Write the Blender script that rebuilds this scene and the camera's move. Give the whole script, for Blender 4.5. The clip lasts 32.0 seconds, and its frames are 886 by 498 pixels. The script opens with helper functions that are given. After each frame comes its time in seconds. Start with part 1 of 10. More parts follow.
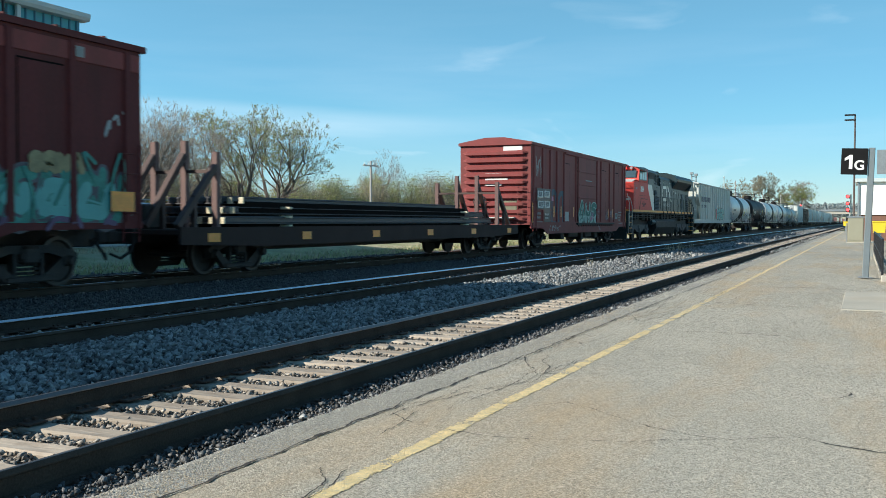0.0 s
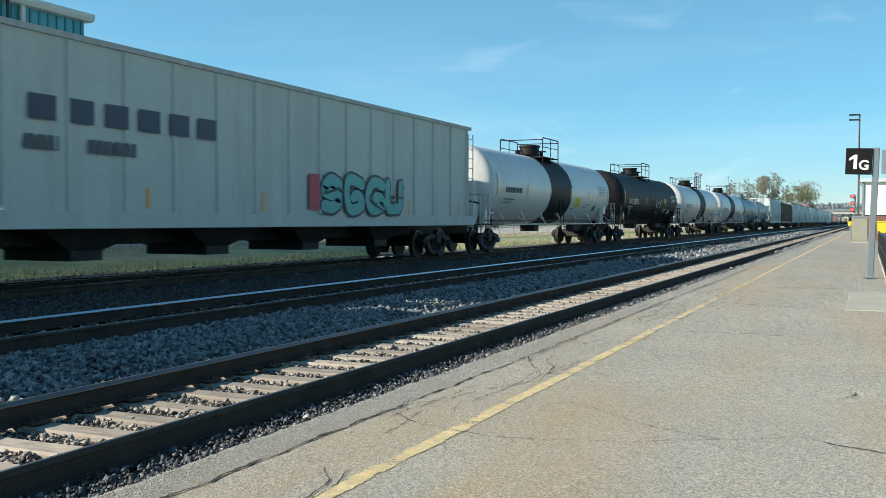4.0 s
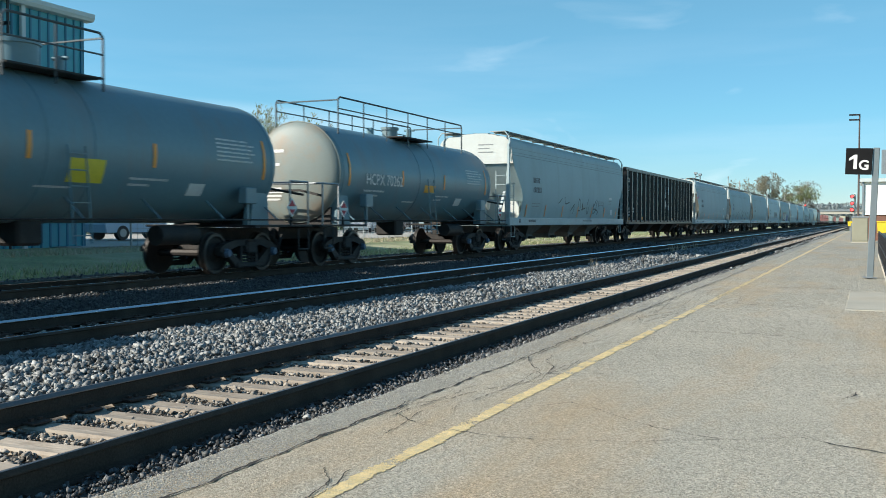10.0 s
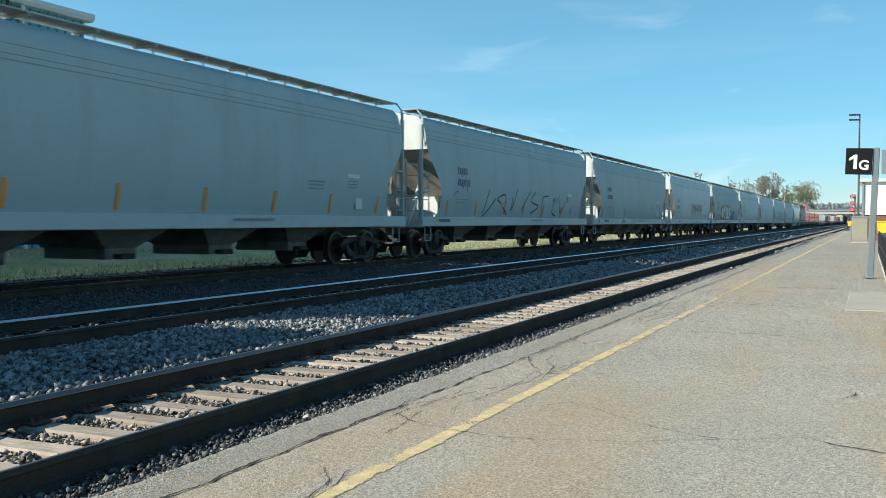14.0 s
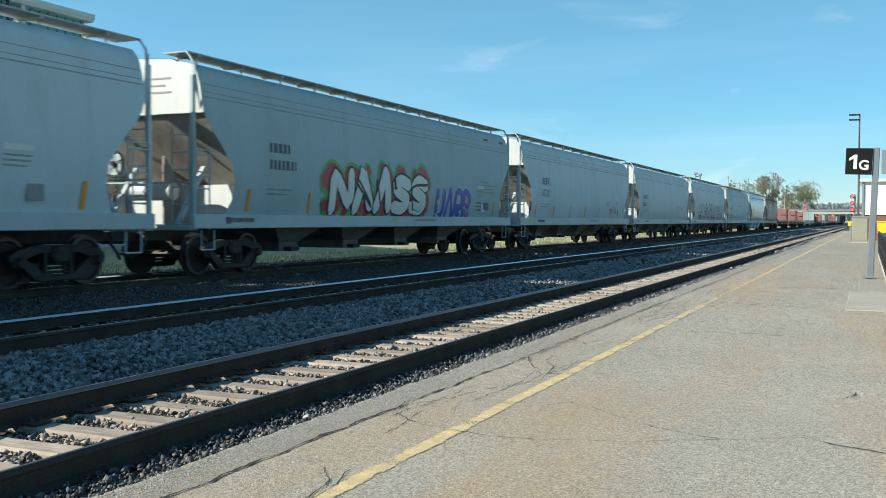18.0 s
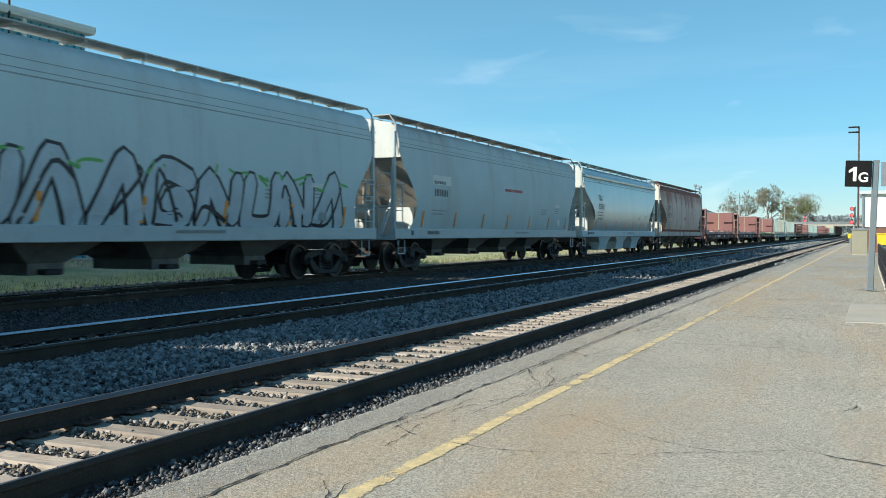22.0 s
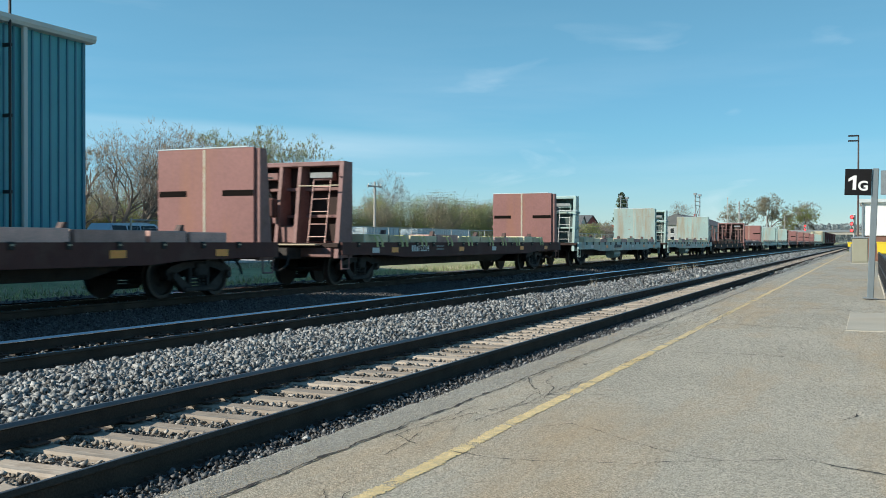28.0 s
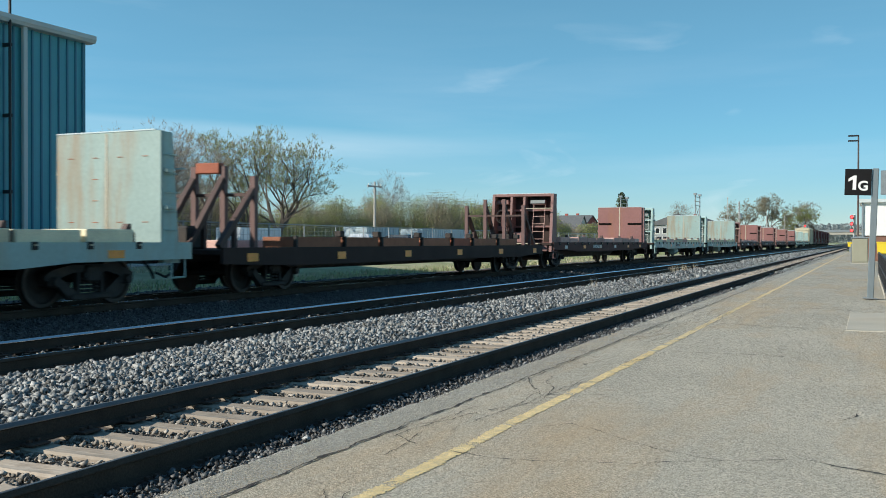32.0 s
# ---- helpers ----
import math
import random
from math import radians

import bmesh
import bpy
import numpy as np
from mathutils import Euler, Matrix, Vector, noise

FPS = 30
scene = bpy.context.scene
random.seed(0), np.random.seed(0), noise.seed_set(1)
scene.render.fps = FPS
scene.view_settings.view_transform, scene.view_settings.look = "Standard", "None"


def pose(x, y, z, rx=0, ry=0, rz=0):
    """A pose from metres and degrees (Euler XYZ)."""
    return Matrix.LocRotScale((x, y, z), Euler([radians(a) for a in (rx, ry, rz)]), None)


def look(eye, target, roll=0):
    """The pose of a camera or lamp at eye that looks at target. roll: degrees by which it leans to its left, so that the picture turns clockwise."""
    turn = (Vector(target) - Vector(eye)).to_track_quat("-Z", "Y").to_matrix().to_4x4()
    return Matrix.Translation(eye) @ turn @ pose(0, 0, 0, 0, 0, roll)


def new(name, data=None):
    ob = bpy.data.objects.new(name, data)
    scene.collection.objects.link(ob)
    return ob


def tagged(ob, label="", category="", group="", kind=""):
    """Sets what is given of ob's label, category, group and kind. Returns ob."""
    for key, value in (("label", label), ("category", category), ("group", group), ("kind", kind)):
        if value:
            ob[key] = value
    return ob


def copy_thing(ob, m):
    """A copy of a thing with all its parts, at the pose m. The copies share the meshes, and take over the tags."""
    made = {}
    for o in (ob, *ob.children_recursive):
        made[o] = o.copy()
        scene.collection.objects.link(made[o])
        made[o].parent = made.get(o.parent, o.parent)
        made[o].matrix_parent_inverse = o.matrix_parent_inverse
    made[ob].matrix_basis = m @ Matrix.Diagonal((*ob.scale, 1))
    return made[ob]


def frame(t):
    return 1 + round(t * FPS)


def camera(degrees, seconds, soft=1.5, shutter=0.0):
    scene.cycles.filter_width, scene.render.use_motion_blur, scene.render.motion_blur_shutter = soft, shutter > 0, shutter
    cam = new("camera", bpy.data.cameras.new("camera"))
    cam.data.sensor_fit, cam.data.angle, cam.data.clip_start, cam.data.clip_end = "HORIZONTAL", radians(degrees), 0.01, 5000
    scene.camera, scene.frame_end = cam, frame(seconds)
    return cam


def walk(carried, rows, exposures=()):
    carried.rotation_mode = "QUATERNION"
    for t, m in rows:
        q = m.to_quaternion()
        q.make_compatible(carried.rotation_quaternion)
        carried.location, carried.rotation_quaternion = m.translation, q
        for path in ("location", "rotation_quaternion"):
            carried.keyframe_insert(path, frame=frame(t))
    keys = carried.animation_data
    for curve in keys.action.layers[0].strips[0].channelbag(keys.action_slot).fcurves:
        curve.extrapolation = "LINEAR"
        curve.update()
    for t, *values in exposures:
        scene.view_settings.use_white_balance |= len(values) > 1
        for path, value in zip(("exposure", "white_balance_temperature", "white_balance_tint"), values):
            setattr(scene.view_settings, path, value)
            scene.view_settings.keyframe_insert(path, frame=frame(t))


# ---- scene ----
# The line of the tracks is the y axis; z = 0 is the platform's asphalt.
LENS = 49.52
EYE = Vector((0.0, 0.0, 1.396))
FOCAL = 1700.0


def aim(dx, dy):
    """The camera's pose, turned from its rest by dx and tilted by dy (in 1/1700 of a radian)."""
    yaw = math.atan2(751.7 + dx, FOCAL)
    tilt = math.atan2(-49.8 + dy, FOCAL * 1.0)
    way = Vector((-math.sin(yaw) * math.cos(tilt), math.cos(yaw) * math.cos(tilt), math.sin(tilt)))
    return look(EYE, EYE + way * 10, 0.115)


cam = camera(LENS, 32.0, soft=0.4, shutter=0.15)
walk(cam, [(t, aim(dx, dy)) for t, dx, dy in (
    (0.0, -8, 0), (0.35, -8, 0), (0.5, -7, 0), (0.7, -3, 0), (0.9, 0.6, 0), (1.2, 0, 0), (5.0, 0, 0), (12.0, 0, 0),
    (18.3, 0, 0), (18.8, 0.0, 0.6), (19.0, 0, 1.5), (19.5, 0, 5.5), (20.0, 0, 10.3), (20.5, 0, 12.6), (21.0, 0, 15.8),
    (21.5, 0, 18.4), (22.0, 0, 21.6), (22.5, 0, 24.6), (23.0, 0, 29.0), (23.5, 0, 32.4), (24.0, 0, 34.8),
    (24.5, 0, 36.3), (25.0, 0, 36.5), (28.0, 0, 36.5), (32.0, 0, 36.5))],
     exposures=[(0.0, 0.43), (3.5, 0.46), (8.0, 0.42), (12.0, 0.47), (25.0, 0.47), (28.0, 0.24), (30.0, 0.23), (32.0, 0.20)])

# ---- light ----
SUN_EL, SUN_FROM = radians(28), Vector((-0.75, -0.66, 0)).normalized()
world = bpy.data.worlds.new("sky")
scene.world = world
world.use_nodes = True


def build_sky():
    nt = world.node_tree
    nt.nodes.clear()
    N = nt.nodes.new
    sky = N("ShaderNodeTexSky")
    sky.sky_type = "NISHITA"
    sky.sun_disc = False
    sky.sun_elevation = SUN_EL
    sky.sun_rotation = math.atan2(SUN_FROM.x, SUN_FROM.y)
    sky.altitude, sky.air_density, sky.dust_density, sky.ozone_density = 100, 1.0, 0.0, 3.0
    bg = N("ShaderNodeBackground")
    bg.inputs["Strength"].default_value = SKY
    out = N("ShaderNodeOutputWorld")
    co = N("ShaderNodeTexCoord")
    # thin cirrus: noise stretched along the horizon
    mp = N("ShaderNodeMapping")
    mp.inputs["Scale"].default_value = (1.6, 1.6, 16)
    mp.inputs["Rotation"].default_value = (0.05, -0.06, 0.4)
    nz = N("ShaderNodeTexNoise")
    nz.inputs["Scale"].default_value, nz.inputs["Detail"].default_value = 1.7, 7
    nz.inputs["Roughness"].default_value = 0.55
    ramp = N("ShaderNodeMapRange")
    ramp.inputs["From Min"].default_value, ramp.inputs["From Max"].default_value = 0.5, 0.78
    ramp.inputs["To Max"].default_value = 0.10
    sep = N("ShaderNodeSeparateXYZ")
    band = N("ShaderNodeMapRange")
    band.interpolation_type = "SMOOTHSTEP"
    for k, v in (("From Min", 0.26), ("From Max", 0.08), ("To Min", 0.15), ("To Max", 1.0)):
        band.inputs[k].default_value = v
    mul = N("ShaderNodeMath")
    mul.operation = "MULTIPLY"
    mix = N("ShaderNodeMix")
    mix.data_type = "RGBA"
    mix.inputs[7].default_value = (7.0, 8.0, 8.6, 1)
    L = nt.links.new
    L(co.outputs["Generated"], mp.inputs["Vector"])
    L(mp.outputs[0], nz.inputs["Vector"])
    L(nz.outputs[0], ramp.inputs["Value"])
    L(co.outputs["Generated"], sep.inputs[0])
    L(sep.outputs["Z"], band.inputs["Value"])
    wm, wn, wr, wa = N("ShaderNodeMapping"), N("ShaderNodeTexNoise"), N("ShaderNodeMapRange"), N("ShaderNodeMath")
    wm.inputs["Scale"].default_value = (5, 5, 17)
    wm.inputs["Rotation"].default_value = (0.2, 0.35, 0.9)
    wn.inputs["Scale"].default_value, wn.inputs["Detail"].default_value, wn.inputs["Distortion"].default_value = 1.3, 6, 0.6
    for k, v in (("From Min", 0.63), ("From Max", 0.80), ("To Max", 0.34)):
        wr.inputs[k].default_value = v
    wa.operation = "ADD"
    L(co.outputs["Generated"], wm.inputs["Vector"])
    L(wm.outputs[0], wn.inputs["Vector"])
    L(wn.outputs[0], wr.inputs["Value"])
    L(ramp.outputs[0], wa.inputs[0])
    L(wr.outputs[0], wa.inputs[1])
    L(wa.outputs[0], mul.inputs[0])
    L(band.outputs[0], mul.inputs[1])
    # one long thin cloud sheet, sinking to the north
    lean, top, foot, reach = N("ShaderNodeMath"), N("ShaderNodeMapRange"), N("ShaderNodeMapRange"), N("ShaderNodeMapRange")
    lean.operation, lean.inputs[1].default_value = "MULTIPLY_ADD", 0.045
    L(sep.outputs["X"], lean.inputs[0])
    L(sep.outputs["Z"], lean.inputs[2])
    for n, lo, hi, v in ((top, 0.108, 0.094, 1.0), (foot, 0.045, 0.09, 1.0), (reach, -0.28, -0.62, 0.30)):
        n.interpolation_type = "SMOOTHSTEP"
        n.inputs["From Min"].default_value, n.inputs["From Max"].default_value, n.inputs["To Max"].default_value = lo, hi, v
    wob, feather = N("ShaderNodeMath"), N("ShaderNodeMapRange")
    wob.operation, wob.inputs[1].default_value = "MULTIPLY_ADD", 0.022
    L(nz.outputs[0], wob.inputs[0])
    L(lean.outputs[0], wob.inputs[2])
    L(wob.outputs[0], top.inputs["Value"])
    L(wob.outputs[0], foot.inputs["Value"])
    L(sep.outputs["X"], reach.inputs["Value"])
    feather.inputs["From Min"].default_value, feather.inputs["From Max"].default_value, feather.inputs["To Min"].default_value = 0.35, 0.65, 0.45
    L(nz.outputs[0], feather.inputs["Value"])
    sheet = mul.outputs[0]
    veil = reach.outputs[0]
    for n in (top, foot, feather):
        q = N("ShaderNodeMath")
        q.operation = "MULTIPLY"
        L(veil, q.inputs[0])
        L(n.outputs[0], q.inputs[1])
        veil = q.outputs[0]
    both = N("ShaderNodeMath")
    both.operation, both.use_clamp = "ADD", True
    L(sheet, both.inputs[0])
    L(veil, both.inputs[1])
    L(both.outputs[0], mix.inputs[0])
    tint = N("ShaderNodeVectorMath")
    tint.operation = "MULTIPLY"
    tone = N("ShaderNodeMix")
    tone.data_type = "RGBA"
    tone.inputs[6].default_value = (0.70, 1.07, 1.0, 1)
    tone.inputs[7].default_value = (0.51, 0.865, 0.985, 1)
    L(band.outputs[0], tone.inputs[0])
    # pale haze close to the horizon
    low, haze = N("ShaderNodeMapRange"), N("ShaderNodeMix")
    haze.data_type = "RGBA"
    haze.inputs[7].default_value = (0.58, 0.765, 1.02, 1)
    for k, v in (("From Min", 0.11), ("From Max", 0.0)):
        low.inputs[k].default_value = v
    L(sep.outputs["Z"], low.inputs["Value"])
    L(low.outputs[0], haze.inputs[0])
    L(tone.outputs[2], haze.inputs[6])
    L(haze.outputs[2], tint.inputs[1])
    L(sky.outputs[0], tint.inputs[0])
    # the sky evens out across the view, away from the sun
    even, ev = N("ShaderNodeMapRange"), N("ShaderNodeVectorMath")
    ev.operation = "SCALE"
    for k, v in (("From Min", -0.85), ("From Max", 0.15), ("To Min", 1.14), ("To Max", 0.84)):
        even.inputs[k].default_value = v
    L(sep.outputs["X"], even.inputs["Value"])
    L(even.outputs[0], ev.inputs["Scale"])
    L(tint.outputs[0], ev.inputs[0])
    L(ev.outputs[0], mix.inputs[6])
    L(mix.outputs[2], bg.inputs["Color"])
    L(bg.outputs[0], out.inputs["Surface"])


SKY = 0.11
build_sky()
sun_data = bpy.data.lights.new("sun", "SUN")
sun_data.energy, sun_data.angle, sun_data.color = 5.2, radians(0.53), (0.98, 0.925, 0.81)
sun = new("sun", sun_data)
sun.matrix_world = look(SUN_FROM * 50 + Vector((0, 0, 50 * math.tan(SUN_EL))), (0, 0, 0))

# ---- materials ----
MATS = {}


def mat(name, color, rough=0.6, metal=0.0, vary=0.15, scale=6.0, bump=0.15, bscale=40.0, stain=None, stain_amt=0.0,
        stain_scale=1.2, streak=False, rand=0.0, spec=0.5, island=0.0, runs=None, grain=False):
    """A procedural surface: grain and blotches at two scales, stains (streak: running down, or along the tracks) and fine relief."""
    if name in MATS:
        return MATS[name]
    m = bpy.data.materials.new(name)
    m.use_nodes = True
    nt = m.node_tree
    N, L = nt.nodes.new, nt.links.new
    b = nt.nodes["Principled BSDF"]
    b.inputs["Roughness"].default_value, b.inputs["Metallic"].default_value = rough, metal
    b.inputs["Specular IOR Level"].default_value = spec
    co = N("ShaderNodeTexCoord")
    n1, n2 = N("ShaderNodeTexNoise"), N("ShaderNodeTexNoise")
    n1.inputs["Scale"].default_value, n1.inputs["Detail"].default_value = scale, 5
    n2.inputs["Scale"].default_value, n2.inputs["Detail"].default_value = bscale, 4
    wood = N("ShaderNodeMapping")
    wood.inputs["Scale"].default_value = (0.12, 1.6, 1.6) if grain else (1, 1, 1)
    L(co.outputs["Object"], wood.inputs["Vector"])
    L(wood.outputs[0], n1.inputs["Vector"])
    L(wood.outputs[0], n2.inputs["Vector"])
    add = N("ShaderNodeMath")
    add.operation = "ADD"
    L(n1.outputs[0], add.inputs[0])
    L(n2.outputs[0], add.inputs[1])
    r = N("ShaderNodeMapRange")
    for k, v in (("From Min", 0.6), ("From Max", 1.4), ("To Min", 1 - vary), ("To Max", 1 + vary)):
        r.inputs[k].default_value = v
    L(add.outputs[0], r.inputs["Value"])
    val = r.outputs[0]
    if rand or island:
        if island:
            g = N("ShaderNodeNewGeometry")
            o, a = g.outputs["Random Per Island"], island
        else:
            g = N("ShaderNodeObjectInfo")
            o, a = g.outputs["Random"], rand
        r2 = N("ShaderNodeMapRange")
        r2.inputs["To Min"].default_value, r2.inputs["To Max"].default_value = 1 - a, 1 + a
        L(o, r2.inputs["Value"])
        mu = N("ShaderNodeMath")
        mu.operation = "MULTIPLY"
        L(val, mu.inputs[0])
        L(r2.outputs[0], mu.inputs[1])
        val = mu.outputs[0]
    hue = N("ShaderNodeVectorMath")
    hue.operation = "SCALE"
    hue.inputs[0].default_value = color[:3]
    L(val, hue.inputs["Scale"])
    col = hue.outputs[0]
    if stain:
        mp = N("ShaderNodeMapping")
        mp.inputs["Scale"].default_value = (1.0, 0.22, 1.0) if streak == "along" else (1.0, 1.0, 0.12) if streak else (1, 1, 1)
        L(co.outputs["Object"], mp.inputs["Vector"])
        n3 = N("ShaderNodeTexNoise")
        n3.inputs["Scale"].default_value, n3.inputs["Detail"].default_value = stain_scale, 6
        n3.inputs["Roughness"].default_value = 0.65
        L(mp.outputs[0], n3.inputs["Vector"])
        r3 = N("ShaderNodeMapRange")
        r3.inputs["From Min"].default_value, r3.inputs["From Max"].default_value = 0.48, 0.72
        r3.inputs["To Max"].default_value = stain_amt
        L(n3.outputs[0], r3.inputs["Value"])
        fac = r3.outputs[0]
        if runs:
            # rust that runs down from the roof, thinning between two heights
            sz, up, ad = N("ShaderNodeSeparateXYZ"), N("ShaderNodeMapRange"), N("ShaderNodeMath")
            ad.operation, ad.use_clamp = "ADD", True
            L(co.outputs["Object"], sz.inputs[0])
            wob, wm = N("ShaderNodeMath"), N("ShaderNodeMath")
            wm.operation, wob.operation = "MULTIPLY", "ADD"
            wm.inputs[1].default_value = runs[2]
            L(n3.outputs[0], wm.inputs[0])
            L(wm.outputs[0], wob.inputs[0])
            L(sz.outputs["Z"], wob.inputs[1])
            up.inputs["From Min"].default_value, up.inputs["From Max"].default_value = runs[0], runs[1]
            L(wob.outputs[0], up.inputs["Value"])
            L(up.outputs[0], ad.inputs[0])
            L(fac, ad.inputs[1])
            fac = ad.outputs[0]
        mx = N("ShaderNodeMix")
        mx.data_type = "RGBA"
        mx.inputs[7].default_value = (*stain[:3], 1)
        L(fac, mx.inputs[0])
        L(col, mx.inputs[6])
        col = mx.outputs[2]
    L(col, b.inputs["Base Color"])
    if bump:
        bp = N("ShaderNodeBump")
        bp.inputs["Strength"].default_value, bp.inputs["Distance"].default_value = bump, 0.02
        L(n2.outputs[0], bp.inputs["Height"])
        L(bp.outputs[0], b.inputs["Normal"])
    MATS[name] = m
    return m


def leafy(m, share=0.45):
    """Lets light through thin leaves and twigs."""
    nt = m.node_tree
    b = nt.nodes["Principled BSDF"]
    tr, mx = nt.nodes.new("ShaderNodeBsdfTranslucent"), nt.nodes.new("ShaderNodeMixShader")
    nt.links.new(b.inputs["Base Color"].links[0].from_socket, tr.inputs["Color"])
    mx.inputs[0].default_value = share
    nt.links.new(b.outputs[0], mx.inputs[1])
    nt.links.new(tr.outputs[0], mx.inputs[2])
    nt.links.new(mx.outputs[0], nt.nodes["Material Output"].inputs["Surface"])
    return m


def glow(name, color, strength):
    m = bpy.data.materials.new(name)
    m.use_nodes = True
    b = m.node_tree.nodes["Principled BSDF"]
    b.inputs["Base Color"].default_value = (*color, 1)
    b.inputs["Emission Color"].default_value = (*color, 1)
    b.inputs["Emission Strength"].default_value = strength
    return m


# ---- mesh building ----
class MB:
    """Collects vertices and faces for one mesh."""

    def __init__(self):
        self.v, self.f = [], []

    def add(self, vs, fs):
        n = len(self.v)
        self.v.extend(tuple(p) for p in vs)
        self.f.extend(tuple(i + n for i in q) for q in fs)
        return self

    def box(self, x0, y0, z0, x1, y1, z1, m=None):
        vs = [(x, y, z) for z in (z0, z1) for y in (y0, y1) for x in (x0, x1)]
        if m is not None:
            vs = [m @ Vector(p) for p in vs]
        return self.add(vs, [(0, 2, 3, 1), (4, 5, 7, 6), (0, 1, 5, 4), (2, 6, 7, 3), (0, 4, 6, 2), (1, 3, 7, 5)])

    def bbox(self, x0, y0, z0, x1, y1, z1, b=0.02, m=None):
        """A box with chamfered edges."""
        c = ((x0 + x1) / 2, (y0 + y1) / 2, (z0 + z1) / 2)
        h = ((x1 - x0) / 2, (y1 - y0) / 2, (z1 - z0) / 2)
        b = min(b, 0.45 * min(abs(k) for k in h))
        bm = bmesh.new()
        bmesh.ops.create_cube(bm, size=2)
        for vtx in bm.verts:
            vtx.co = Vector([c[i] + vtx.co[i] * h[i] for i in range(3)])
        bmesh.ops.bevel(bm, geom=bm.edges[:], offset=b, segments=1, affect="EDGES")
        vs = [vtx.co.copy() if m is None else m @ vtx.co for vtx in bm.verts]
        bm.verts.index_update()
        fs = [[vtx.index for vtx in fc.verts] for fc in bm.faces]
        bm.free()
        return self.add(vs, fs)

    def rod(self, a, b, r, n=8, r2=None):
        """A round bar from a to b."""
        a, b = Vector(a), Vector(b)
        r2 = r if r2 is None else r2
        q = (b - a).to_track_quat("Z", "Y").to_matrix()
        vs = []
        for p, rad in ((a, r), (b, r2)):
            for i in range(n):
                t = 2 * math.pi * i / n
                vs.append(p + q @ Vector((rad * math.cos(t), rad * math.sin(t), 0)))
        fs = [(i, (i + 1) % n, n + (i + 1) % n, n + i) for i in range(n)]
        fs += [tuple(range(n - 1, -1, -1)), tuple(range(n, 2 * n))]
        return self.add(vs, fs)

    def bar(self, a, b, w, h):
        """A square bar from a to b, w wide and h high."""
        a, b = Vector(a), Vector(b)
        q = (b - a).to_track_quat("Z", "X").to_matrix()
        vs = [p + q @ Vector((sx * w / 2, sy * h / 2, 0)) for p in (a, b) for sx, sy in ((-1, -1), (1, -1), (1, 1), (-1, 1))]
        return self.add(vs, [(3, 2, 1, 0), (4, 5, 6, 7), (0, 1, 5, 4), (1, 2, 6, 5), (2, 3, 7, 6), (3, 0, 4, 7)])

    def path(self, pts, r, n=6):
        for a, b in zip(pts, pts[1:]):
            self.rod(a, b, r, n)
        return self

    def loft(self, rings, closed=True, caps=True):
        n = len(rings[0])
        vs = [p for ring in rings for p in ring]
        fs = []
        for k in range(len(rings) - 1):
            for i in range(n if closed else n - 1):
                j = (i + 1) % n
                fs.append((k * n + i, k * n + j, (k + 1) * n + j, (k + 1) * n + i))
        if caps:
            fs.append(tuple(range(n - 1, -1, -1)))
            fs.append(tuple(range((len(rings) - 1) * n, len(rings) * n)))
        return self.add(vs, fs)

    def prism(self, poly, axis, a, b):
        """A flat outline drawn out along an axis (0, 1, 2) from a to b."""
        def place(p, c):
            q = list(p)
            q.insert(axis, c)
            return tuple(q)
        return self.loft([[place(p, a) for p in poly], [place(p, b) for p in poly]])

    def disc(self, c, r0, r1, axis, thick, n=20):
        c = Vector(c)
        d = Vector([thick if i == axis else 0 for i in range(3)])
        return self.rod(c - d / 2, c + d / 2, r0, n, r1)

    def mesh(self, name, material, smooth=False):
        me = bpy.data.meshes.new(name)
        me.from_pydata([tuple(p) for p in self.v], [], self.f)
        me.materials.append(material)
        bm = bmesh.new()
        bm.from_mesh(me)
        bmesh.ops.recalc_face_normals(bm, faces=bm.faces[:])
        bm.to_mesh(me)
        bm.free()
        if smooth:
            me.set_sharp_from_angle(angle=radians(38))
            for p in me.polygons:
                p.use_smooth = True
        return me


def part(name, mb, material, parent, label="", smooth=False):
    """One mesh object under a thing or under a part."""
    ob = new(name, mb.mesh(name, material, smooth))
    ob.parent = parent
    if label:
        ob["label"] = label
    return ob


def thing(name, mb, material, label, category, group="", kind="", smooth=False):
    ob = new(name, mb.mesh(name, material, smooth) if mb else None)
    return tagged(ob, label, category, group, kind)

# ---- surfaces of the setting ----


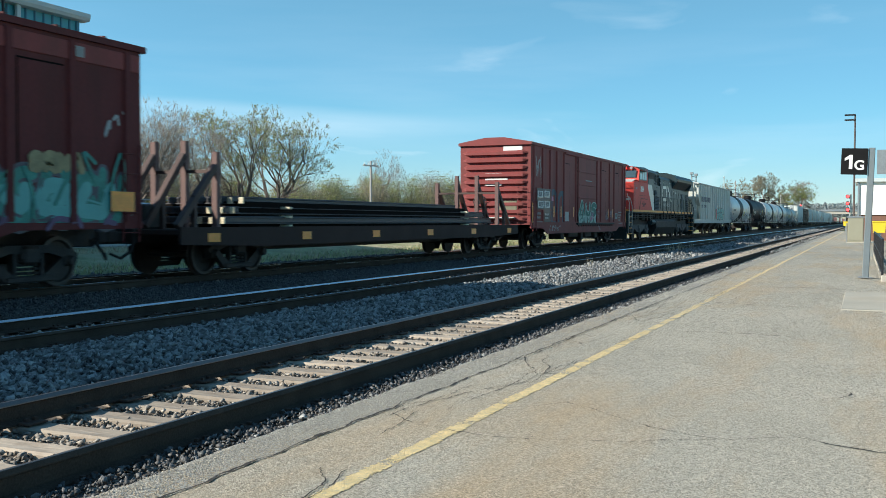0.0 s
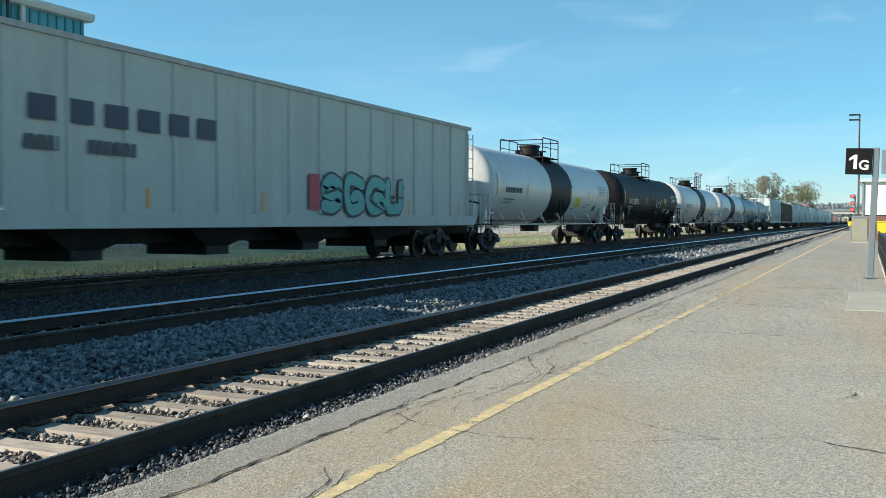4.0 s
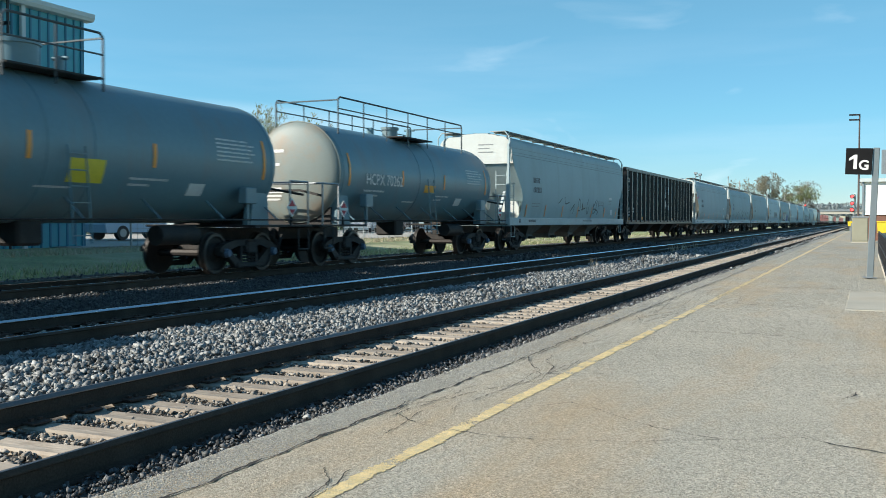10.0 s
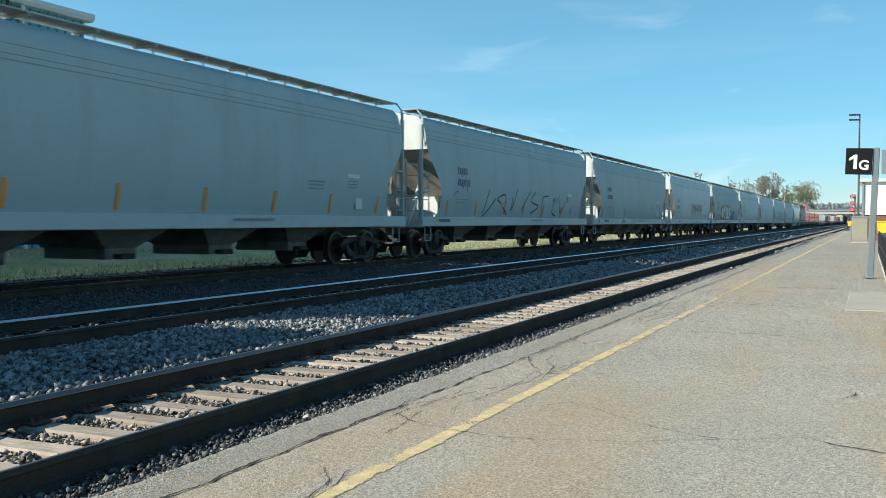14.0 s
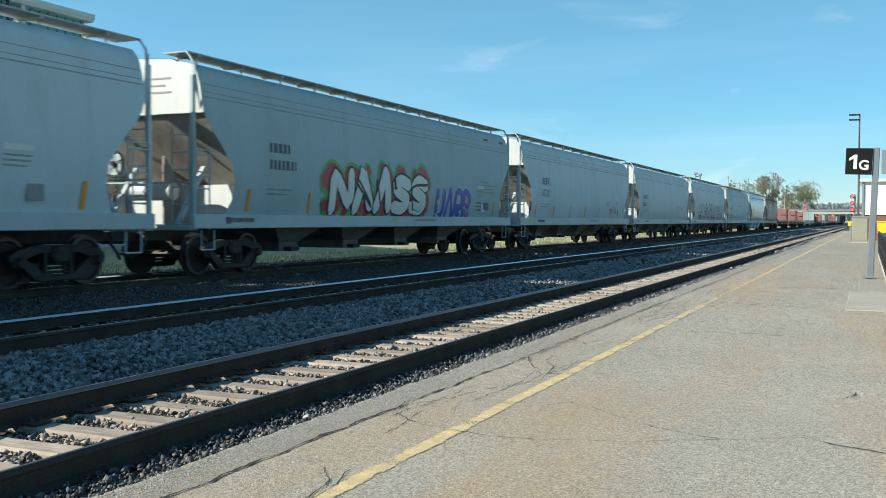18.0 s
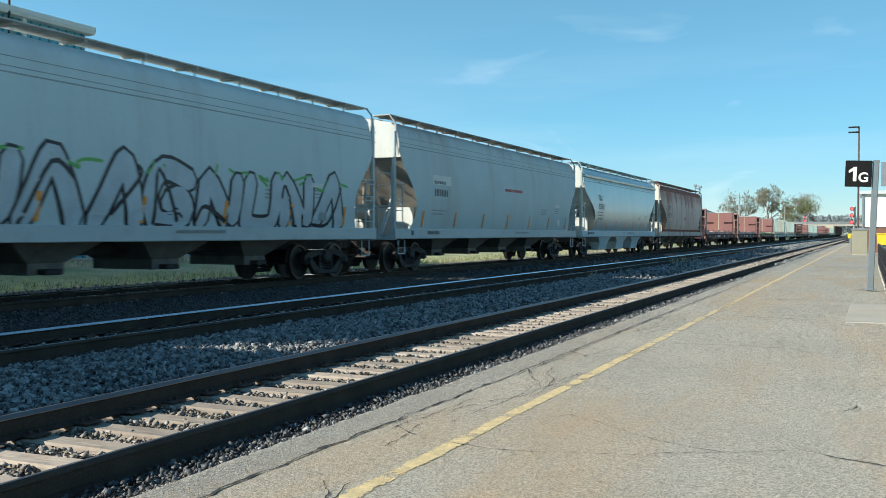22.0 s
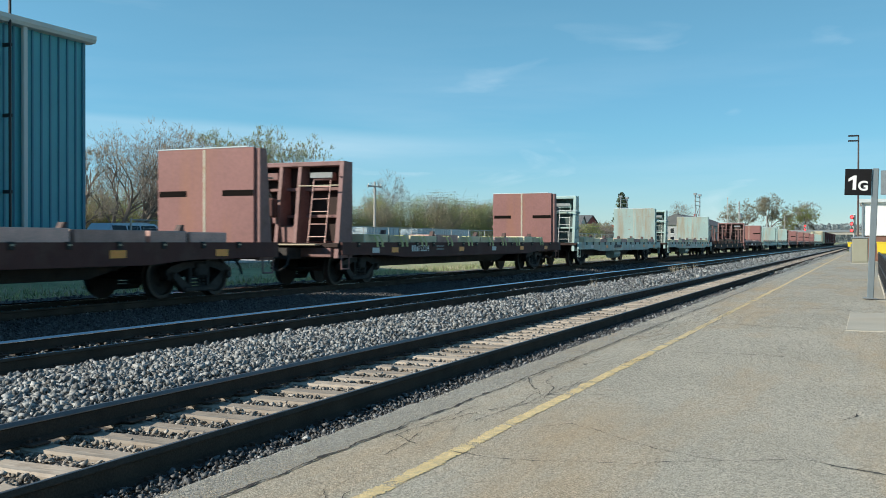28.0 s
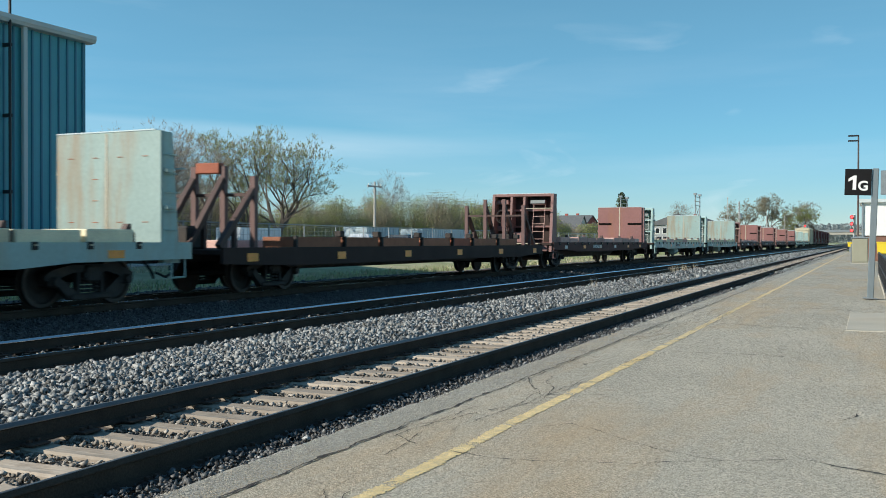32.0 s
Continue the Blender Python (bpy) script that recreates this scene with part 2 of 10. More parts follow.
def aggregate(name, color, stain, stain_amt, stain_scale, grit=95.0, seed=0.0):
    """Worn asphalt: pale and dark aggregate, tan stains, darker patches, pitted relief."""
    m = mat(name, color, 0.9, vary=0.16, scale=0.45, bump=0.0, bscale=30, stain=stain, stain_amt=stain_amt, stain_scale=stain_scale, streak="along")
    nt = m.node_tree
    N, L = nt.nodes.new, nt.links.new
    b = nt.nodes["Principled BSDF"]
    old = b.inputs["Base Color"].links[0].from_socket
    co = N("ShaderNodeTexCoord")
    vo, vo2 = N("ShaderNodeTexVoronoi"), N("ShaderNodeTexVoronoi")
    vo.inputs["Scale"].default_value, vo2.inputs["Scale"].default_value = grit, grit * 1.9
    nz = N("ShaderNodeTexNoise")
    nz.inputs["Scale"].default_value, nz.inputs["Detail"].default_value = grit * 0.35, 6
    for n in (vo, vo2, nz):
        L(co.outputs["Object"], n.inputs["Vector"])
    s1, s2 = N("ShaderNodeSeparateColor"), N("ShaderNodeSeparateColor")
    L(vo.outputs["Color"], s1.inputs[0])
    L(vo2.outputs["Color"], s2.inputs[0])
    a, c = N("ShaderNodeMath"), N("ShaderNodeMath")
    a.operation = c.operation = "ADD"
    L(s1.outputs[0], a.inputs[0])
    L(s2.outputs[0], a.inputs[1])
    L(a.outputs[0], c.inputs[0])
    L(nz.outputs[0], c.inputs[1])
    r = N("ShaderNodeMapRange")
    for k, v in (("From Min", 0.5), ("From Max", 2.5), ("To Min", 0.30), ("To Max", 1.7)):
        r.inputs[k].default_value = v
    L(c.outputs[0], r.inputs["Value"])
    sc = N("ShaderNodeVectorMath")
    sc.operation = "SCALE"
    L(old, sc.inputs[0])
    L(r.outputs[0], sc.inputs["Scale"])
    L(sc.outputs[0], b.inputs["Base Color"])
    bp = N("ShaderNodeBump")
    bp.inputs["Strength"].default_value, bp.inputs["Distance"].default_value = 0.9, 0.006
    L(c.outputs[0], bp.inputs["Height"])
    L(bp.outputs[0], b.inputs["Normal"])
    return m


ASPHALT = aggregate("asphalt", (0.43, 0.40, 0.325), (0.47, 0.335, 0.19), 0.85, 0.55)
ASPHALT_OLD = aggregate("asphalt_edge", (0.35, 0.34, 0.30), (0.24, 0.23, 0.2), 0.5, 0.9)
GRIT = mat("asphalt_aggregate", (0.40, 0.375, 0.31), 0.75, vary=0.15, scale=0.45, bump=0, bscale=30, island=0.5, stain=(0.45, 0.32, 0.175), stain_amt=0.9, stain_scale=0.55, streak="along")
CRACK = mat("crack_dirt", (0.04, 0.036, 0.032), 0.95, vary=0.4, scale=4, bscale=60)
CONCRETE = mat("concrete", (0.44, 0.41, 0.35), 0.85, vary=0.15, scale=1.5, bump=0.25, bscale=70, stain=(0.36, 0.32, 0.27), stain_amt=0.5)
SLAB = mat("worn_slab", (0.44, 0.405, 0.33), 0.9, vary=0.18, scale=1.1, bump=0.3, bscale=70, stain=(0.44, 0.36, 0.25), stain_amt=0.6, stain_scale=0.5)
LINE = mat("line_paint", (0.76, 0.60, 0.31), 0.8, vary=0.3, scale=9, bump=0.5, bscale=150, stain=(0.38, 0.35, 0.28), stain_amt=0.8,
           stain_scale=30)
BED = mat("ballast_bed", (0.10, 0.088, 0.076), 0.95, vary=0.5, scale=9, bump=0.8, bscale=30)
STONE = mat("crushed_stone", (0.205, 0.21, 0.205), 0.55, vary=0.3, scale=14, bump=0.3, bscale=70, island=0.8)
STONE_DARK = mat("dark_gravel", (0.09, 0.09, 0.09), 0.55, vary=0.2, scale=12, bump=0.3, bscale=60, island=0.8)
STONE_BROWN = mat("dusty_stone", (0.27, 0.24, 0.205), 0.8, vary=0.2, scale=12, bump=0.3, bscale=60, island=0.65)
RAIL_SIDE = mat("rusty_rail", (0.07, 0.052, 0.040), 0.9, 0.0, vary=0.45, scale=2.5, bump=0.3, bscale=70, spec=0.15)
RAIL_TOP = mat("worn_rail_head", (0.22, 0.2, 0.19), 0.42, 0.8, vary=0.2, scale=4, bump=0.05)
RAIL_SHINE = mat("polished_rail_head", (0.86, 0.87, 0.88), 0.2, 1.0, vary=0.08, scale=3, bump=0.02)
TIE = mat("weathered_tie", (0.38, 0.32, 0.255), 0.9, vary=0.22, scale=5, bump=0.3, bscale=30, grain=True, stain=(0.2, 0.15, 0.11), stain_amt=0.7,
          stain_scale=4, rand=0.28)
TIE_DARK = mat("dark_tie", (0.07, 0.055, 0.045), 0.9, vary=0.3, scale=7, bump=0.6, bscale=45, rand=0.3)
PLATE = mat("rusty_plate", (0.09, 0.055, 0.04), 0.8, 0.3, vary=0.3, scale=12)
GRASS_GROUND = mat("spring_turf", (0.28, 0.31, 0.15), 0.95, vary=0.4, scale=0.5, bump=0.8, bscale=9, stain=(0.44, 0.38, 0.27), stain_amt=0.9,
                   stain_scale=0.25)
GRASS = leafy(mat("grass_blades", (0.34, 0.38, 0.17), 0.8, vary=0.2, scale=2, bump=0, island=0.6))
DRY = mat("dry_stalks", (0.50, 0.42, 0.29), 0.85, vary=0.2, scale=6, bump=0, island=0.3)
YARD = mat("pale_gravel", (0.44, 0.41, 0.37), 0.95, vary=0.25, scale=0.6, bump=0.4, bscale=30, stain=(0.3, 0.29, 0.2), stain_amt=0.6, stain_scale=0.3)
BARK = mat("bark", (0.15, 0.125, 0.105), 0.9, vary=0.3, scale=3, bump=0.5, bscale=20)
BUD = leafy(mat("spring_buds", (0.38, 0.34, 0.22), 0.8, vary=0.2, scale=1, bump=0, island=0.25), 0.55)
LEAF = leafy(mat("young_leaves", (0.34, 0.37, 0.145), 0.75, vary=0.25, scale=0.4, bump=0, island=0.25), 0.55)
TWIG = leafy(mat("bare_twigs", (0.34, 0.295, 0.25), 0.9, vary=0.25, scale=0.5, bump=0, island=0.3))
NEEDLE = mat("conifer_needles", (0.06, 0.085, 0.04), 0.8, vary=0.25, scale=0.6, bump=0, island=0.4)
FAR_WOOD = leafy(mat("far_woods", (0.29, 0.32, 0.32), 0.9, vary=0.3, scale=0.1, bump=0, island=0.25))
TEAL = mat("teal_cladding", (0.06, 0.33, 0.41), 0.42, 0.0, vary=0.08, scale=0.6, bump=0.05, bscale=20, stain=(0.06, 0.25, 0.31), stain_amt=0.35,
           streak=True)
TEAL_RIB = mat("teal_rib", (0.04, 0.19, 0.28), 0.45, vary=0.08, scale=1)
TRIM = mat("pale_trim", (0.55, 0.6, 0.6), 0.5, vary=0.06, scale=1)
GALV = mat("galvanised_steel", (0.36, 0.38, 0.39), 0.45, 0.7, vary=0.15, scale=8, bump=0.1)
SIGN_BLACK = mat("matt_black_sign", (0.012, 0.012, 0.013), 0.85, spec=0.15, vary=0.15, scale=4, bump=0.03)
BLACK_PAINT = mat("black_paint", (0.018, 0.018, 0.02), 0.45, vary=0.2, scale=6, bump=0.05)
WHITE_PAINT = mat("white_paint", (0.78, 0.78, 0.76), 0.5, vary=0.05, scale=2, bump=0.03)
BEIGE = mat("beige_paint", (0.5, 0.44, 0.31), 0.55, vary=0.08, scale=2, bump=0.03, stain=(0.35, 0.29, 0.2), stain_amt=0.4, streak=True)
CABINET = mat("khaki_cabinet_paint", (0.30, 0.29, 0.215), 0.6, vary=0.1, scale=2, bump=0.03, stain=(0.2, 0.18, 0.13), stain_amt=0.4, streak=True)
YELLOW = mat("yellow_paint", (0.75, 0.55, 0.03), 0.5, vary=0.08, scale=4)
GLASS_DARK = mat("dark_glass", (0.02, 0.025, 0.03), 0.08, vary=0.1, scale=2, bump=0)
RED_LAMP = glow("red_signal_light", (1.0, 0.03, 0.03), 5.0)
BRICK_FAR = mat("red_wall", (0.38, 0.1, 0.08), 0.85, vary=0.15, scale=1.2)
ROOF_GREY = mat("grey_shingles", (0.12, 0.125, 0.13), 0.85, vary=0.2, scale=1.5)
SIDING = mat("grey_siding", (0.33, 0.34, 0.34), 0.7, vary=0.1, scale=1.2)
MASTWOOD = mat("grey_pole_wood", (0.42, 0.40, 0.37), 0.85, vary=0.2, scale=3)

RAIL_A, RAIL_C = 0.10, 0.204
XA, XB, XC = -4.07 - 0.7535, -8.67 - 0.7535, -14.092
FAR = 900.0


def bed_height(x):
    """The ballast's height across the tracks."""
    pts = ((-19.0, 0.02), (-17.6, 0.02), (-16.6, 0.02), (-15.6, 0.03), (-12.6, 0.03), (-11.4, -0.03), (-10.8, -0.09), (-8.2, -0.09),
           (-7.6, -0.06), (-7.0, -0.02), (-6.4, -0.05), (-6.0, -0.08), (-5.5, -0.108), (-4.02, -0.112), (-3.97, -0.062), (-3.7, -0.05), (-3.45, -0.04))
    for (x0, z0), (x1, z1) in zip(pts, pts[1:]):
        if x <= x1:
            k = max(0.0, (x - x0) / (x1 - x0))
            return z0 + (z1 - z0) * k
    return pts[-1][1]


def build_ground():
    xs = (-3000, -400, -120, -60, -30, -24, -21, -19, -17.4, -16, -3.4, 2.25, 2.32, 60, 400, 3000)
    zs = (2.0, 1.0, 0.6, 0.5, 0.45, 0.35, 0.15, 0.05, -0.05, -0.35, -0.35, -0.35, -0.06, -0.05, 0.3, 2.0)
    ys = [-900, -60, -20, 0, 10, 20, 30, 40, 60, 80, 120, 200, 400, 900, 2000, 4500]
    mb = MB()
    mb.loft([[(x, y, z) for x, z in zip(xs, zs)] for y in ys], closed=False, caps=False)
    g = thing("ground", mb, GRASS_GROUND, "patchy green and straw-coloured spring turf", "ground", kind="structure")
    # gravel yard behind the fence
    yard = MB().loft([[(-46, y, 0.50), (-30, y, 0.475), (-25.7, y, 0.41)] for y in (26, 60, 120, 210)], closed=False, caps=False)
    thing("gravel_yard", yard, YARD, "pale dusty gravel yard behind the fence", "ground", kind="structure")
    # ballast bed
    xs = [-18.6 + 0.2 * i for i in range(76)]
    rows = []
    for y in [-620, -60] + [-12 + 0.5 * i for i in range(80)] + [28 + 4 * i for i in range(30)] + [150, 250, 500, FAR]:
        rows.append([(x, y, bed_height(x) - 0.02 + 0.02 * noise.noise((x * 3, y * 3, 0))) for x in xs])
    mb = MB().loft(rows, closed=False, caps=False)
    thing("ballast_bed", mb, BED, "dark grey bed of crushed stone under the tracks", "ballast", kind="structure")
    return g


def build_stones():
    """Crushed stone strewn over the bed, thick near the platform, thinner far off."""
    rng = np.random.default_rng(4)

    def strew(name, zones, material, label):
        P, S = [], []
        for x0, x1, y0, y1, per, s0, s1 in zones:
            n = int(abs(x1 - x0) * (y1 - y0) * per)
            x = rng.uniform(x0, x1, n)
            y = rng.uniform(y0, y1, n)
            s = rng.uniform(s0, s1, n) * rng.choice([0.7, 1.0, 1.25], n)
            if name == "dusty_stones":
                near = np.abs((y + 1.906) / 0.502 - np.round((y + 1.906) / 0.502)) < 0.2
                ok = ~near | (rng.random(n) < np.where(y > 14, 0.3, 0.06))
                x, y, s = x[ok], y[ok], s[ok]
            P.append(np.stack([x, y], 1))
            S.append(s)
        P, S = np.concatenate(P), np.concatenate(S)
        n = len(P)
        grid = np.linspace(-19, -3.4, 400)
        hz = np.interp(P[:, 0], grid, [bed_height(g) for g in grid])
        octa = np.array([(1, 0, 0), (-0.4, 1, 0.1), (-0.6, -0.9, -0.1), (0.35, 0.2, 1), (-0.5, -0.1, 0.85), (0, 0, -1)], float)
        v = (octa[None] + rng.uniform(-0.42, 0.42, (n, 6, 3))) * (S * 0.62)[:, None, None] * rng.uniform(0.55, 1.3, (n, 1, 3))
        a, b = rng.uniform(0, 6.28, n), rng.uniform(-1.2, 1.2, n)
        ca, sa, cb, sb = np.cos(a), np.sin(a), np.cos(b), np.sin(b)
        x = v[..., 0] * ca[:, None] - v[..., 1] * sa[:, None]
        y = v[..., 0] * sa[:, None] + v[..., 1] * ca[:, None]
        z = v[..., 2]
        y, z = y * cb[:, None] - z * sb[:, None], y * sb[:, None] + z * cb[:, None]
        flat, sunk = (0.62, -0.1) if name == "dusty_stones" else (0.85, 0.25)
        v = np.stack([x + P[:, :1], y + P[:, 1:], z * flat + (hz + (rng.uniform(-0.55, 0.55, n) + sunk) * S)[:, None]], -1).reshape(-1, 3)
        q = np.array([(0, 1, 3), (1, 4, 3), (1, 2, 4), (2, 0, 3), (2, 3, 4), (1, 0, 5), (2, 1, 5), (0, 2, 5)])
        f = (q[None] + (np.arange(n) * 6)[:, None, None]).reshape(-1, 3)
        me = bpy.data.meshes.new(name)
        me.vertices.add(len(v))
        me.vertices.foreach_set("co", v.ravel())
        me.loops.add(f.size)
        me.loops.foreach_set("vertex_index", f.ravel())
        me.polygons.add(len(f))
        me.polygons.foreach_set("loop_start", np.arange(0, f.size, 3))
        me.update(calc_edges=True)
        me.materials.append(material)
        tagged(new(name, me), label, "ballast", kind="stuff")

    strew("ballast_stones", (
        (-8.45, -5.75, 3.0, 14, 1650, 0.024, 0.062), (-8.45, -5.75, 14, 30, 760, 0.03, 0.066), (-8.45, -5.75, 30, 70, 130, 0.06, 0.1), (-8.45, -5.75, -9, 3, 90, 0.05, 0.09), (-8.45, -5.75, 70, 180, 32, 0.1, 0.18), (-4.0, -3.6, 45, 120, 40, 0.06, 0.12),
        (-3.72, -3.52, 2.2, 16, 150, 0.014, 0.038), (-3.75, -3.55, 14, 45, 120, 0.03, 0.06)),
        STONE, "loose light grey crushed stone between the tracks")
    strew("dusty_stones", (
        (-5.5, -4.15, 2.0, 14, 900, 0.018, 0.052), (-5.5, -4.15, 14, 45, 520, 0.022, 0.05), (-5.5, -4.15, 45, 110, 110, 0.05, 0.09), (-5.5, -4.15, -9, 2, 110, 0.03, 0.055), (-10.1, -8.8, 3, 30, 150, 0.03, 0.06),
        (-14.1, -13.0, 6, 30, 80, 0.04, 0.07), (-8.6, -8.3, 4, 26, 120, 0.03, 0.06)),
        STONE_BROWN, "loose brownish crushed stone between the sleepers")
    strew("dark_gravel", ((-4.02, -3.55, 2.2, 30, 1100, 0.012, 0.036), (-13.2, -10.3, 3.5, 30, 900, 0.016, 0.036), (-12.7, -10.3, -9, 3.5, 60, 0.05, 0.08), (-17.5, -14.5, 6, 36, 90, 0.04, 0.07), (-12.7, -10.3, 30, 60, 60, 0.05, 0.09)), STONE_DARK,
          "fine dark gravel beside and between the tracks")


def rail_profile(x, top):
    h = [(-0.07, -0.172), (0.07, -0.172), (0.07, -0.16), (0.012, -0.135), (0.012, -0.045), (0.036, -0.033), (0.036, -0.026), (0.013, -0.0015),
         (-0.013, -0.0015), (-0.036, -0.026), (-0.036, -0.033), (-0.012, -0.045), (-0.012, -0.135), (-0.07, -0.16)]
    return [(x + a, top + b) for a, b in h]


def build_track(name, x, top, head, tie_mat, ties, label):
    track = tagged(new(name), label, "railway track", kind="structure")
    for k, sx in enumerate((0.7535, -0.7535)):
        rail = part("rail", MB().prism([(p[0], p[1]) for p in rail_profile(x + sx, top)], 1, -620, FAR), RAIL_SIDE, track, "dark rusty steel rail")
        strip = MB().prism([(x + sx - 0.0135, top - 0.0015), (x + sx + 0.0135, top - 0.0015), (x + sx + 0.011, top + 0.001), (x + sx - 0.011, top + 0.001)], 1,
                           -620, FAR)
        part("rail_head", strip, head, rail, "steel running surface")
        if k == 1:
            face = MB().prism([(x + sx + 0.0355, top - 0.032), (x + sx + 0.0385, top - 0.030), (x + sx + 0.0385, top - 0.024), (x + sx + 0.014, top + 0.0012), (x + sx + 0.0125, top - 0.002)], 1, -620, FAR)
            part("gauge_face", face, head, rail, "worn inner face of the rail head")
    rng = random.Random(len(name) + int(x * 10))
    tz = top - 0.172
    forms = []
    for k in range(6):
        mb = MB()
        n = 9
        rings = []
        for i in range(n + 1):
            px = -1.28 + 2.56 * i / n
            w = 0.112 + rng.uniform(-0.008, 0.008)
            e = 0.6 if i in (0, n) else 1.0
            u = [(-w, -0.15), (w, -0.15), (w, -0.018 * e), (w - 0.015, 0.0), (rng.uniform(-0.03, 0.03), rng.uniform(-0.012, 0.0)), (-w + 0.015, 0.0), (-w, -0.018 * e)]
            rings.append([(px, a + rng.uniform(-0.004, 0.004), b + rng.uniform(-0.003, 0.001)) for a, b in u])
        mb.loft(rings)
        forms.append(mb.mesh("tie", tie_mat))
    y, i = ties[0], 0
    while y < ties[1] and i < 260:
        t = new("tie", forms[rng.randrange(6)])
        t.parent = track
        t.matrix_basis = pose(x + rng.uniform(-0.03, 0.03), y + rng.uniform(-0.02, 0.02), tz - rng.uniform(0.0, 0.012), 0, 0, rng.uniform(-1.2, 1.2))
        y += 0.502
        i += 1
    far = MB()
    while y < 260:
        far.box(x - 1.28, y - 0.11, tz - 0.15, x + 1.28, y + 0.11, tz)
        y += 0.502
    tagged(part("far_ties", far, tie_mat, track), "rows of weathered wooden sleepers", kind="stuff")
    plates = MB()
    for j in range(90):
        py = ties[0] + 0.502 * j
        for sx in (0.7535, -0.7535):
            plates.bbox(x + sx - 0.17, py - 0.09, tz, x + sx + 0.17, py + 0.09, tz + 0.018, 0.006)
            for s2 in (-0.09, 0.09):
                plates.box(x + sx + s2 - 0.015, py - 0.05, tz + 0.018, x + sx + s2 + 0.015, py - 0.02, tz + 0.04)
                plates.box(x + sx + s2 - 0.015, py + 0.03, tz + 0.018, x + sx + s2 + 0.015, py + 0.06, tz + 0.04)
    tagged(part("tie_plates", plates, PLATE, track), "rusty plates and spikes under the rails", kind="stuff")
    return track


def crack_strip(points, w, seed, z=0.0062):
    """A thin crack that wanders along a line of points."""
    rng = random.Random(seed)
    mb = MB()
    line = []
    for (x0, y0), (x1, y1) in zip(points, points[1:]):
        n = max(2, int(math.hypot(x1 - x0, y1 - y0) / 0.035))
        for i in range(n):
            k = i / n
            line.append((x0 + (x1 - x0) * k, y0 + (y1 - y0) * k))
    line.append(points[-1])
    L, R = [], []
    for i, (x, y) in enumerate(line):
        a, b = line[max(0, i - 1)], line[min(len(line) - 1, i + 1)]
        d = Vector((b[0] - a[0], b[1] - a[1])).normalized()
        off = 0.04 * noise.noise((x * 4, y * 4, seed)) + 0.014 * noise.noise((x * 19, y * 19, seed)) + 0.005 * rng.uniform(-1, 1)
        ww = w * 0.85 * max(0.32, 0.6 + 1.2 * noise.noise((x * 9, y * 9, seed + 7.3))) * rng.uniform(0.6, 1.2)
        lift = z if y < 9 else z + 0.007
        L.append((x - d.y * (off + ww), y + d.x * (off + ww), lift))
        R.append((x - d.y * (off - ww), y + d.x * (off - ww), lift))
    mb.loft([L, R], closed=False, caps=False)
    return mb


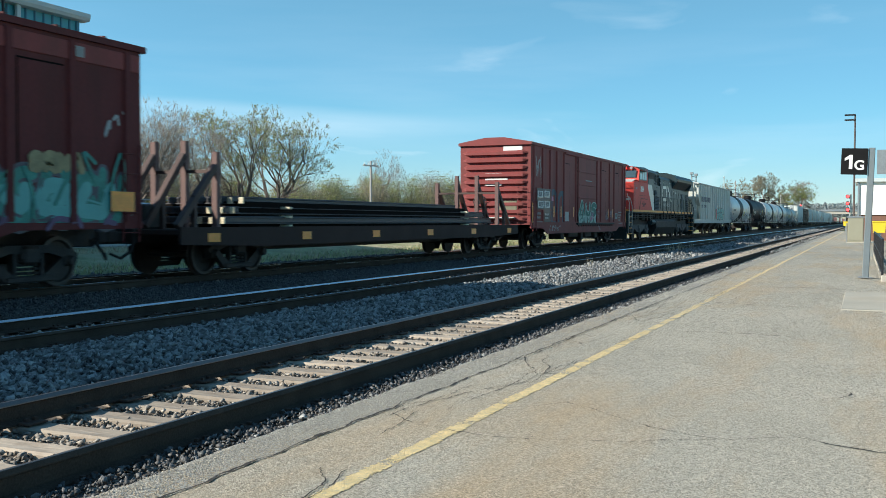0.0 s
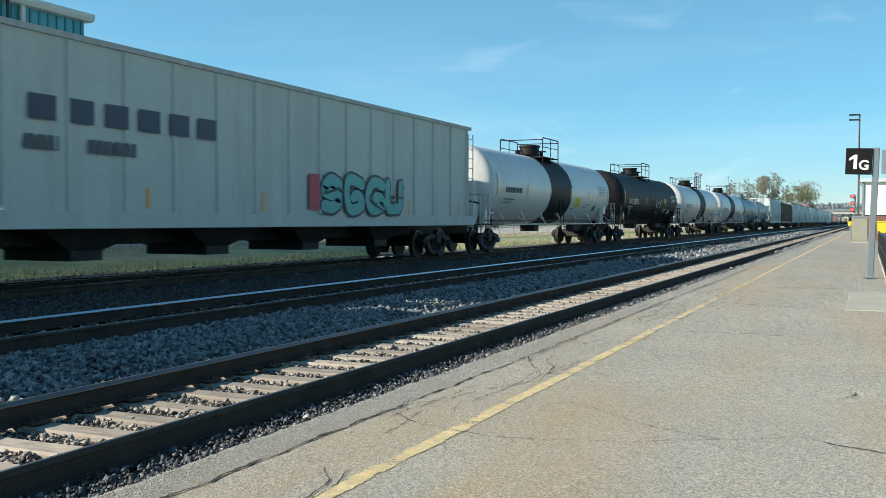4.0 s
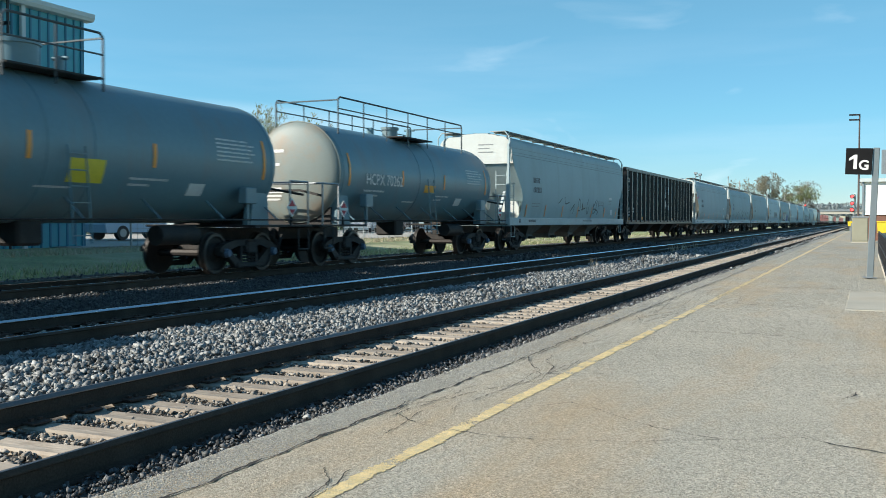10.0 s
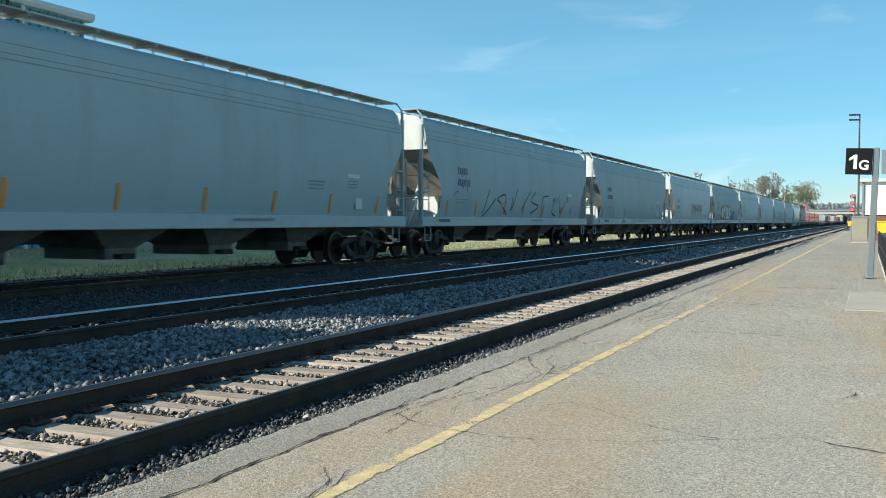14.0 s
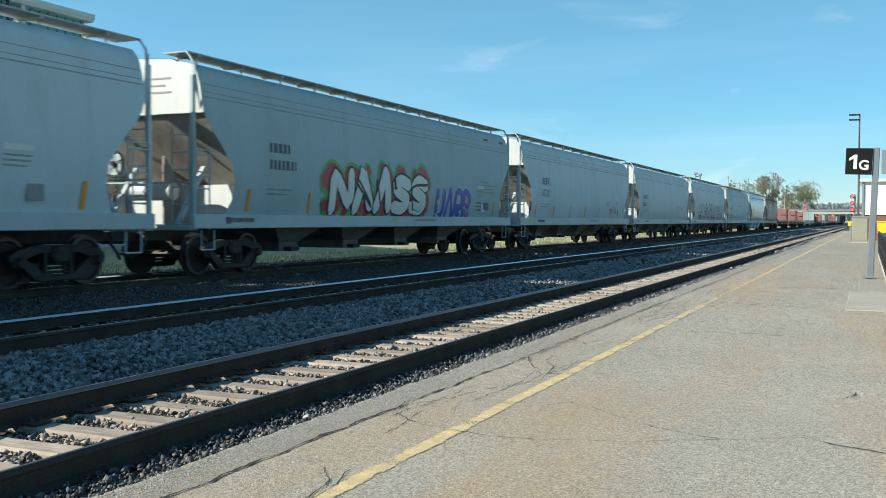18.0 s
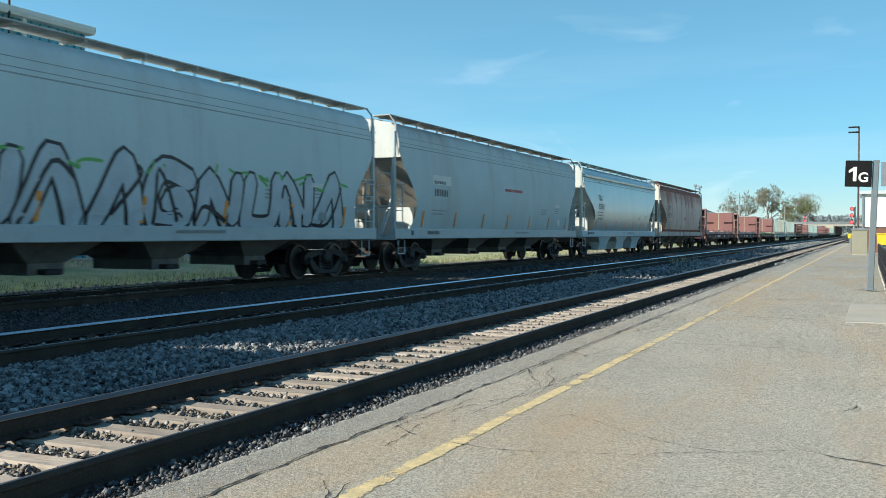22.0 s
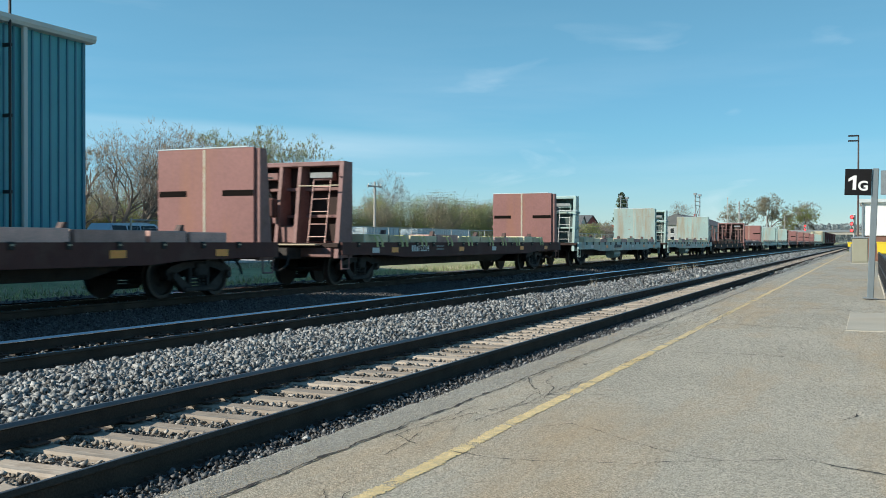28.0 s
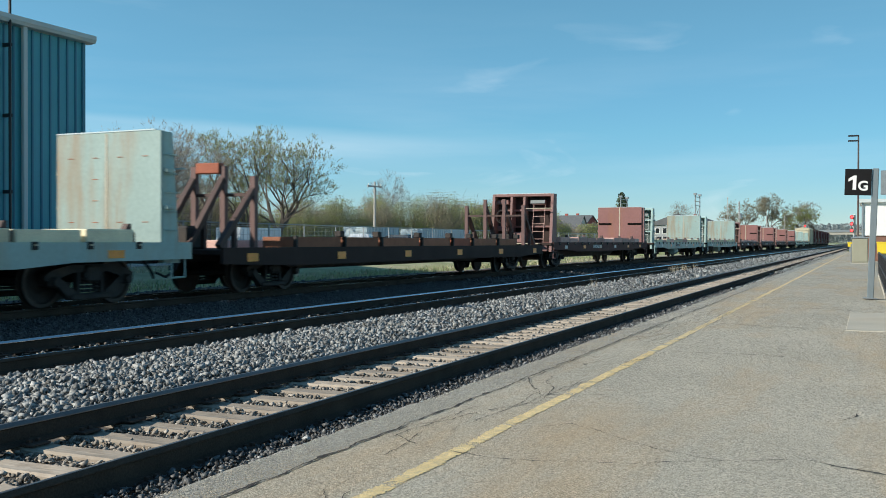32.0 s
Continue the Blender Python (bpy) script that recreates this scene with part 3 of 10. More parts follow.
def build_platform():
    rng = random.Random(9)
    # ragged kerbless edge beside the track
    left, mid = [], []
    ys = [-8 + 0.12 * i for i in range(400)] + [40.0 + 2 * i for i in range(60)]
    for y in ys:
        r = 0.05 * noise.noise((y * 1.3, 3, 1)) + 0.025 * noise.noise((y * 6, 5, 1)) if y < 60 else 0
        left.append((-3.60 + r, y))
        mid.append((-3.19, y))
    mb = MB().loft([[(-3.19, y, -0.25), (-3.19, y, -0.0), (-0.36, y, 0.0), (2.3, y, 0.0), (2.3, y, -0.25)] for y in (-8, 0, 4, 10, 20, 40, 80, 158)], closed=False, caps=False)
    p = thing("platform_pavement", mb, ASPHALT, "sunlit worn grey asphalt station platform", "pavement", kind="structure")
    mb = MB().loft([[(x, y, -0.3) for x, y in left], [(x + 0.005, y, -0.02 + 0.008 * rng.random()) for x, y in left], [(x + 0.06, y, -0.004) for x, y in left],
                    [(x - 0.012, y, -0.002) for x, y in mid], [(x - 0.012, y, -0.25) for x, y in mid]], closed=False, caps=False)
    thing("platform_edge", mb, ASPHALT_OLD, "crumbling older asphalt strip along the platform edge", "pavement", kind="structure")
    # yellow line, in worn lengths
    mb = MB()
    y = -7.9
    while y < 150:
        # flakes of paint, ragged at both edges
        l = 0.03 if 0.5 < y < 25 else 0.5
        c = -2.49 + 0.012 * noise.noise((0, y * 0.9, 0))
        w0 = 0.054 + 0.024 * noise.noise((3, y * 2.5, 0)) + rng.uniform(-0.014, 0.01)
        w1 = 0.054 + 0.024 * noise.noise((7, y * 2.5, 0)) + rng.uniform(-0.014, 0.01)
        if y > 25 or noise.noise((11, y * 5, 0)) > -0.2:
            mb.add([(c - w0, y, 0.004), (c + w1, y, 0.004), (c + w1, y + l * 1.02, 0.004), (c - w0, y + l * 1.02, 0.004)], [(0, 1, 2, 3)])
        y += l
    part("safety_line", mb, LINE, p, "faded yellow painted safety line")
    cr = MB()
    for i, (pts, w) in enumerate((
            (((-3.19, 1.5), (-3.21, 6), (-3.17, 10), (-3.2, 16), (-3.18, 30)), 0.016),
            (((-3.1, 6.2), (-2.75, 5.9), (-2.26, 5.79), (-1.9, 5.81), (-1.33, 6.0), (-0.84, 6.29), (-0.38, 6.55), (0.1, 6.33), (1.0, 6.4)), 0.0075),
            (((-2.08, 7.12), (-1.8, 6.91), (-1.49, 6.62), (-1.22, 6.44), (-0.84, 6.29)), 0.0065),
            (((-2.4, 6.7), (-2.08, 7.12)), 0.005),
            (((-2.3, 16.9), (-1.81, 16.7), (-1.2, 16.6), (-0.46, 16.44)), 0.03),
            (((-2.2, 21.2), (-1.0, 21.5), (-0.3, 21.3)), 0.03), (((-0.16, 8.15), (-0.1, 8.35), (-0.08, 8.5)), 0.011),
            (((-2.3, 12.2), (-1.91, 12.3), (-1.27, 12.33), (-0.7, 12.2)), 0.014),
            (((-3.2, 9.4), (-3.0, 8.9), (-2.7, 8.35), (-2.2, 8.6)), 0.009),
            (((-3.2, 11.0), (-2.9, 10.5), (-2.75, 11.6)), 0.009),
            (((-3.1, 14), (-2.8, 13.2), (-2.6, 14.6)), 0.01),
            (((-2.6, 19.5), (-1.5, 20), (-0.5, 19.8)), 0.014),
            (((-3.2, 24), (-1.5, 24.6), (0.5, 24.3)), 0.014))):
        q = crack_strip(pts, w, i)
        cr.add(q.v, q.f)
    # a net of fine cracks beside the edge joint
    for i in range(34):
        x, y = -3.15 + 0.75 * rng.random() ** 1.5, rng.uniform(4.5, 24)
        a = rng.uniform(0.9, 2.2) * rng.choice((-1, 1))
        pts = [(x, y)]
        for k in range(rng.randint(2, 4)):
            a += rng.uniform(-0.7, 0.7)
            pts.append((min(max(pts[-1][0] + 0.2 * math.cos(a), -3.18), -1.9), pts[-1][1] + 0.3 * math.sin(a) * (1 + y / 12)))
        q = crack_strip(pts, 0.006, 40 + i)
        cr.add(q.v, q.f)
    # stones of the worn asphalt that stand out of it
    rg = np.random.default_rng(21)

    def grit(name, zones, material, label):
        V = []
        for x0, x1, y0, y1, per, s0, s1, z in zones:
            n = int((x1 - x0) * (y1 - y0) * per)
            c = np.stack([rg.uniform(x0, x1, n), rg.uniform(y0, y1, n), np.full(n, z)], 1)
            a, r = rg.uniform(0, 6.28, n), rg.uniform(s0, s1, n) * 0.5
            base = [c + np.stack([np.cos(a + k) * r, np.sin(a + k) * r, np.zeros(n)], 1) * rg.uniform(0.7, 1.2, (n, 1)) for k in (0, 2.1, 4.2)]
            tip = c + np.stack([rg.uniform(-0.4, 0.4, n) * r, rg.uniform(-0.4, 0.4, n) * r, r * rg.uniform(0.35, 0.8, n)], 1)
            V.append(np.stack(base + [tip], 1))
        V = np.concatenate(V)
        n = len(V)
        f = (np.array([(0, 1, 3), (1, 2, 3), (2, 0, 3)])[None] + (np.arange(n) * 4)[:, None, None]).reshape(-1, 3)
        me = bpy.data.meshes.new(name)
        me.vertices.add(n * 4)
        me.vertices.foreach_set("co", V.ravel())
        me.loops.add(f.size)
        me.loops.foreach_set("vertex_index", f.ravel())
        me.polygons.add(len(f))
        me.polygons.foreach_set("loop_start", np.arange(0, f.size, 3))
        me.update(calc_edges=True)
        me.materials.append(material)
        o = new(name, me)
        o.parent = p
        tagged(o, label, kind="stuff")

    grit("aggregate", ((-3.55, -2.55, 2.6, 8, 5000, 0.007, 0.016, 0.0), (-2.43, 1.2, 3.4, 8, 5000, 0.007, 0.016, 0.0), (-3.55, -2.55, 8, 13, 1900, 0.011, 0.024, 0.0),
                       (-2.43, 1.4, 8, 13, 1900, 0.011, 0.024, 0.0), (-3.55, 1.5, 13, 19, 520, 0.016, 0.036, 0.0), (-3.55, 1.5, 17, 26, 220, 0.02, 0.04, 0.0), (-3.55, 1.5, 22, 40, 70, 0.025, 0.05, 0.0)), GRIT, "worn stones standing out of the asphalt")
    grit("painted_aggregate", ((-2.545, -2.435, 2.6, 12, 4600, 0.007, 0.016, 0.004),), LINE, "yellow-painted stones of the asphalt")
    part("cracks", cr, CRACK, p, "dark weathered cracks")
    part("concrete_slab", MB().bbox(-0.31, 16.4, -0.1, 1.5, 20.6, 0.012, 0.008), SLAB, p, "worn concrete slab under the sign")
    return p


def grass_mesh(name, zones, material, label, h0, h1, lean=0.35, seed=3, w=0.012):
    rng = np.random.default_rng(seed)
    V = []
    for x0, x1, y0, y1, n, z in zones:
        x, y = rng.uniform(x0, x1, n), rng.uniform(y0, y1, n)
        h = rng.uniform(h0, h1, n)
        a = rng.uniform(0, 6.28, n)
        d = np.stack([np.cos(a), np.sin(a)], 1)
        ww = w * rng.uniform(0.6, 1.6, n)
        tip = rng.normal(0, lean, (n, 2)) * h[:, None]
        b0 = np.stack([x - d[:, 0] * ww, y - d[:, 1] * ww, np.full(n, z)], 1)
        b1 = np.stack([x + d[:, 0] * ww, y + d[:, 1] * ww, np.full(n, z)], 1)
        tp = np.stack([x + tip[:, 0], y + tip[:, 1], z + h], 1)
        V.append(np.stack([b0, b1, tp], 1).reshape(-1, 3))
    V = np.concatenate(V)
    me = bpy.data.meshes.new(name)
    me.from_pydata(V.tolist(), [], np.arange(len(V)).reshape(-1, 3).tolist())
    me.materials.append(material)
    return tagged(new(name, me), label, "grass", kind="stuff")


def leaf_cards(rng, centres, spread, n, size, flat=1.0, reach=1.7):
    """n small quads scattered round the given centres."""
    c = np.asarray(centres)[rng.integers(0, len(centres), n)]
    p = c + np.clip(rng.normal(0, 1, (n, 3)), -reach, reach) * spread
    u = rng.normal(0, 1, (n, 3))
    u /= np.linalg.norm(u, axis=1)[:, None]
    w = rng.normal(0, 1, (n, 3))
    w -= u * (u * w).sum(1)[:, None]
    w /= np.linalg.norm(w, axis=1)[:, None]
    s = rng.uniform(0.5, 1.3, (n, 1)) * size
    q = np.stack([p - u * s - w * s * flat, p + u * s - w * s * flat * 0.4, p + u * s * 0.7 + w * s * flat, p - u * s * 0.6 + w * s * flat * 0.7], 1)
    return q.reshape(-1, 3)


def quad_mesh(name, V, material):
    me = bpy.data.meshes.new(name)
    me.from_pydata(V.tolist(), [], np.arange(len(V)).reshape(-1, 4).tolist())
    me.materials.append(material)
    return me


def grow(seed, height, lean=(0, 0), spread=0.55, levels=5, trunk=0.045, split=(2, 4), first=0.28, bole=1.0):
    """A branching skeleton: the wood as one mesh builder, and the tips."""
    rng = random.Random(seed)
    mb, tips = MB(), []

    def limb(p, d, length, r, level):
        n = 3 if level < 2 else 2
        q = p
        for i in range(n):
            d = (d + Vector((rng.gauss(0, 0.13), rng.gauss(0, 0.13), rng.gauss(0.03, 0.08)))).normalized()
            e = q + d * length / n
            r2 = r * (1 - 0.3 / n * 1.2)
            if level >= levels - 1:
                w = r * 1.1
                s = d.cross(Vector((rng.gauss(0, 1), rng.gauss(0, 1), rng.gauss(0, 1)))).normalized() * w
                mb.add([q - s, q + s, e], [(0, 1, 2)])
            else:
                mb.rod(q, e, r, 5 if level < 2 else 3, r2)
            q, r = e, r2
            if level >= 1 and level < levels and rng.random() < 0.6:
                side = d.orthogonal().normalized()
                side.rotate(Matrix.Rotation(rng.uniform(0, 6.28), 3, d))
                limb(q, (d * 0.7 + side * spread * 1.2 + Vector((0, 0, 0.12))).normalized(), length * rng.uniform(0.45, 0.65), r * 0.55, level + 1)
        if level >= levels:
            tips.append((q, d))
            return
        if level == 0:
            length /= bole
        for k in range(rng.randint(*split)):
            side = d.orthogonal().normalized()
            side.rotate(Matrix.Rotation(rng.uniform(0, 6.28), 3, d))
            nd = (d * rng.uniform(0.7, 1.0) + side * spread * rng.uniform(0.5, 1.2) + Vector((0, 0, 0.1))).normalized()
            limb(q, nd, length * rng.uniform(0.62, 0.86), r * 0.68, level + 1)

    limb(Vector((0, 0, -0.1)), Vector((lean[0], lean[1], 1)).normalized(), height * first * bole, height * trunk * 0.5, 0)
    top = max(t.z for t, _ in tips)
    return mb, tips, height / top


def build_tree(label, seed, height, place, lean=(0, 0), spread=0.55, leaf=None, n_leaf=0, leaf_size=0.08, twigs=1500, group="", turn=0, levels=5, bole=1.0):
    mb, tips, k = grow(seed, height, lean, spread, levels, 0.045 if bole == 1 else 0.062, bole=bole)
    mb.v = [tuple(Vector(p) * k) for p in mb.v]
    tree = tagged(new("tree"), label, "tree", group)
    part("trunk", mb, BARK, tree, "grey-brown trunk and bare limbs")
    rng = np.random.default_rng(seed)
    t = np.array([tuple(p * k) for p, _ in tips])
    dirs = np.array([tuple(d) for _, d in tips])
    # fine twigs that fan out from the tips of the branches
    n = twigs * 2
    pick = rng.integers(0, len(t), n)
    d = dirs[pick] * 0.8 + rng.normal(0, 0.42, (n, 3)) + np.array([0, 0, 0.22])
    d /= np.linalg.norm(d, axis=1)[:, None]
    base = t[pick] + rng.normal(0, 0.004 * height, (n, 3))
    tip = base + d * (rng.uniform(0.018, 0.062, (n, 1)) * height)
    w = np.cross(d, rng.normal(0, 1, (n, 3)))
    w *= 0.0011 * height / np.linalg.norm(w, axis=1)[:, None]
    tw = np.stack([base - w, base + w, tip + w * 0.25, tip - w * 0.25], 1).reshape(-1, 3)
    crown = new("crown", quad_mesh("crown", tw, TWIG))
    crown.parent = tree
    crown["label"] = "fine bare spring twigs"
    if leaf and n_leaf:
        m = int(n_leaf * 2.2)
        at = rng.integers(0, n, m)
        c = base[at] + (tip[at] - base[at]) * rng.uniform(0.2, 1.0, (m, 1))
        o = new("young_foliage", quad_mesh("young_foliage", leaf_cards(rng, c, height * 0.002, m, leaf_size * 0.4), leaf))
        o.parent = tree
        o["label"] = "sparse yellow-green young leaves"
    tree.matrix_basis = pose(*place, 0, 0, turn)
    return tree


def build_bush(seed, rx, ry, h, place, material, label, n=2600, size=0.13, group=""):
    """A shrub: stems and a lumpy, open crown of small leaves and twigs."""
    rng = np.random.default_rng(seed)
    m = 26
    a, r = rng.uniform(0, 6.28, m), np.sqrt(rng.uniform(0, 1, m))
    top = h * (1 - 0.5 * r ** 2) * rng.uniform(0.65, 1.0, m)
    c = np.stack([rx * r * np.cos(a), ry * r * np.sin(a), top - 0.12 * h], 1)
    low = c * np.array([1, 1, 0.55])
    bush = tagged(new("bush"), label, "bush", group)
    stems = MB()
    for p in c:
        stems.rod((p[0] * 0.3, p[1] * 0.3, -0.1), (p[0] * 0.8, p[1] * 0.8, p[2] * 0.6), 0.05, 4, 0.03)
        for _ in range(5):
            q = p + rng.normal(0, 0.14 * h, 3)
            q[2] = p[2] + abs(rng.normal(0, 0.13 * h))
            stems.rod((p[0] * 0.8, p[1] * 0.8, p[2] * 0.6), tuple(q), 0.025, 3, 0.008)
    part("wood", stems, BARK, bush, "thin bare stems")
    V = leaf_cards(rng, np.concatenate([c, low, c]), np.array([0.12 * rx + 0.25, 0.12 * ry + 0.25, 0.11 * h]), int(n * 4.5), size * 0.36, 1.0, 1.25)
    o = new("foliage", quad_mesh("foliage", V, material))
    o.parent = bush
    V = leaf_cards(rng, c, np.array([0.15 * rx + 0.2, 0.15 * ry + 0.2, 0.13 * h]), n * 2, size * 1.4, 0.04, 1.4)
    o = new("brushwood", quad_mesh("brushwood", V, TWIG))
    o.parent = bush
    bush.matrix_basis = pose(*place)
    return bush

# ---- the setting ----
build_ground()
build_stones()
build_track("track_platform", XA, RAIL_A, RAIL_TOP, TIE, (-8.934, 110), "siding with worn rails on pale weathered wooden sleepers")
build_track("track_middle", XB, RAIL_A, RAIL_SHINE, TIE_DARK, (-8.7, 70), "main line with polished rails on dark sleepers")
build_track("track_train", XC, RAIL_C, RAIL_SHINE, TIE_DARK, (-8.5, 60), "main line with polished rails under the train")
build_platform()
grass_mesh("grass_verge", ((-24, -17.4, 8, 60, 15000, 0.05), (-26, -18, 60, 130, 6000, 0.15)), GRASS, "rough green and straw grass beside the railway", 0.05, 0.17)
grass_mesh("dry_verge", ((-24, -17.2, 10, 90, 6000, 0.05), (-25.4, -22.6, 14, 120, 15000, 0.3)), DRY, "dry straw-coloured stalks beside the railway", 0.06, 0.26, lean=0.8, seed=8)
grass_mesh("dry_weeds", ((-8.7, -8.2, 45.5, 50, 90, -0.05), (-7.95, -7.6, 29, 29.7, 12, -0.05), (-8.6, -8.3, 52, 53, 10, -0.05)), DRY,
           "dry weeds growing out of the ballast", 0.2, 0.55, 0.2, seed=5, w=0.006)
grass_mesh("grass_bank", ((0.9, 6, 20, 90, 9000, -0.06),), GRASS, "mown green grass behind the platform", 0.05, 0.12, seed=6)


def build_teal_hall():
    """A tall metal-clad hall whose long wall runs along the railway."""
    hall = tagged(new("industrial_building"), "tall teal metal-clad industrial building with pale eaves trim", "building")
    x, y1, y0, z0, z1 = -27.0, 27.6, -20.0, 0.2, 8.85
    part("wall", MB().box(x - 18, y0, z0, x, y1, z1), TEAL, hall, "teal ribbed metal wall", )
    rib = MB()
    y = y1 - 0.03
    rib.box(x, y1 - 0.10, z0, x + 0.06, y1 + 0.04, z1)
    first = part("corner_trim", rib, TEAL_RIB, hall, "dark teal corner trim")
    ribm = MB().prism([(0, -0.05), (0.045, -0.028), (0.045, 0.028), (0, 0.05)], 2, z0, z1).mesh("rib", TEAL_RIB)
    for i in range(1, 60):
        o = new("rib", ribm)
        o.parent = hall
        o.matrix_basis = pose(x, y1 - 0.405 * i, 0)
    for yy in (24.72, 14.5):
        part("downpipe", MB().bbox(x + 0.06, yy - 0.09, z0, x + 0.2, yy + 0.09, z1, 0.02), TRIM, hall, "pale metal downpipe")
    gut = MB().prism([(x - 0.05, z1 - 0.05), (x + 0.30, z1 - 0.02), (x + 0.36, z1 + 0.1), (x + 0.36, z1 + 0.25), (x - 0.05, z1 + 0.25)], 1, y0, y1 + 0.3)
    part("gutter", gut, TRIM, hall, "pale metal eaves gutter")
    part("roof", MB().prism([(x - 18, z1 + 0.2), (x + 0.2, z1 + 0.2), (x + 0.2, z1 + 0.27), (x - 9, z1 + 1.3), (x - 18, z1 + 0.27)], 1, y0, y1 + 0.2), TRIM, hall, "low-pitched pale metal roof")
    mast = MB().rod((x + 0.3, 23.95, z0), (x + 0.3, 23.95, 11.5), 0.05, 6)
    for z in (3.0, 5.6, 8.0):
        mast.box(x, 23.9, z, x + 0.36, 24.0, z + 0.12)
    part("vent_pipe", mast, BLACK_PAINT, hall, "thin dark vent pipe")
    return hall


build_teal_hall()


def build_fence(name, x, y0, y1, z, h, step, label):
    """Chain-link fence: posts, rails and thin wires."""
    f = tagged(new(name), label, "fence")
    post = MB().rod((0, 0, -0.1), (0, 0, h + 0.05), 0.04, 6).mesh("post", GALV)
    n = int((y1 - y0) / step)
    for i in range(n + 1):
        o = new("post", post)
        o.parent = f
        o.matrix_basis = pose(x, y0 + i * step, z)
    part("top_rail", MB().rod((x, y0, z + h), (x, y1, z + h), 0.03, 6), GALV, f)
    net = MB()
    for i in range(9):
        net.rod((x, y0, z + 0.1 + i * h / 9), (x, y1, z + 0.1 + i * h / 9), 0.006, 3)
    yy = y0
    while yy < y1:
        net.rod((x, yy, z), (x, yy + 0.0, z + h), 0.006, 3)
        yy += 0.35
    part("mesh", net, GALV, f, "thin wire mesh")
    return f


build_fence("chain_link_fence", -25.0, 27.9, 130, 0.38, 1.8, 3.0, "grey chain-link fence along the yard")


def build_car(name, place, turn, paint, label, van=True):
    c = tagged(new(name), label, "car")
    h = 1.72 if van else 1.45
    side = [(-2.35, 0.35), (2.3, 0.35), (2.38, 0.75), (2.2, 0.98), (1.35, 1.08), (0.55, h - 0.05), (-0.1, h), (-1.9, h - 0.03), (-2.3, 1.05), (-2.42, 0.7)]
    rings = []
    for x, k in ((-0.9, 0.9), (-0.85, 1.0), (0.85, 1.0), (0.9, 0.9)):
        rings.append([(x * (0.82 if z > 1.2 else 1.0), y * (0.985 if k < 1 else 1), 0.35 + (z - 0.35) * (0.985 if k < 1 else 1)) for y, z in side])
    part("body", MB().loft(rings), paint, c, smooth=False)
    for s in (-1, 1):
        for a, b in ((0.45, -0.35), (-0.42, -1.1), (-1.18, -1.95)):
            gl = MB().add([(s * 0.915, a + 0.55 * (a > 0), 1.1), (s * 0.915, b, 1.1), (s * 0.775, b, h - 0.14), (s * 0.775, a, h - 0.14)], [(0, 1, 2, 3)])
            part("window", gl, GLASS_DARK, c, "dark side window")
    part("windscreen", MB().add([(-0.7, 1.33, 1.12), (0.7, 1.33, 1.12), (0.62, 0.6, h - 0.08), (-0.62, 0.6, h - 0.08)], [(0, 1, 2, 3)]), GLASS_DARK, c)
    for s in (-1, 1):
        for y in (-1.45, 1.5):
            w = part("wheel", MB().disc((s * 0.8, y, 0.33), 0.33, 0.33, 0, 0.22, 16), BLACK_PAINT, c, "black tyre")
            part("rim", MB().disc((s * 0.915, y, 0.33), 0.2, 0.18, 0, 0.02, 12), GALV, w)
        part("headlight", MB().bbox(s * 0.75 - 0.12, 2.27, 0.72, s * 0.75 + 0.12, 2.36, 0.86, 0.02), WHITE_PAINT, c, "clear headlight")
    c.matrix_basis = pose(*place, 0, 0, turn)
    return c


CAR_BLUE = mat("blue_car_paint", (0.50, 0.60, 0.70), 0.25, 0.0, vary=0.05, scale=1, bump=0)
CAR_WHITE = mat("white_car_paint", (0.7, 0.72, 0.74), 0.3, 0.0, vary=0.05, scale=1, bump=0)
CAR_DARK = mat("dark_car_paint", (0.05, 0.055, 0.065), 0.25, 0.2, vary=0.05, scale=1, bump=0)
build_car("minivan", (-31.0, 34.9, 0.5), -8, CAR_BLUE, "pale blue minivan parked behind the chain-link fence")
build_car("minivan", (-34.5, 29.8, 0.5), 0, CAR_DARK, "dark minivan parked beside the teal hall")
build_car("parked_car", (-36.0, 66.0, 0.5), 20, CAR_WHITE, "white car parked in the yard behind the fence", van=False)
build_car("parked_car", (-37.0, 74.0, 0.5), 70, CAR_DARK, "dark car parked in the yard behind the fence", van=False)


def build_container(place, l, w, h, paint, label, category="container"):
    c = tagged(new("storage_container"), label, category)
    part("body", MB().bbox(-w / 2, -l / 2, 0.15, w / 2, l / 2, h, 0.04), paint, c)
    ribs = MB().bbox(0, -0.05, 0.2, 0.05, 0.05, h - 0.1, 0.01).mesh("rib", paint)
    for i in range(int(l / 0.5)):
        o = new("rib", ribs)
        o.parent = c
        o.matrix_basis = pose(w / 2, -l / 2 + 0.3 + 0.5 * i, 0)
    part("door", MB().bbox(-w / 2 + 0.08, -l / 2 - 0.05, 0.25, w / 2 - 0.08, -l / 2, h - 0.12, 0.01), paint, c)
    for s in (-1, 1):
        part("skid", MB().box(s * w * 0.35 - 0.1, -l / 2, 0, s * w * 0.35 + 0.1, l / 2, 0.15), BLACK_PAINT, c)
    c.matrix_basis = pose(*place, 0, 0, 0)
    return c


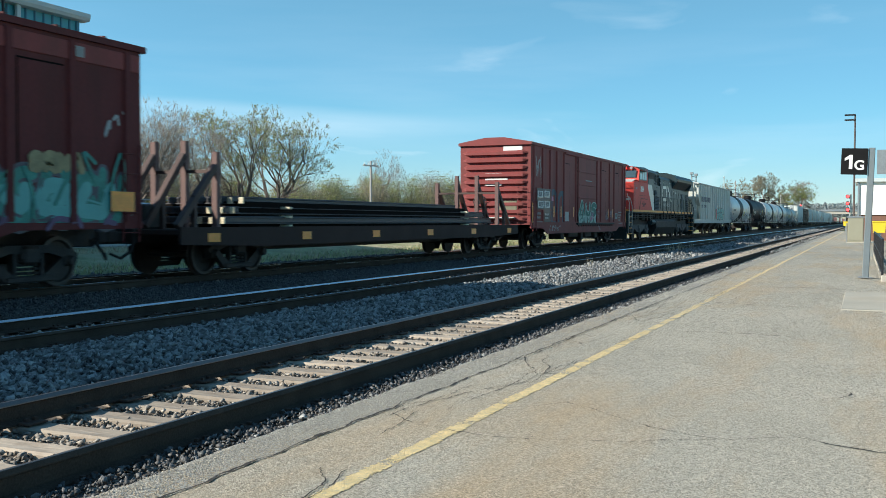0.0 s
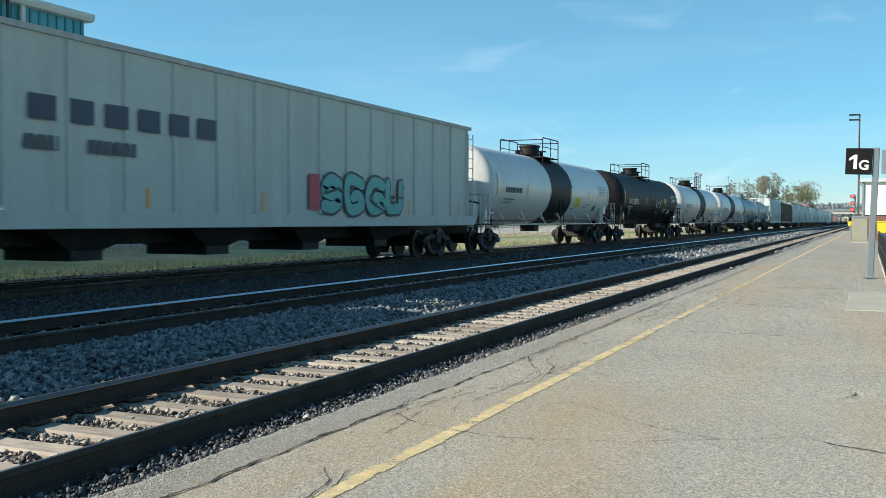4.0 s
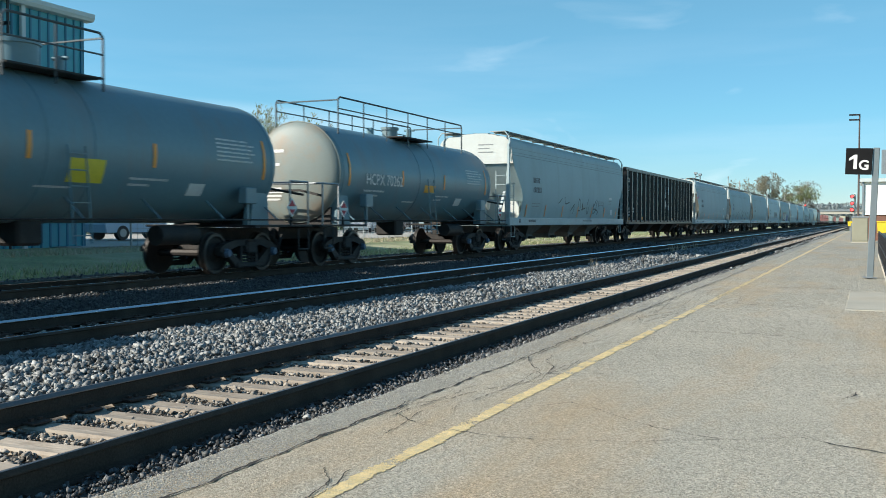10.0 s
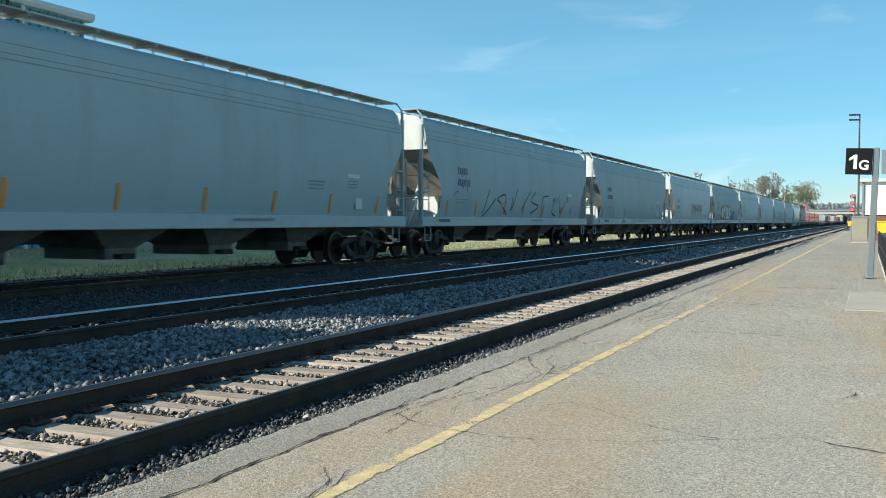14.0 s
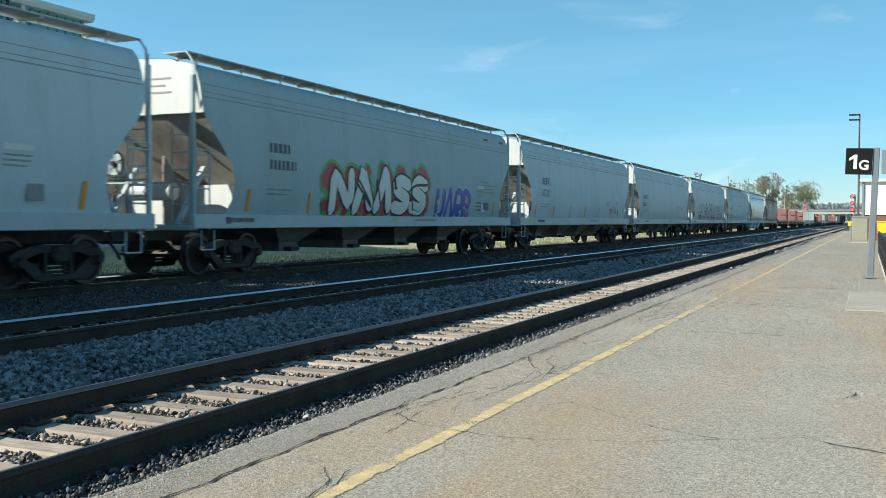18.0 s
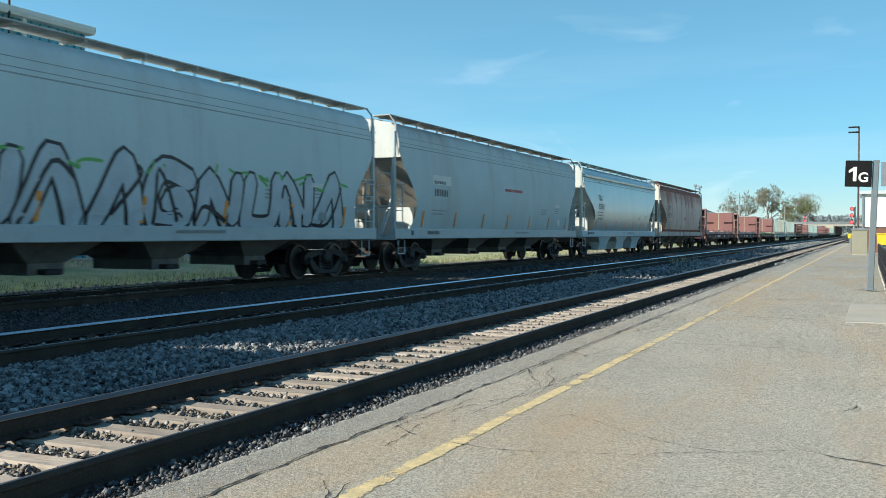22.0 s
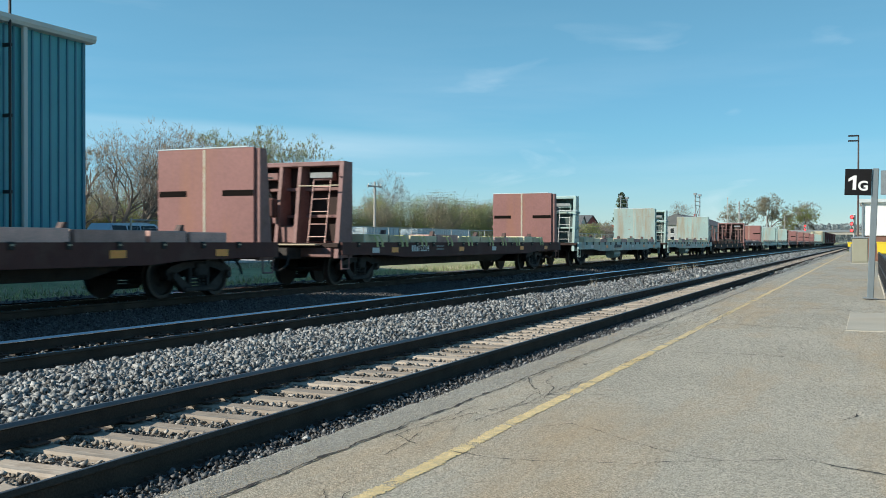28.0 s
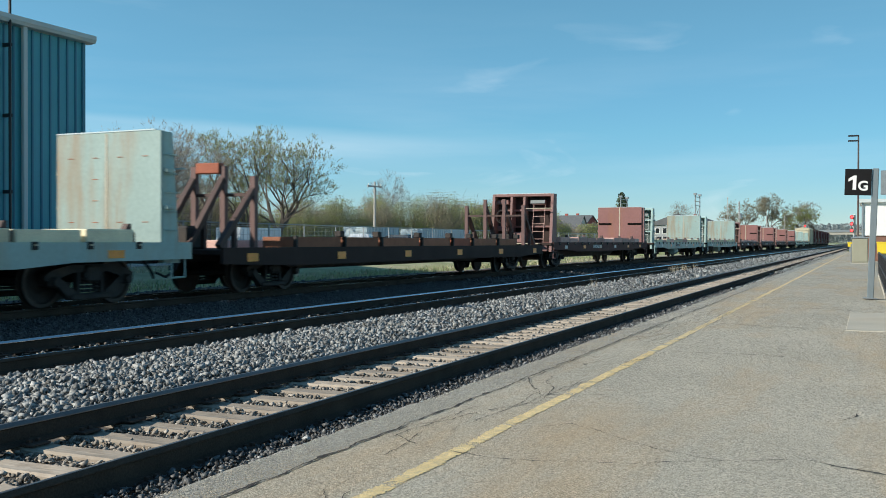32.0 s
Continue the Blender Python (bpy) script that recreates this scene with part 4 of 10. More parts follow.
PALE_BLUE = mat("pale_blue_steel", (0.42, 0.52, 0.56), 0.5, vary=0.1, scale=1, stain=(0.3, 0.35, 0.36), stain_amt=0.5, streak=True)
build_container((-40, 75.0, 0.45), 6.0, 2.4, 2.2, PALE_BLUE, "pale blue storage container in the yard")
build_container((-40, 89.0, 0.45), 12.0, 2.4, 2.15, PALE_BLUE, "long pale blue storage container in the yard")
build_container((-41, 58.0, 0.45), 5.0, 2.2, 1.9, CAR_WHITE, "white utility trailer box in the yard")

# trees behind the yard
for lab, sd, h, pl, ln, sp, n in (
        ("bare tree with pale spring buds leaning over the yard", 11, 7.9, (-45.5, 46.0, 0.45), (0.05, 0.2), 0.8, 500),
        ("tall bare tree with a forked dark trunk", 12, 9.4, (-45.5, 51.5, 0.45), (0.0, 0.08), 0.8, 250),
        ("bare tree with a long leaning trunk", 13, 8.6, (-46.5, 49.5, 0.45), (0.15, 0.45), 0.75, 200),
        ("bare tree with a long leaning trunk", 14, 9.6, (-48.5, 57.0, 0.45), (0.1, 0.5), 0.75, 250),
        ("bare tree with arching limbs", 15, 9.8, (-48.5, 62.5, 0.45), (0.1, 0.35), 0.8, 400),
        ("spreading tree in yellow-green bud", 16, 10.3, (-49.0, 68.0, 0.45), (0.1, 0.12), 0.7, 3400),
        ("spreading tree in yellow-green bud", 17, 11.0, (-49.0, 73.5, 0.45), (0.25, 0.3), 0.75, 3600),
        ("bare tree beyond the bushes", 18, 10.6, (-60.5, 117.0, 0.45), (0, 0), 0.5, 0),
        ("bare tree with pale spring buds", 19, 8.0, (-52.0, 45.0, 0.45), (0.1, 0), 0.6, 700)):
    build_tree(lab, sd, h, pl, ln, sp * 0.72, LEAF if sd in (16, 17) else BUD, n * 2, 0.085, 2400, group="trees behind the yard", levels=5, bole=0.45)
rb = random.Random(21)
for i in range(26):
    k = i / 25
    y = 50 + 88 * k + rb.uniform(-1.5, 1.5)
    h = (3.0 + 0.6 * k) + rb.uniform(0, 1.6) + (1.3 if k > 0.75 else 0) + (0.9 if 0.4 < k < 0.7 else 0)
    build_bush(100 + i, rb.uniform(2.2, 3.4), rb.uniform(2.4, 3.6), h + 1.5, (-51.5 + rb.uniform(-2.5, 1.5), y, 0.4), (LEAF, BUD, LEAF, LEAF)[i % 4],
               ("bush in young yellow-green leaf", "brownish bush just in bud", "bush in young yellow-green leaf", "olive bush in young leaf")[i % 4], 3000, 0.12,
               group="bushes behind the yard")
for i in range(16):
    y = 142 + 11 * i + rb.uniform(-3, 3)
    build_bush(150 + i, 4.5, 6.5, rb.uniform(5.5, 8.5), (-66 - 0.12 * i + rb.uniform(-4, 4), y, 0.4), (LEAF, TWIG, BUD)[i % 3],
               ("green-leaved thicket along the line", "bare brown thicket along the line", "brownish thicket just in bud")[i % 3], 1500, 0.3, group="thickets along the line")
build_tree("bare brown tree far along the line", 31, 14.5, (-60, 331, 0.5), (0, 0), 0.6, None, 0, 0.1, 2200)
build_tree("tall tree in brownish bud far along the line", 32, 17.0, (-31.5, 338, 0.5), (0, 0), 0.5, BUD, 3200, 0.28, 3000)
build_tree("tall tree in brownish bud far along the line", 33, 14.5, (-35.5, 325, 0.5), (0, 0), 0.45, BUD, 2400, 0.25, 2500)
build_tree("round willow in fresh green leaf far along the line", 34, 17.5, (-26.0, 474, 0.5), (0, 0), 0.75, LEAF, 5200, 0.34, 2000)
build_tree("bare tree beside the willow far along the line", 35, 20.5, (-20.5, 500, 0.5), (0, 0), 0.5, None, 0, 0.1, 3000)


def build_conifer(place, h, label):
    t = tagged(new("conifer"), label, "tree")
    part("trunk", MB().rod((0, 0, 0), (0, 0, h * 0.95), h * 0.018, 6, 0.03), BARK, t)
    rng = np.random.default_rng(int(h * 10))
    c = []
    for k in np.linspace(0.35, 1.0, 22):
        r = h * 0.2 * (1.02 - k) ** 0.6 * rng.uniform(0.6, 1.2)
        for a in rng.uniform(0, 6.28, 6):
            c.append((r * math.cos(a), r * math.sin(a), h * k))
    o = new("needles", quad_mesh("needles", leaf_cards(rng, np.array(c), h * 0.022, 3200, h * 0.018, 0.6), NEEDLE))
    o.parent = t
    t.matrix_basis = pose(*place)
    return t


build_conifer((-73, 308, 0.5), 16.2, "dark green conifer beside a lattice tower")
# distant ridge of woods, its haze put into the pale grey-blue colour
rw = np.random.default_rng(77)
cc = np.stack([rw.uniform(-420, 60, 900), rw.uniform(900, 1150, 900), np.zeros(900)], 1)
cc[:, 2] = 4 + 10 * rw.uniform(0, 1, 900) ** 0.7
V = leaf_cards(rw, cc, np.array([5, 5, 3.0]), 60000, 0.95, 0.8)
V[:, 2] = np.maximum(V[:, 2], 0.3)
tagged(new("far_woods", quad_mesh("far_woods", V, FAR_WOOD)), "distant band of woodland with grey-blue haze painted in", "woods", kind="stuff")


def build_house(place, w, d, h, roof_h, wall, roof, label, windows=3, gable_front=True):
    """A pitched-roof house; its front faces the railway (+x)."""
    hs = tagged(new("house"), label, "house")
    part("wall", MB().box(-d, -w / 2, 0, 0, w / 2, h), wall, hs)
    if gable_front:
        part("gable", MB().prism([(-w / 2, h), (w / 2, h), (0, h + roof_h)], 0, -d, 0), wall, hs)
        part("roof", MB().prism([(-w / 2 - 0.4, h - 0.2), (0, h + roof_h + 0.05), (w / 2 + 0.4, h - 0.2), (w / 2 + 0.4, h + 0.1), (0, h + roof_h + 0.35), (-w / 2 - 0.4, h + 0.1)], 0, -d - 0.3, 0.3), roof, hs)
    else:
        part("roof", MB().prism([(0.5, h - 0.1), (-d / 2, h + roof_h), (-d - 0.5, h - 0.1)], 1, -w / 2 - 0.4, w / 2 + 0.4), roof, hs)
    for side in (0, 1):
        for i in range(windows):
            for z in ((1.0, h * 0.58) if h > 4 else (1.0,)):
                p = -w / 2 + (i + 0.5) * w / windows
                mb = MB()
                if side == 0:
                    mb.box(0.0, p - 0.5, z, 0.06, p + 0.5, z + 1.4)
                    fr = MB().box(0.0, p - 0.6, z - 0.1, 0.04, p + 0.6, z + 1.5)
                else:
                    q = -d + (i + 0.5) * d / windows
                    mb.box(q - 0.5, -w / 2 - 0.06, z, q + 0.5, -w / 2, z + 1.4)
                    fr = MB().box(q - 0.6, -w / 2 - 0.04, z - 0.1, q + 0.6, -w / 2, z + 1.5)
                f = part("window", fr, WHITE_PAINT, hs, "white window frame")
                part("pane", mb, GLASS_DARK, f)
    part("chimney", MB().box(-d * 0.6, w * 0.2, h, -d * 0.6 + 0.8, w * 0.2 + 0.8, h + roof_h + 1.0), BRICK_FAR, hs)
    hs.matrix_basis = pose(*place)
    return hs


build_house((-78, 290.5, 0.5), 15.0, 10, 6.2, 2.6, BRICK_FAR, ROOF_GREY, "two-storey red house with white windows and a dark roof", 4)
build_house((-74, 266.0, 0.5), 9.5, 10, 4.4, 3.6, WHITE_PAINT, ROOF_GREY, "white gabled house with a steep dark roof", 2)
build_house((-76, 247.0, 0.5), 12, 11, 4.6, 3.6, SIDING, ROOF_GREY, "grey-sided house with a broad grey roof", 3, False)
build_house((-72, 315.0, 0.5), 26, 12, 3.6, 2.0, BRICK_FAR, mat("red_roof", (0.45, 0.1, 0.1), 0.7, vary=0.1), "long low shed with a bright red roof", 4, False)
build_house((-40, 294.0, 0.5), 56, 16, 5.6, 3.0, SIDING, ROOF_GREY, "long pale shed with a broad grey roof", 8, False)


def build_lattice(place, h, w, label):
    """Two poles with crossbars and braces, carrying lamps."""
    t = tagged(new("lattice_tower"), label, "tower")
    for s in (-1, 1):
        part("leg", MB().rod((0, s * w / 2, -0.2), (0, s * w / 2, h), 0.11, 6), GALV, t)
        part("brace", MB().rod((0, -s * w / 2, h * 0.55), (0, s * w / 2, h * 0.8), 0.05, 4), GALV, t)
    for z in (0.5, 0.8, 0.88, 0.96):
        part("crossbar", MB().bar((0, -w * 0.62, h * z), (0, w * 0.62, h * z), 0.12, 0.16), GALV, t)
    for s in (-0.5, 0.5):
        part("lamp_box", MB().bbox(-0.3, s * w - 0.4, h * 0.99, 0.3, s * w + 0.4, h * 1.03, 0.04), GALV, t)
    t.matrix_basis = pose(*place)
    return t


build_lattice((-45, 192, 0.5), 9.8, 5.6, "pale steel lattice frame beside the line")
build_lattice((-30, 189, 0.4), 10.0, 5.2, "pale steel lattice frame beside the line")


def build_pole(place, h, label, arms=1, transformer=False, turn=0):
    p = tagged(new("utility_pole"), label, "utility pole")
    part("pole", MB().rod((0, 0, -0.2), (0, 0, h), 0.14, 8, 0.1), MASTWOOD, p, "grey weathered wooden pole")
    for i in range(arms):
        a = part("crossarm", MB().bbox(-0.06, -1.15, h - 0.55 - 1.0 * i, 0.06, 1.15, h - 0.4 - 1.0 * i, 0.01), MASTWOOD, p)
        for s in (-1.0, -0.4, 0.4, 1.0):
            part("insulator", MB().rod((0, s, h - 0.4 - i), (0, s, h - 0.22 - i), 0.045, 6), WHITE_PAINT, a)
    if transformer:
        part("transformer", MB().rod((0.35, 0, h * 0.62), (0.35, 0, h * 0.62 + 1.1), 0.3, 10), GALV, p, "grey transformer can")
    p.matrix_basis = pose(*place, 0, 0, turn)
    return p


build_pole((-45, 84.9, 0.45), 6.9, "weathered utility pole with a pale crossarm", 1, turn=-10)
build_pole((-24, 203.5, 0.4), 9.3, "utility pole with two crossarms and a transformer", 3, True)
build_pole((-24, 262, 0.4), 9.0, "utility pole far along the line", 2)
build_pole((-24, 320, 0.4), 9.5, "utility pole far along the line", 2)
build_pole((-40, 310, 0.5), 15.0, "tall thin pole behind a shed", 1)
wires = MB()
for s in (-1.0, 1.0):
    for (xa, ya, za), (xb, yb, zb) in (((-24, 203.5, 9.3), (-24, 262, 9.0)), ((-24, 262, 9.0), (-24, 320, 9.5))):
        pts = [(xa + (xb - xa) * k, s + ya + (yb - ya) * k, za + (zb - za) * k - 1.2 * 4 * k * (1 - k) * 0.4) for k in [i / 8 for i in range(9)]]
        wires.path(pts, 0.012, 3)
thing("overhead_wires", wires, BLACK_PAINT, "thin dark overhead wires between utility poles", "wires")


def build_overpass():
    o = tagged(new("overpass"), "low grey road bridge far along the line", "bridge")
    part("deck", MB().box(-60, 470, 4.9, 40, 480, 6.0), CONCRETE, o, "grey concrete bridge deck")
    part("parapet", MB().box(-60, 469.7, 6.0, 40, 470, 6.9), GALV, o)
    for x in (-30, -19, -0.5, 12):
        part("pier", MB().box(x - 0.6, 471, -0.3, x + 0.6, 479, 4.9), CONCRETE, o)
    for x in (-60, 22):
        part("abutment", MB().prism([(x, -0.3), (x + 18, -0.3), (x + 18, 4.9), (x, 4.9)], 1, 470.5, 479.5), CONCRETE, o)
    return o


build_overpass()


def build_signal(place, heads, h, label, n_lit):
    s = tagged(new("railway_signal"), label, "signal")
    part("mast", MB().rod((0.25, 0, -0.3), (0.25, 0, h), 0.09, 8), GALV, s, "pale steel mast")
    part("back_plate", MB().bbox(0.16, 0.08, h - 2.9 if heads > 2 else h - 1.5, 0.42, 0.14, h + 0.1, 0.02), WHITE_PAINT, s)
    for i in range(heads):
        z = h - 0.35 - 1.05 * i
        hd = part("head", MB().disc((-0.05, 0, z), 0.32, 0.32, 1, 0.1, 14), BLACK_PAINT, s, "round black signal head")
        part("hood", MB().rod((-0.05, -0.35, z + 0.02), (-0.05, -0.05, z + 0.02), 0.2, 10), BLACK_PAINT, hd)
        part("lens", MB().disc((-0.05, -0.36, z), 0.21, 0.21, 1, 0.02, 12), RED_LAMP, hd, "lit red lens")
        part("bracket", MB().box(-0.05, -0.03, z - 0.04, 0.25, 0.03, z + 0.04), GALV, s)
    part("ladder", MB().bar((0.55, 0.2, 0), (0.45, 0.1, h), 0.05, 0.05), GALV, s)
    s.matrix_basis = pose(*place)
    return s


build_signal((-2.25, 164, -0.3), 3, 6.0, "three-headed railway signal showing red", 3)
build_signal((-17.3, 310, 0.0), 2, 6.6, "two-headed railway signal showing red far off", 2)


def build_sign():
    p = tagged(new("platform_sign"), "black square platform sign 1G on a leaning grey post", "sign")
    part("post", MB().bbox(-0.075, -0.05, 0, 0.075, 0.05, 3.18, 0.012), mat("blue_grey_post", (0.20, 0.235, 0.25), 0.5, 0.3, vary=0.12, scale=5), p, "blue-grey square steel post")
    part("base_plate", MB().bbox(-0.16, -0.14, 0.012, 0.16, 0.14, 0.035, 0.006), GALV, p)
    b = part("panel", MB().bbox(-0.68, -0.085, 2.52, -0.078, -0.052, 3.16, 0.008), SIGN_BLACK, p, "matt black square panel")
    for text, size, x, z in (("G", 0.32, -0.385, 2.645),):
        cu = bpy.data.curves.new("sign_text", "FONT")
        cu.body, cu.size, cu.extrude, cu.offset = text, size, 0.002, 0.009
        tmp = bpy.data.objects.new("tmp", cu)
        scene.collection.objects.link(tmp)
        bpy.context.view_layer.update()
        me = bpy.data.meshes.new_from_object(tmp.evaluated_get(bpy.context.evaluated_depsgraph_get()))
        bpy.data.objects.remove(tmp)
        me.materials.clear()
        me.materials.append(WHITE_PAINT)
        o = new("lettering", me)
        o.parent = b
        o.matrix_basis = pose(x, -0.088, z, 90, 0, 0)
        o["label"] = "white sign lettering"
    one = MB().prism([(-0.50, 2.655), (-0.42, 2.655), (-0.42, 3.0), (-0.485, 3.0), (-0.60, 2.92), (-0.60, 2.85), (-0.50, 2.905)], 1, -0.09, -0.086)
    part("lettering", one, WHITE_PAINT, b, "white numeral")
    p.matrix_basis = pose(0.06, 25.6, 0.012, 0, 2.0, 0)
    q = tagged(new("platform_sign"), "grey back of a second sign on a steel post", "sign")
    part("post", MB().bbox(-0.06, -0.05, 0, 0.06, 0.05, 3.2, 0.01), GALV, q)
    part("panel", MB().bbox(-0.42, -0.08, 2.62, 0.5, -0.05, 3.25, 0.01), GALV, q, "bare grey panel")
    q.matrix_basis = pose(0.72, 27.5, 0.012)


build_sign()


def build_street_lamp():
    l = tagged(new("platform_lamp"), "tall thin dark lamp pole with two flat heads", "street lamp")
    part("pole", MB().rod((0, 0, 0), (0, 0, 10.0), 0.09, 8, 0.06), mat("brown_pole", (0.07, 0.05, 0.045), 0.6, vary=0.2), l)
    for z in (9.95, 9.55):
        part("lamp_head", MB().bbox(-0.78, -0.15, z - 0.05, 0.05, 0.15, z + 0.06, 0.03), BLACK_PAINT, l, "flat black lamp head")
    l.matrix_basis = pose(-0.72, 84, 0.0)
    return l


build_street_lamp()


def build_cabinet():
    c = tagged(new("equipment_cabinet"), "beige metal equipment cabinet with a sloping lid on the platform", "cabinet")
    part("body", MB().bbox(-0.95, 0, 0.05, 0.02, 1.0, 1.66, 0.02), CABINET, c, "beige steel body")
    part("lid", MB().prism([(-1.0, 1.66), (0.07, 1.66), (0.07, 1.74), (-0.45, 1.8), (-1.0, 1.74)], 1, -0.05, 1.05), GALV, c, "grey lid")
    part("door", MB().bbox(-0.9, -0.02, 0.15, -0.03, 0.0, 1.6, 0.006), CABINET, c)
    part("conduit", MB().rod((-1.0, 0.2, 0), (-1.0, 0.2, 1.3), 0.04, 6), GALV, c)
    part("plinth", MB().box(-1.05, -0.05, 0, 0.1, 1.05, 0.05), CONCRETE, c)
    c.matrix_basis = pose(0.0, 69.0, 0.0)


build_cabinet()


def build_shelter():
    s = tagged(new("station_shelter"), "white panelled station building beyond the platform cabinet", "building")
    part("wall", MB().box(-0.35, 78, 1.9, 14, 86, 4.35), WHITE_PAINT, s, "white metal wall")
    part("base", MB().box(-0.2, 78.1, -0.1, 14, 85.9, 1.9), mat("brown_base", (0.2, 0.1, 0.07), 0.8, vary=0.2), s, "brown brick base")
    part("roof", MB().box(-0.6, 77.7, 4.35, 14.2, 86.3, 4.6), TRIM, s)
    part("corner_post", MB().box(-0.42, 77.9, 0, -0.3, 78.05, 4.35), GALV, s)


build_shelter()


def build_railing():
    r = tagged(new("railing"), "black metal handrail on low concrete footings", "railing")
    ps = MB().bbox(-0.025, -0.025, 0, 0.025, 0.025, 0.98, 0.004).mesh("post", BLACK_PAINT)
    ft = MB().bbox(-0.11, -0.11, -0.1, 0.11, 0.11, 0.14, 0.02).mesh("footing", CONCRETE)
    for i in range(22):
        y = 24.6 + 0.9 * i
        o = new("post", ps)
        o.parent = r
        o.matrix_basis = pose(0.42, y, 0.0)
        if i % 2 == 0:
            q = new("footing", ft)
            q.parent = r
            q.matrix_basis = pose(0.5, y, 0.012)
    for z in (0.98, 0.55, 0.2):
        part("rail", MB().bbox(0.395, 24.5, z - 0.025, 0.445, 43.7, z + 0.025, 0.006), BLACK_PAINT, r)


build_railing()


def build_grit_box(place, label):
    g = tagged(new("grit_box"), label, "grit box")
    part("stand", MB().bbox(-0.12, -0.12, -0.06, 0.12, 0.12, 0.75, 0.02), GALV, g, "grey stand")
    part("body", MB().prism([(-0.32, 0.75), (0.32, 0.75), (0.36, 1.35), (-0.36, 1.35)], 1, -0.3, 0.3), YELLOW, g, "bright yellow plastic body")
    part("lid", MB().bbox(-0.38, -0.33, 1.35, 0.38, 0.33, 1.43, 0.02), YELLOW, g)
    g.matrix_basis = pose(*place)


build_grit_box((0.85, 62, 0.0), "bright yellow box on a grey stand")
build_grit_box((-2.3, 150, 0.0), "bright yellow box far along the platform")

# ---- the train ----
SPEED = 17.758
GAUGE = 1.04  # all cross-sections are drawn at this scale
# Near-black that stands for the shade in slots, gaps and the rail stack.
OPENING_SHADE = mat("opening_shade", (0.008, 0.006, 0.005), 0.9, vary=0.2, spec=0.1)
UNDER = mat("grimy_underframe", (0.026, 0.024, 0.023), 0.7, 0.1, vary=0.45, scale=4, bump=0.25, stain=(0.075, 0.055, 0.042), stain_amt=0.55, stain_scale=2.5)
WHEEL = mat("dark_wheel_steel", (0.035, 0.029, 0.026), 0.6, 0.3, vary=0.3, scale=6, bump=0.1)
PIPE = mat("dark_pipe_rail", (0.06, 0.08, 0.088), 0.5, vary=0.15)
WHEEL_RIM = mat("worn_wheel_rim", (0.075, 0.064, 0.056), 0.5, 0.4, vary=0.25, scale=8)
OUTLET = mat("dusty_outlet", (0.17, 0.155, 0.14), 0.75, vary=0.3, scale=3, stain=(0.06, 0.05, 0.045), stain_amt=0.6, stain_scale=2)
CAP = mat("blue_grey_cap", (0.10, 0.16, 0.24), 0.5, 0.2, vary=0.2, scale=8)
SILL_GREY = mat("sill_blue_grey", (0.46, 0.53, 0.54), 0.5, vary=0.1, scale=1.2, stain=(0.3, 0.3, 0.29), stain_amt=0.5)
SLOPE_DIRT = mat("dusty_slope_sheet", (0.34, 0.32, 0.28), 0.8, vary=0.2, scale=1.2, bump=0.08, stain=(0.11, 0.09, 0.07), stain_amt=0.85, stain_scale=1.0, streak=True)
END_PALE = mat("pale_end_sheet", (0.60, 0.63, 0.60), 0.55, vary=0.1, scale=1.5, stain=(0.42, 0.36, 0.28), stain_amt=0.5, streak=True)
GREY_CAR = mat("hopper_grey", (0.40, 0.505, 0.525), 0.62, 0.0, spec=0.3, vary=0.07, scale=0.7, bump=0.04, bscale=14, stain=(0.29, 0.33, 0.33), stain_amt=0.4,
               stain_scale=1.1, streak=True)
GREY_PALE = mat("hopper_pale_grey", (0.55, 0.655, 0.68), 0.62, 0.0, spec=0.3, vary=0.06, scale=0.7, bump=0.04, bscale=14, stain=(0.4, 0.42, 0.41), stain_amt=0.4,
                stain_scale=1.3, streak=True)
GREY_RUST = mat("hopper_grey_rusting", (0.52, 0.61, 0.62), 0.6, 0.0, spec=0.3, vary=0.08, scale=0.7, bump=0.05, bscale=14, stain=(0.36, 0.27, 0.23), stain_amt=0.35,
                stain_scale=0.9, streak=True, runs=(4.35, 5.3, 1.0))
RED_RUST = mat("hopper_rust_stained", (0.66, 0.52, 0.44), 0.65, 0.0, vary=0.14, scale=0.8, bump=0.08, bscale=14, stain=(0.33, 0.115, 0.08), stain_amt=1.0,
               stain_scale=1.15, streak=True, runs=(4.05, 5.25, 2.2))
SILVER = mat("hopper_satin_grey", (0.52, 0.60, 0.60), 0.28, 0.15, vary=0.05, scale=0.7, bump=0.03, bscale=10, stain=(0.38, 0.37, 0.33), stain_amt=0.4,
             stain_scale=1.4, streak=True)
RUST_TOP = mat("rusty_roof", (0.28, 0.10, 0.075), 0.85, vary=0.3, scale=2.5, bump=0.2)
WALKWAY = mat("rusty_grating", (0.48, 0.475, 0.45), 0.8, 0.0, vary=0.3, scale=5, bump=0.2)
WHITE_TANK = mat("white_tank_paint", (0.70, 0.69, 0.66), 0.35, 0.0, vary=0.06, scale=0.8, bump=0.03, bscale=10, stain=(0.45, 0.40, 0.33), stain_amt=0.45,
                 stain_scale=1.2, streak=True)
BLACK_TANK = mat("black_tank_paint", (0.010, 0.010, 0.012), 0.55, 0.0, spec=0.18, vary=0.25, scale=1.2, bump=0.03, bscale=10, stain=(0.05, 0.045, 0.04), stain_amt=0.5,
                 stain_scale=1.2, streak=True)
GREY_TANK = mat("blue_grey_tank_paint", (0.145, 0.25, 0.29), 0.40, 0.0, vary=0.07, scale=0.8, bump=0.03, bscale=10, stain=(0.25, 0.15, 0.09), stain_amt=0.35,
                stain_scale=0.9, streak=True)
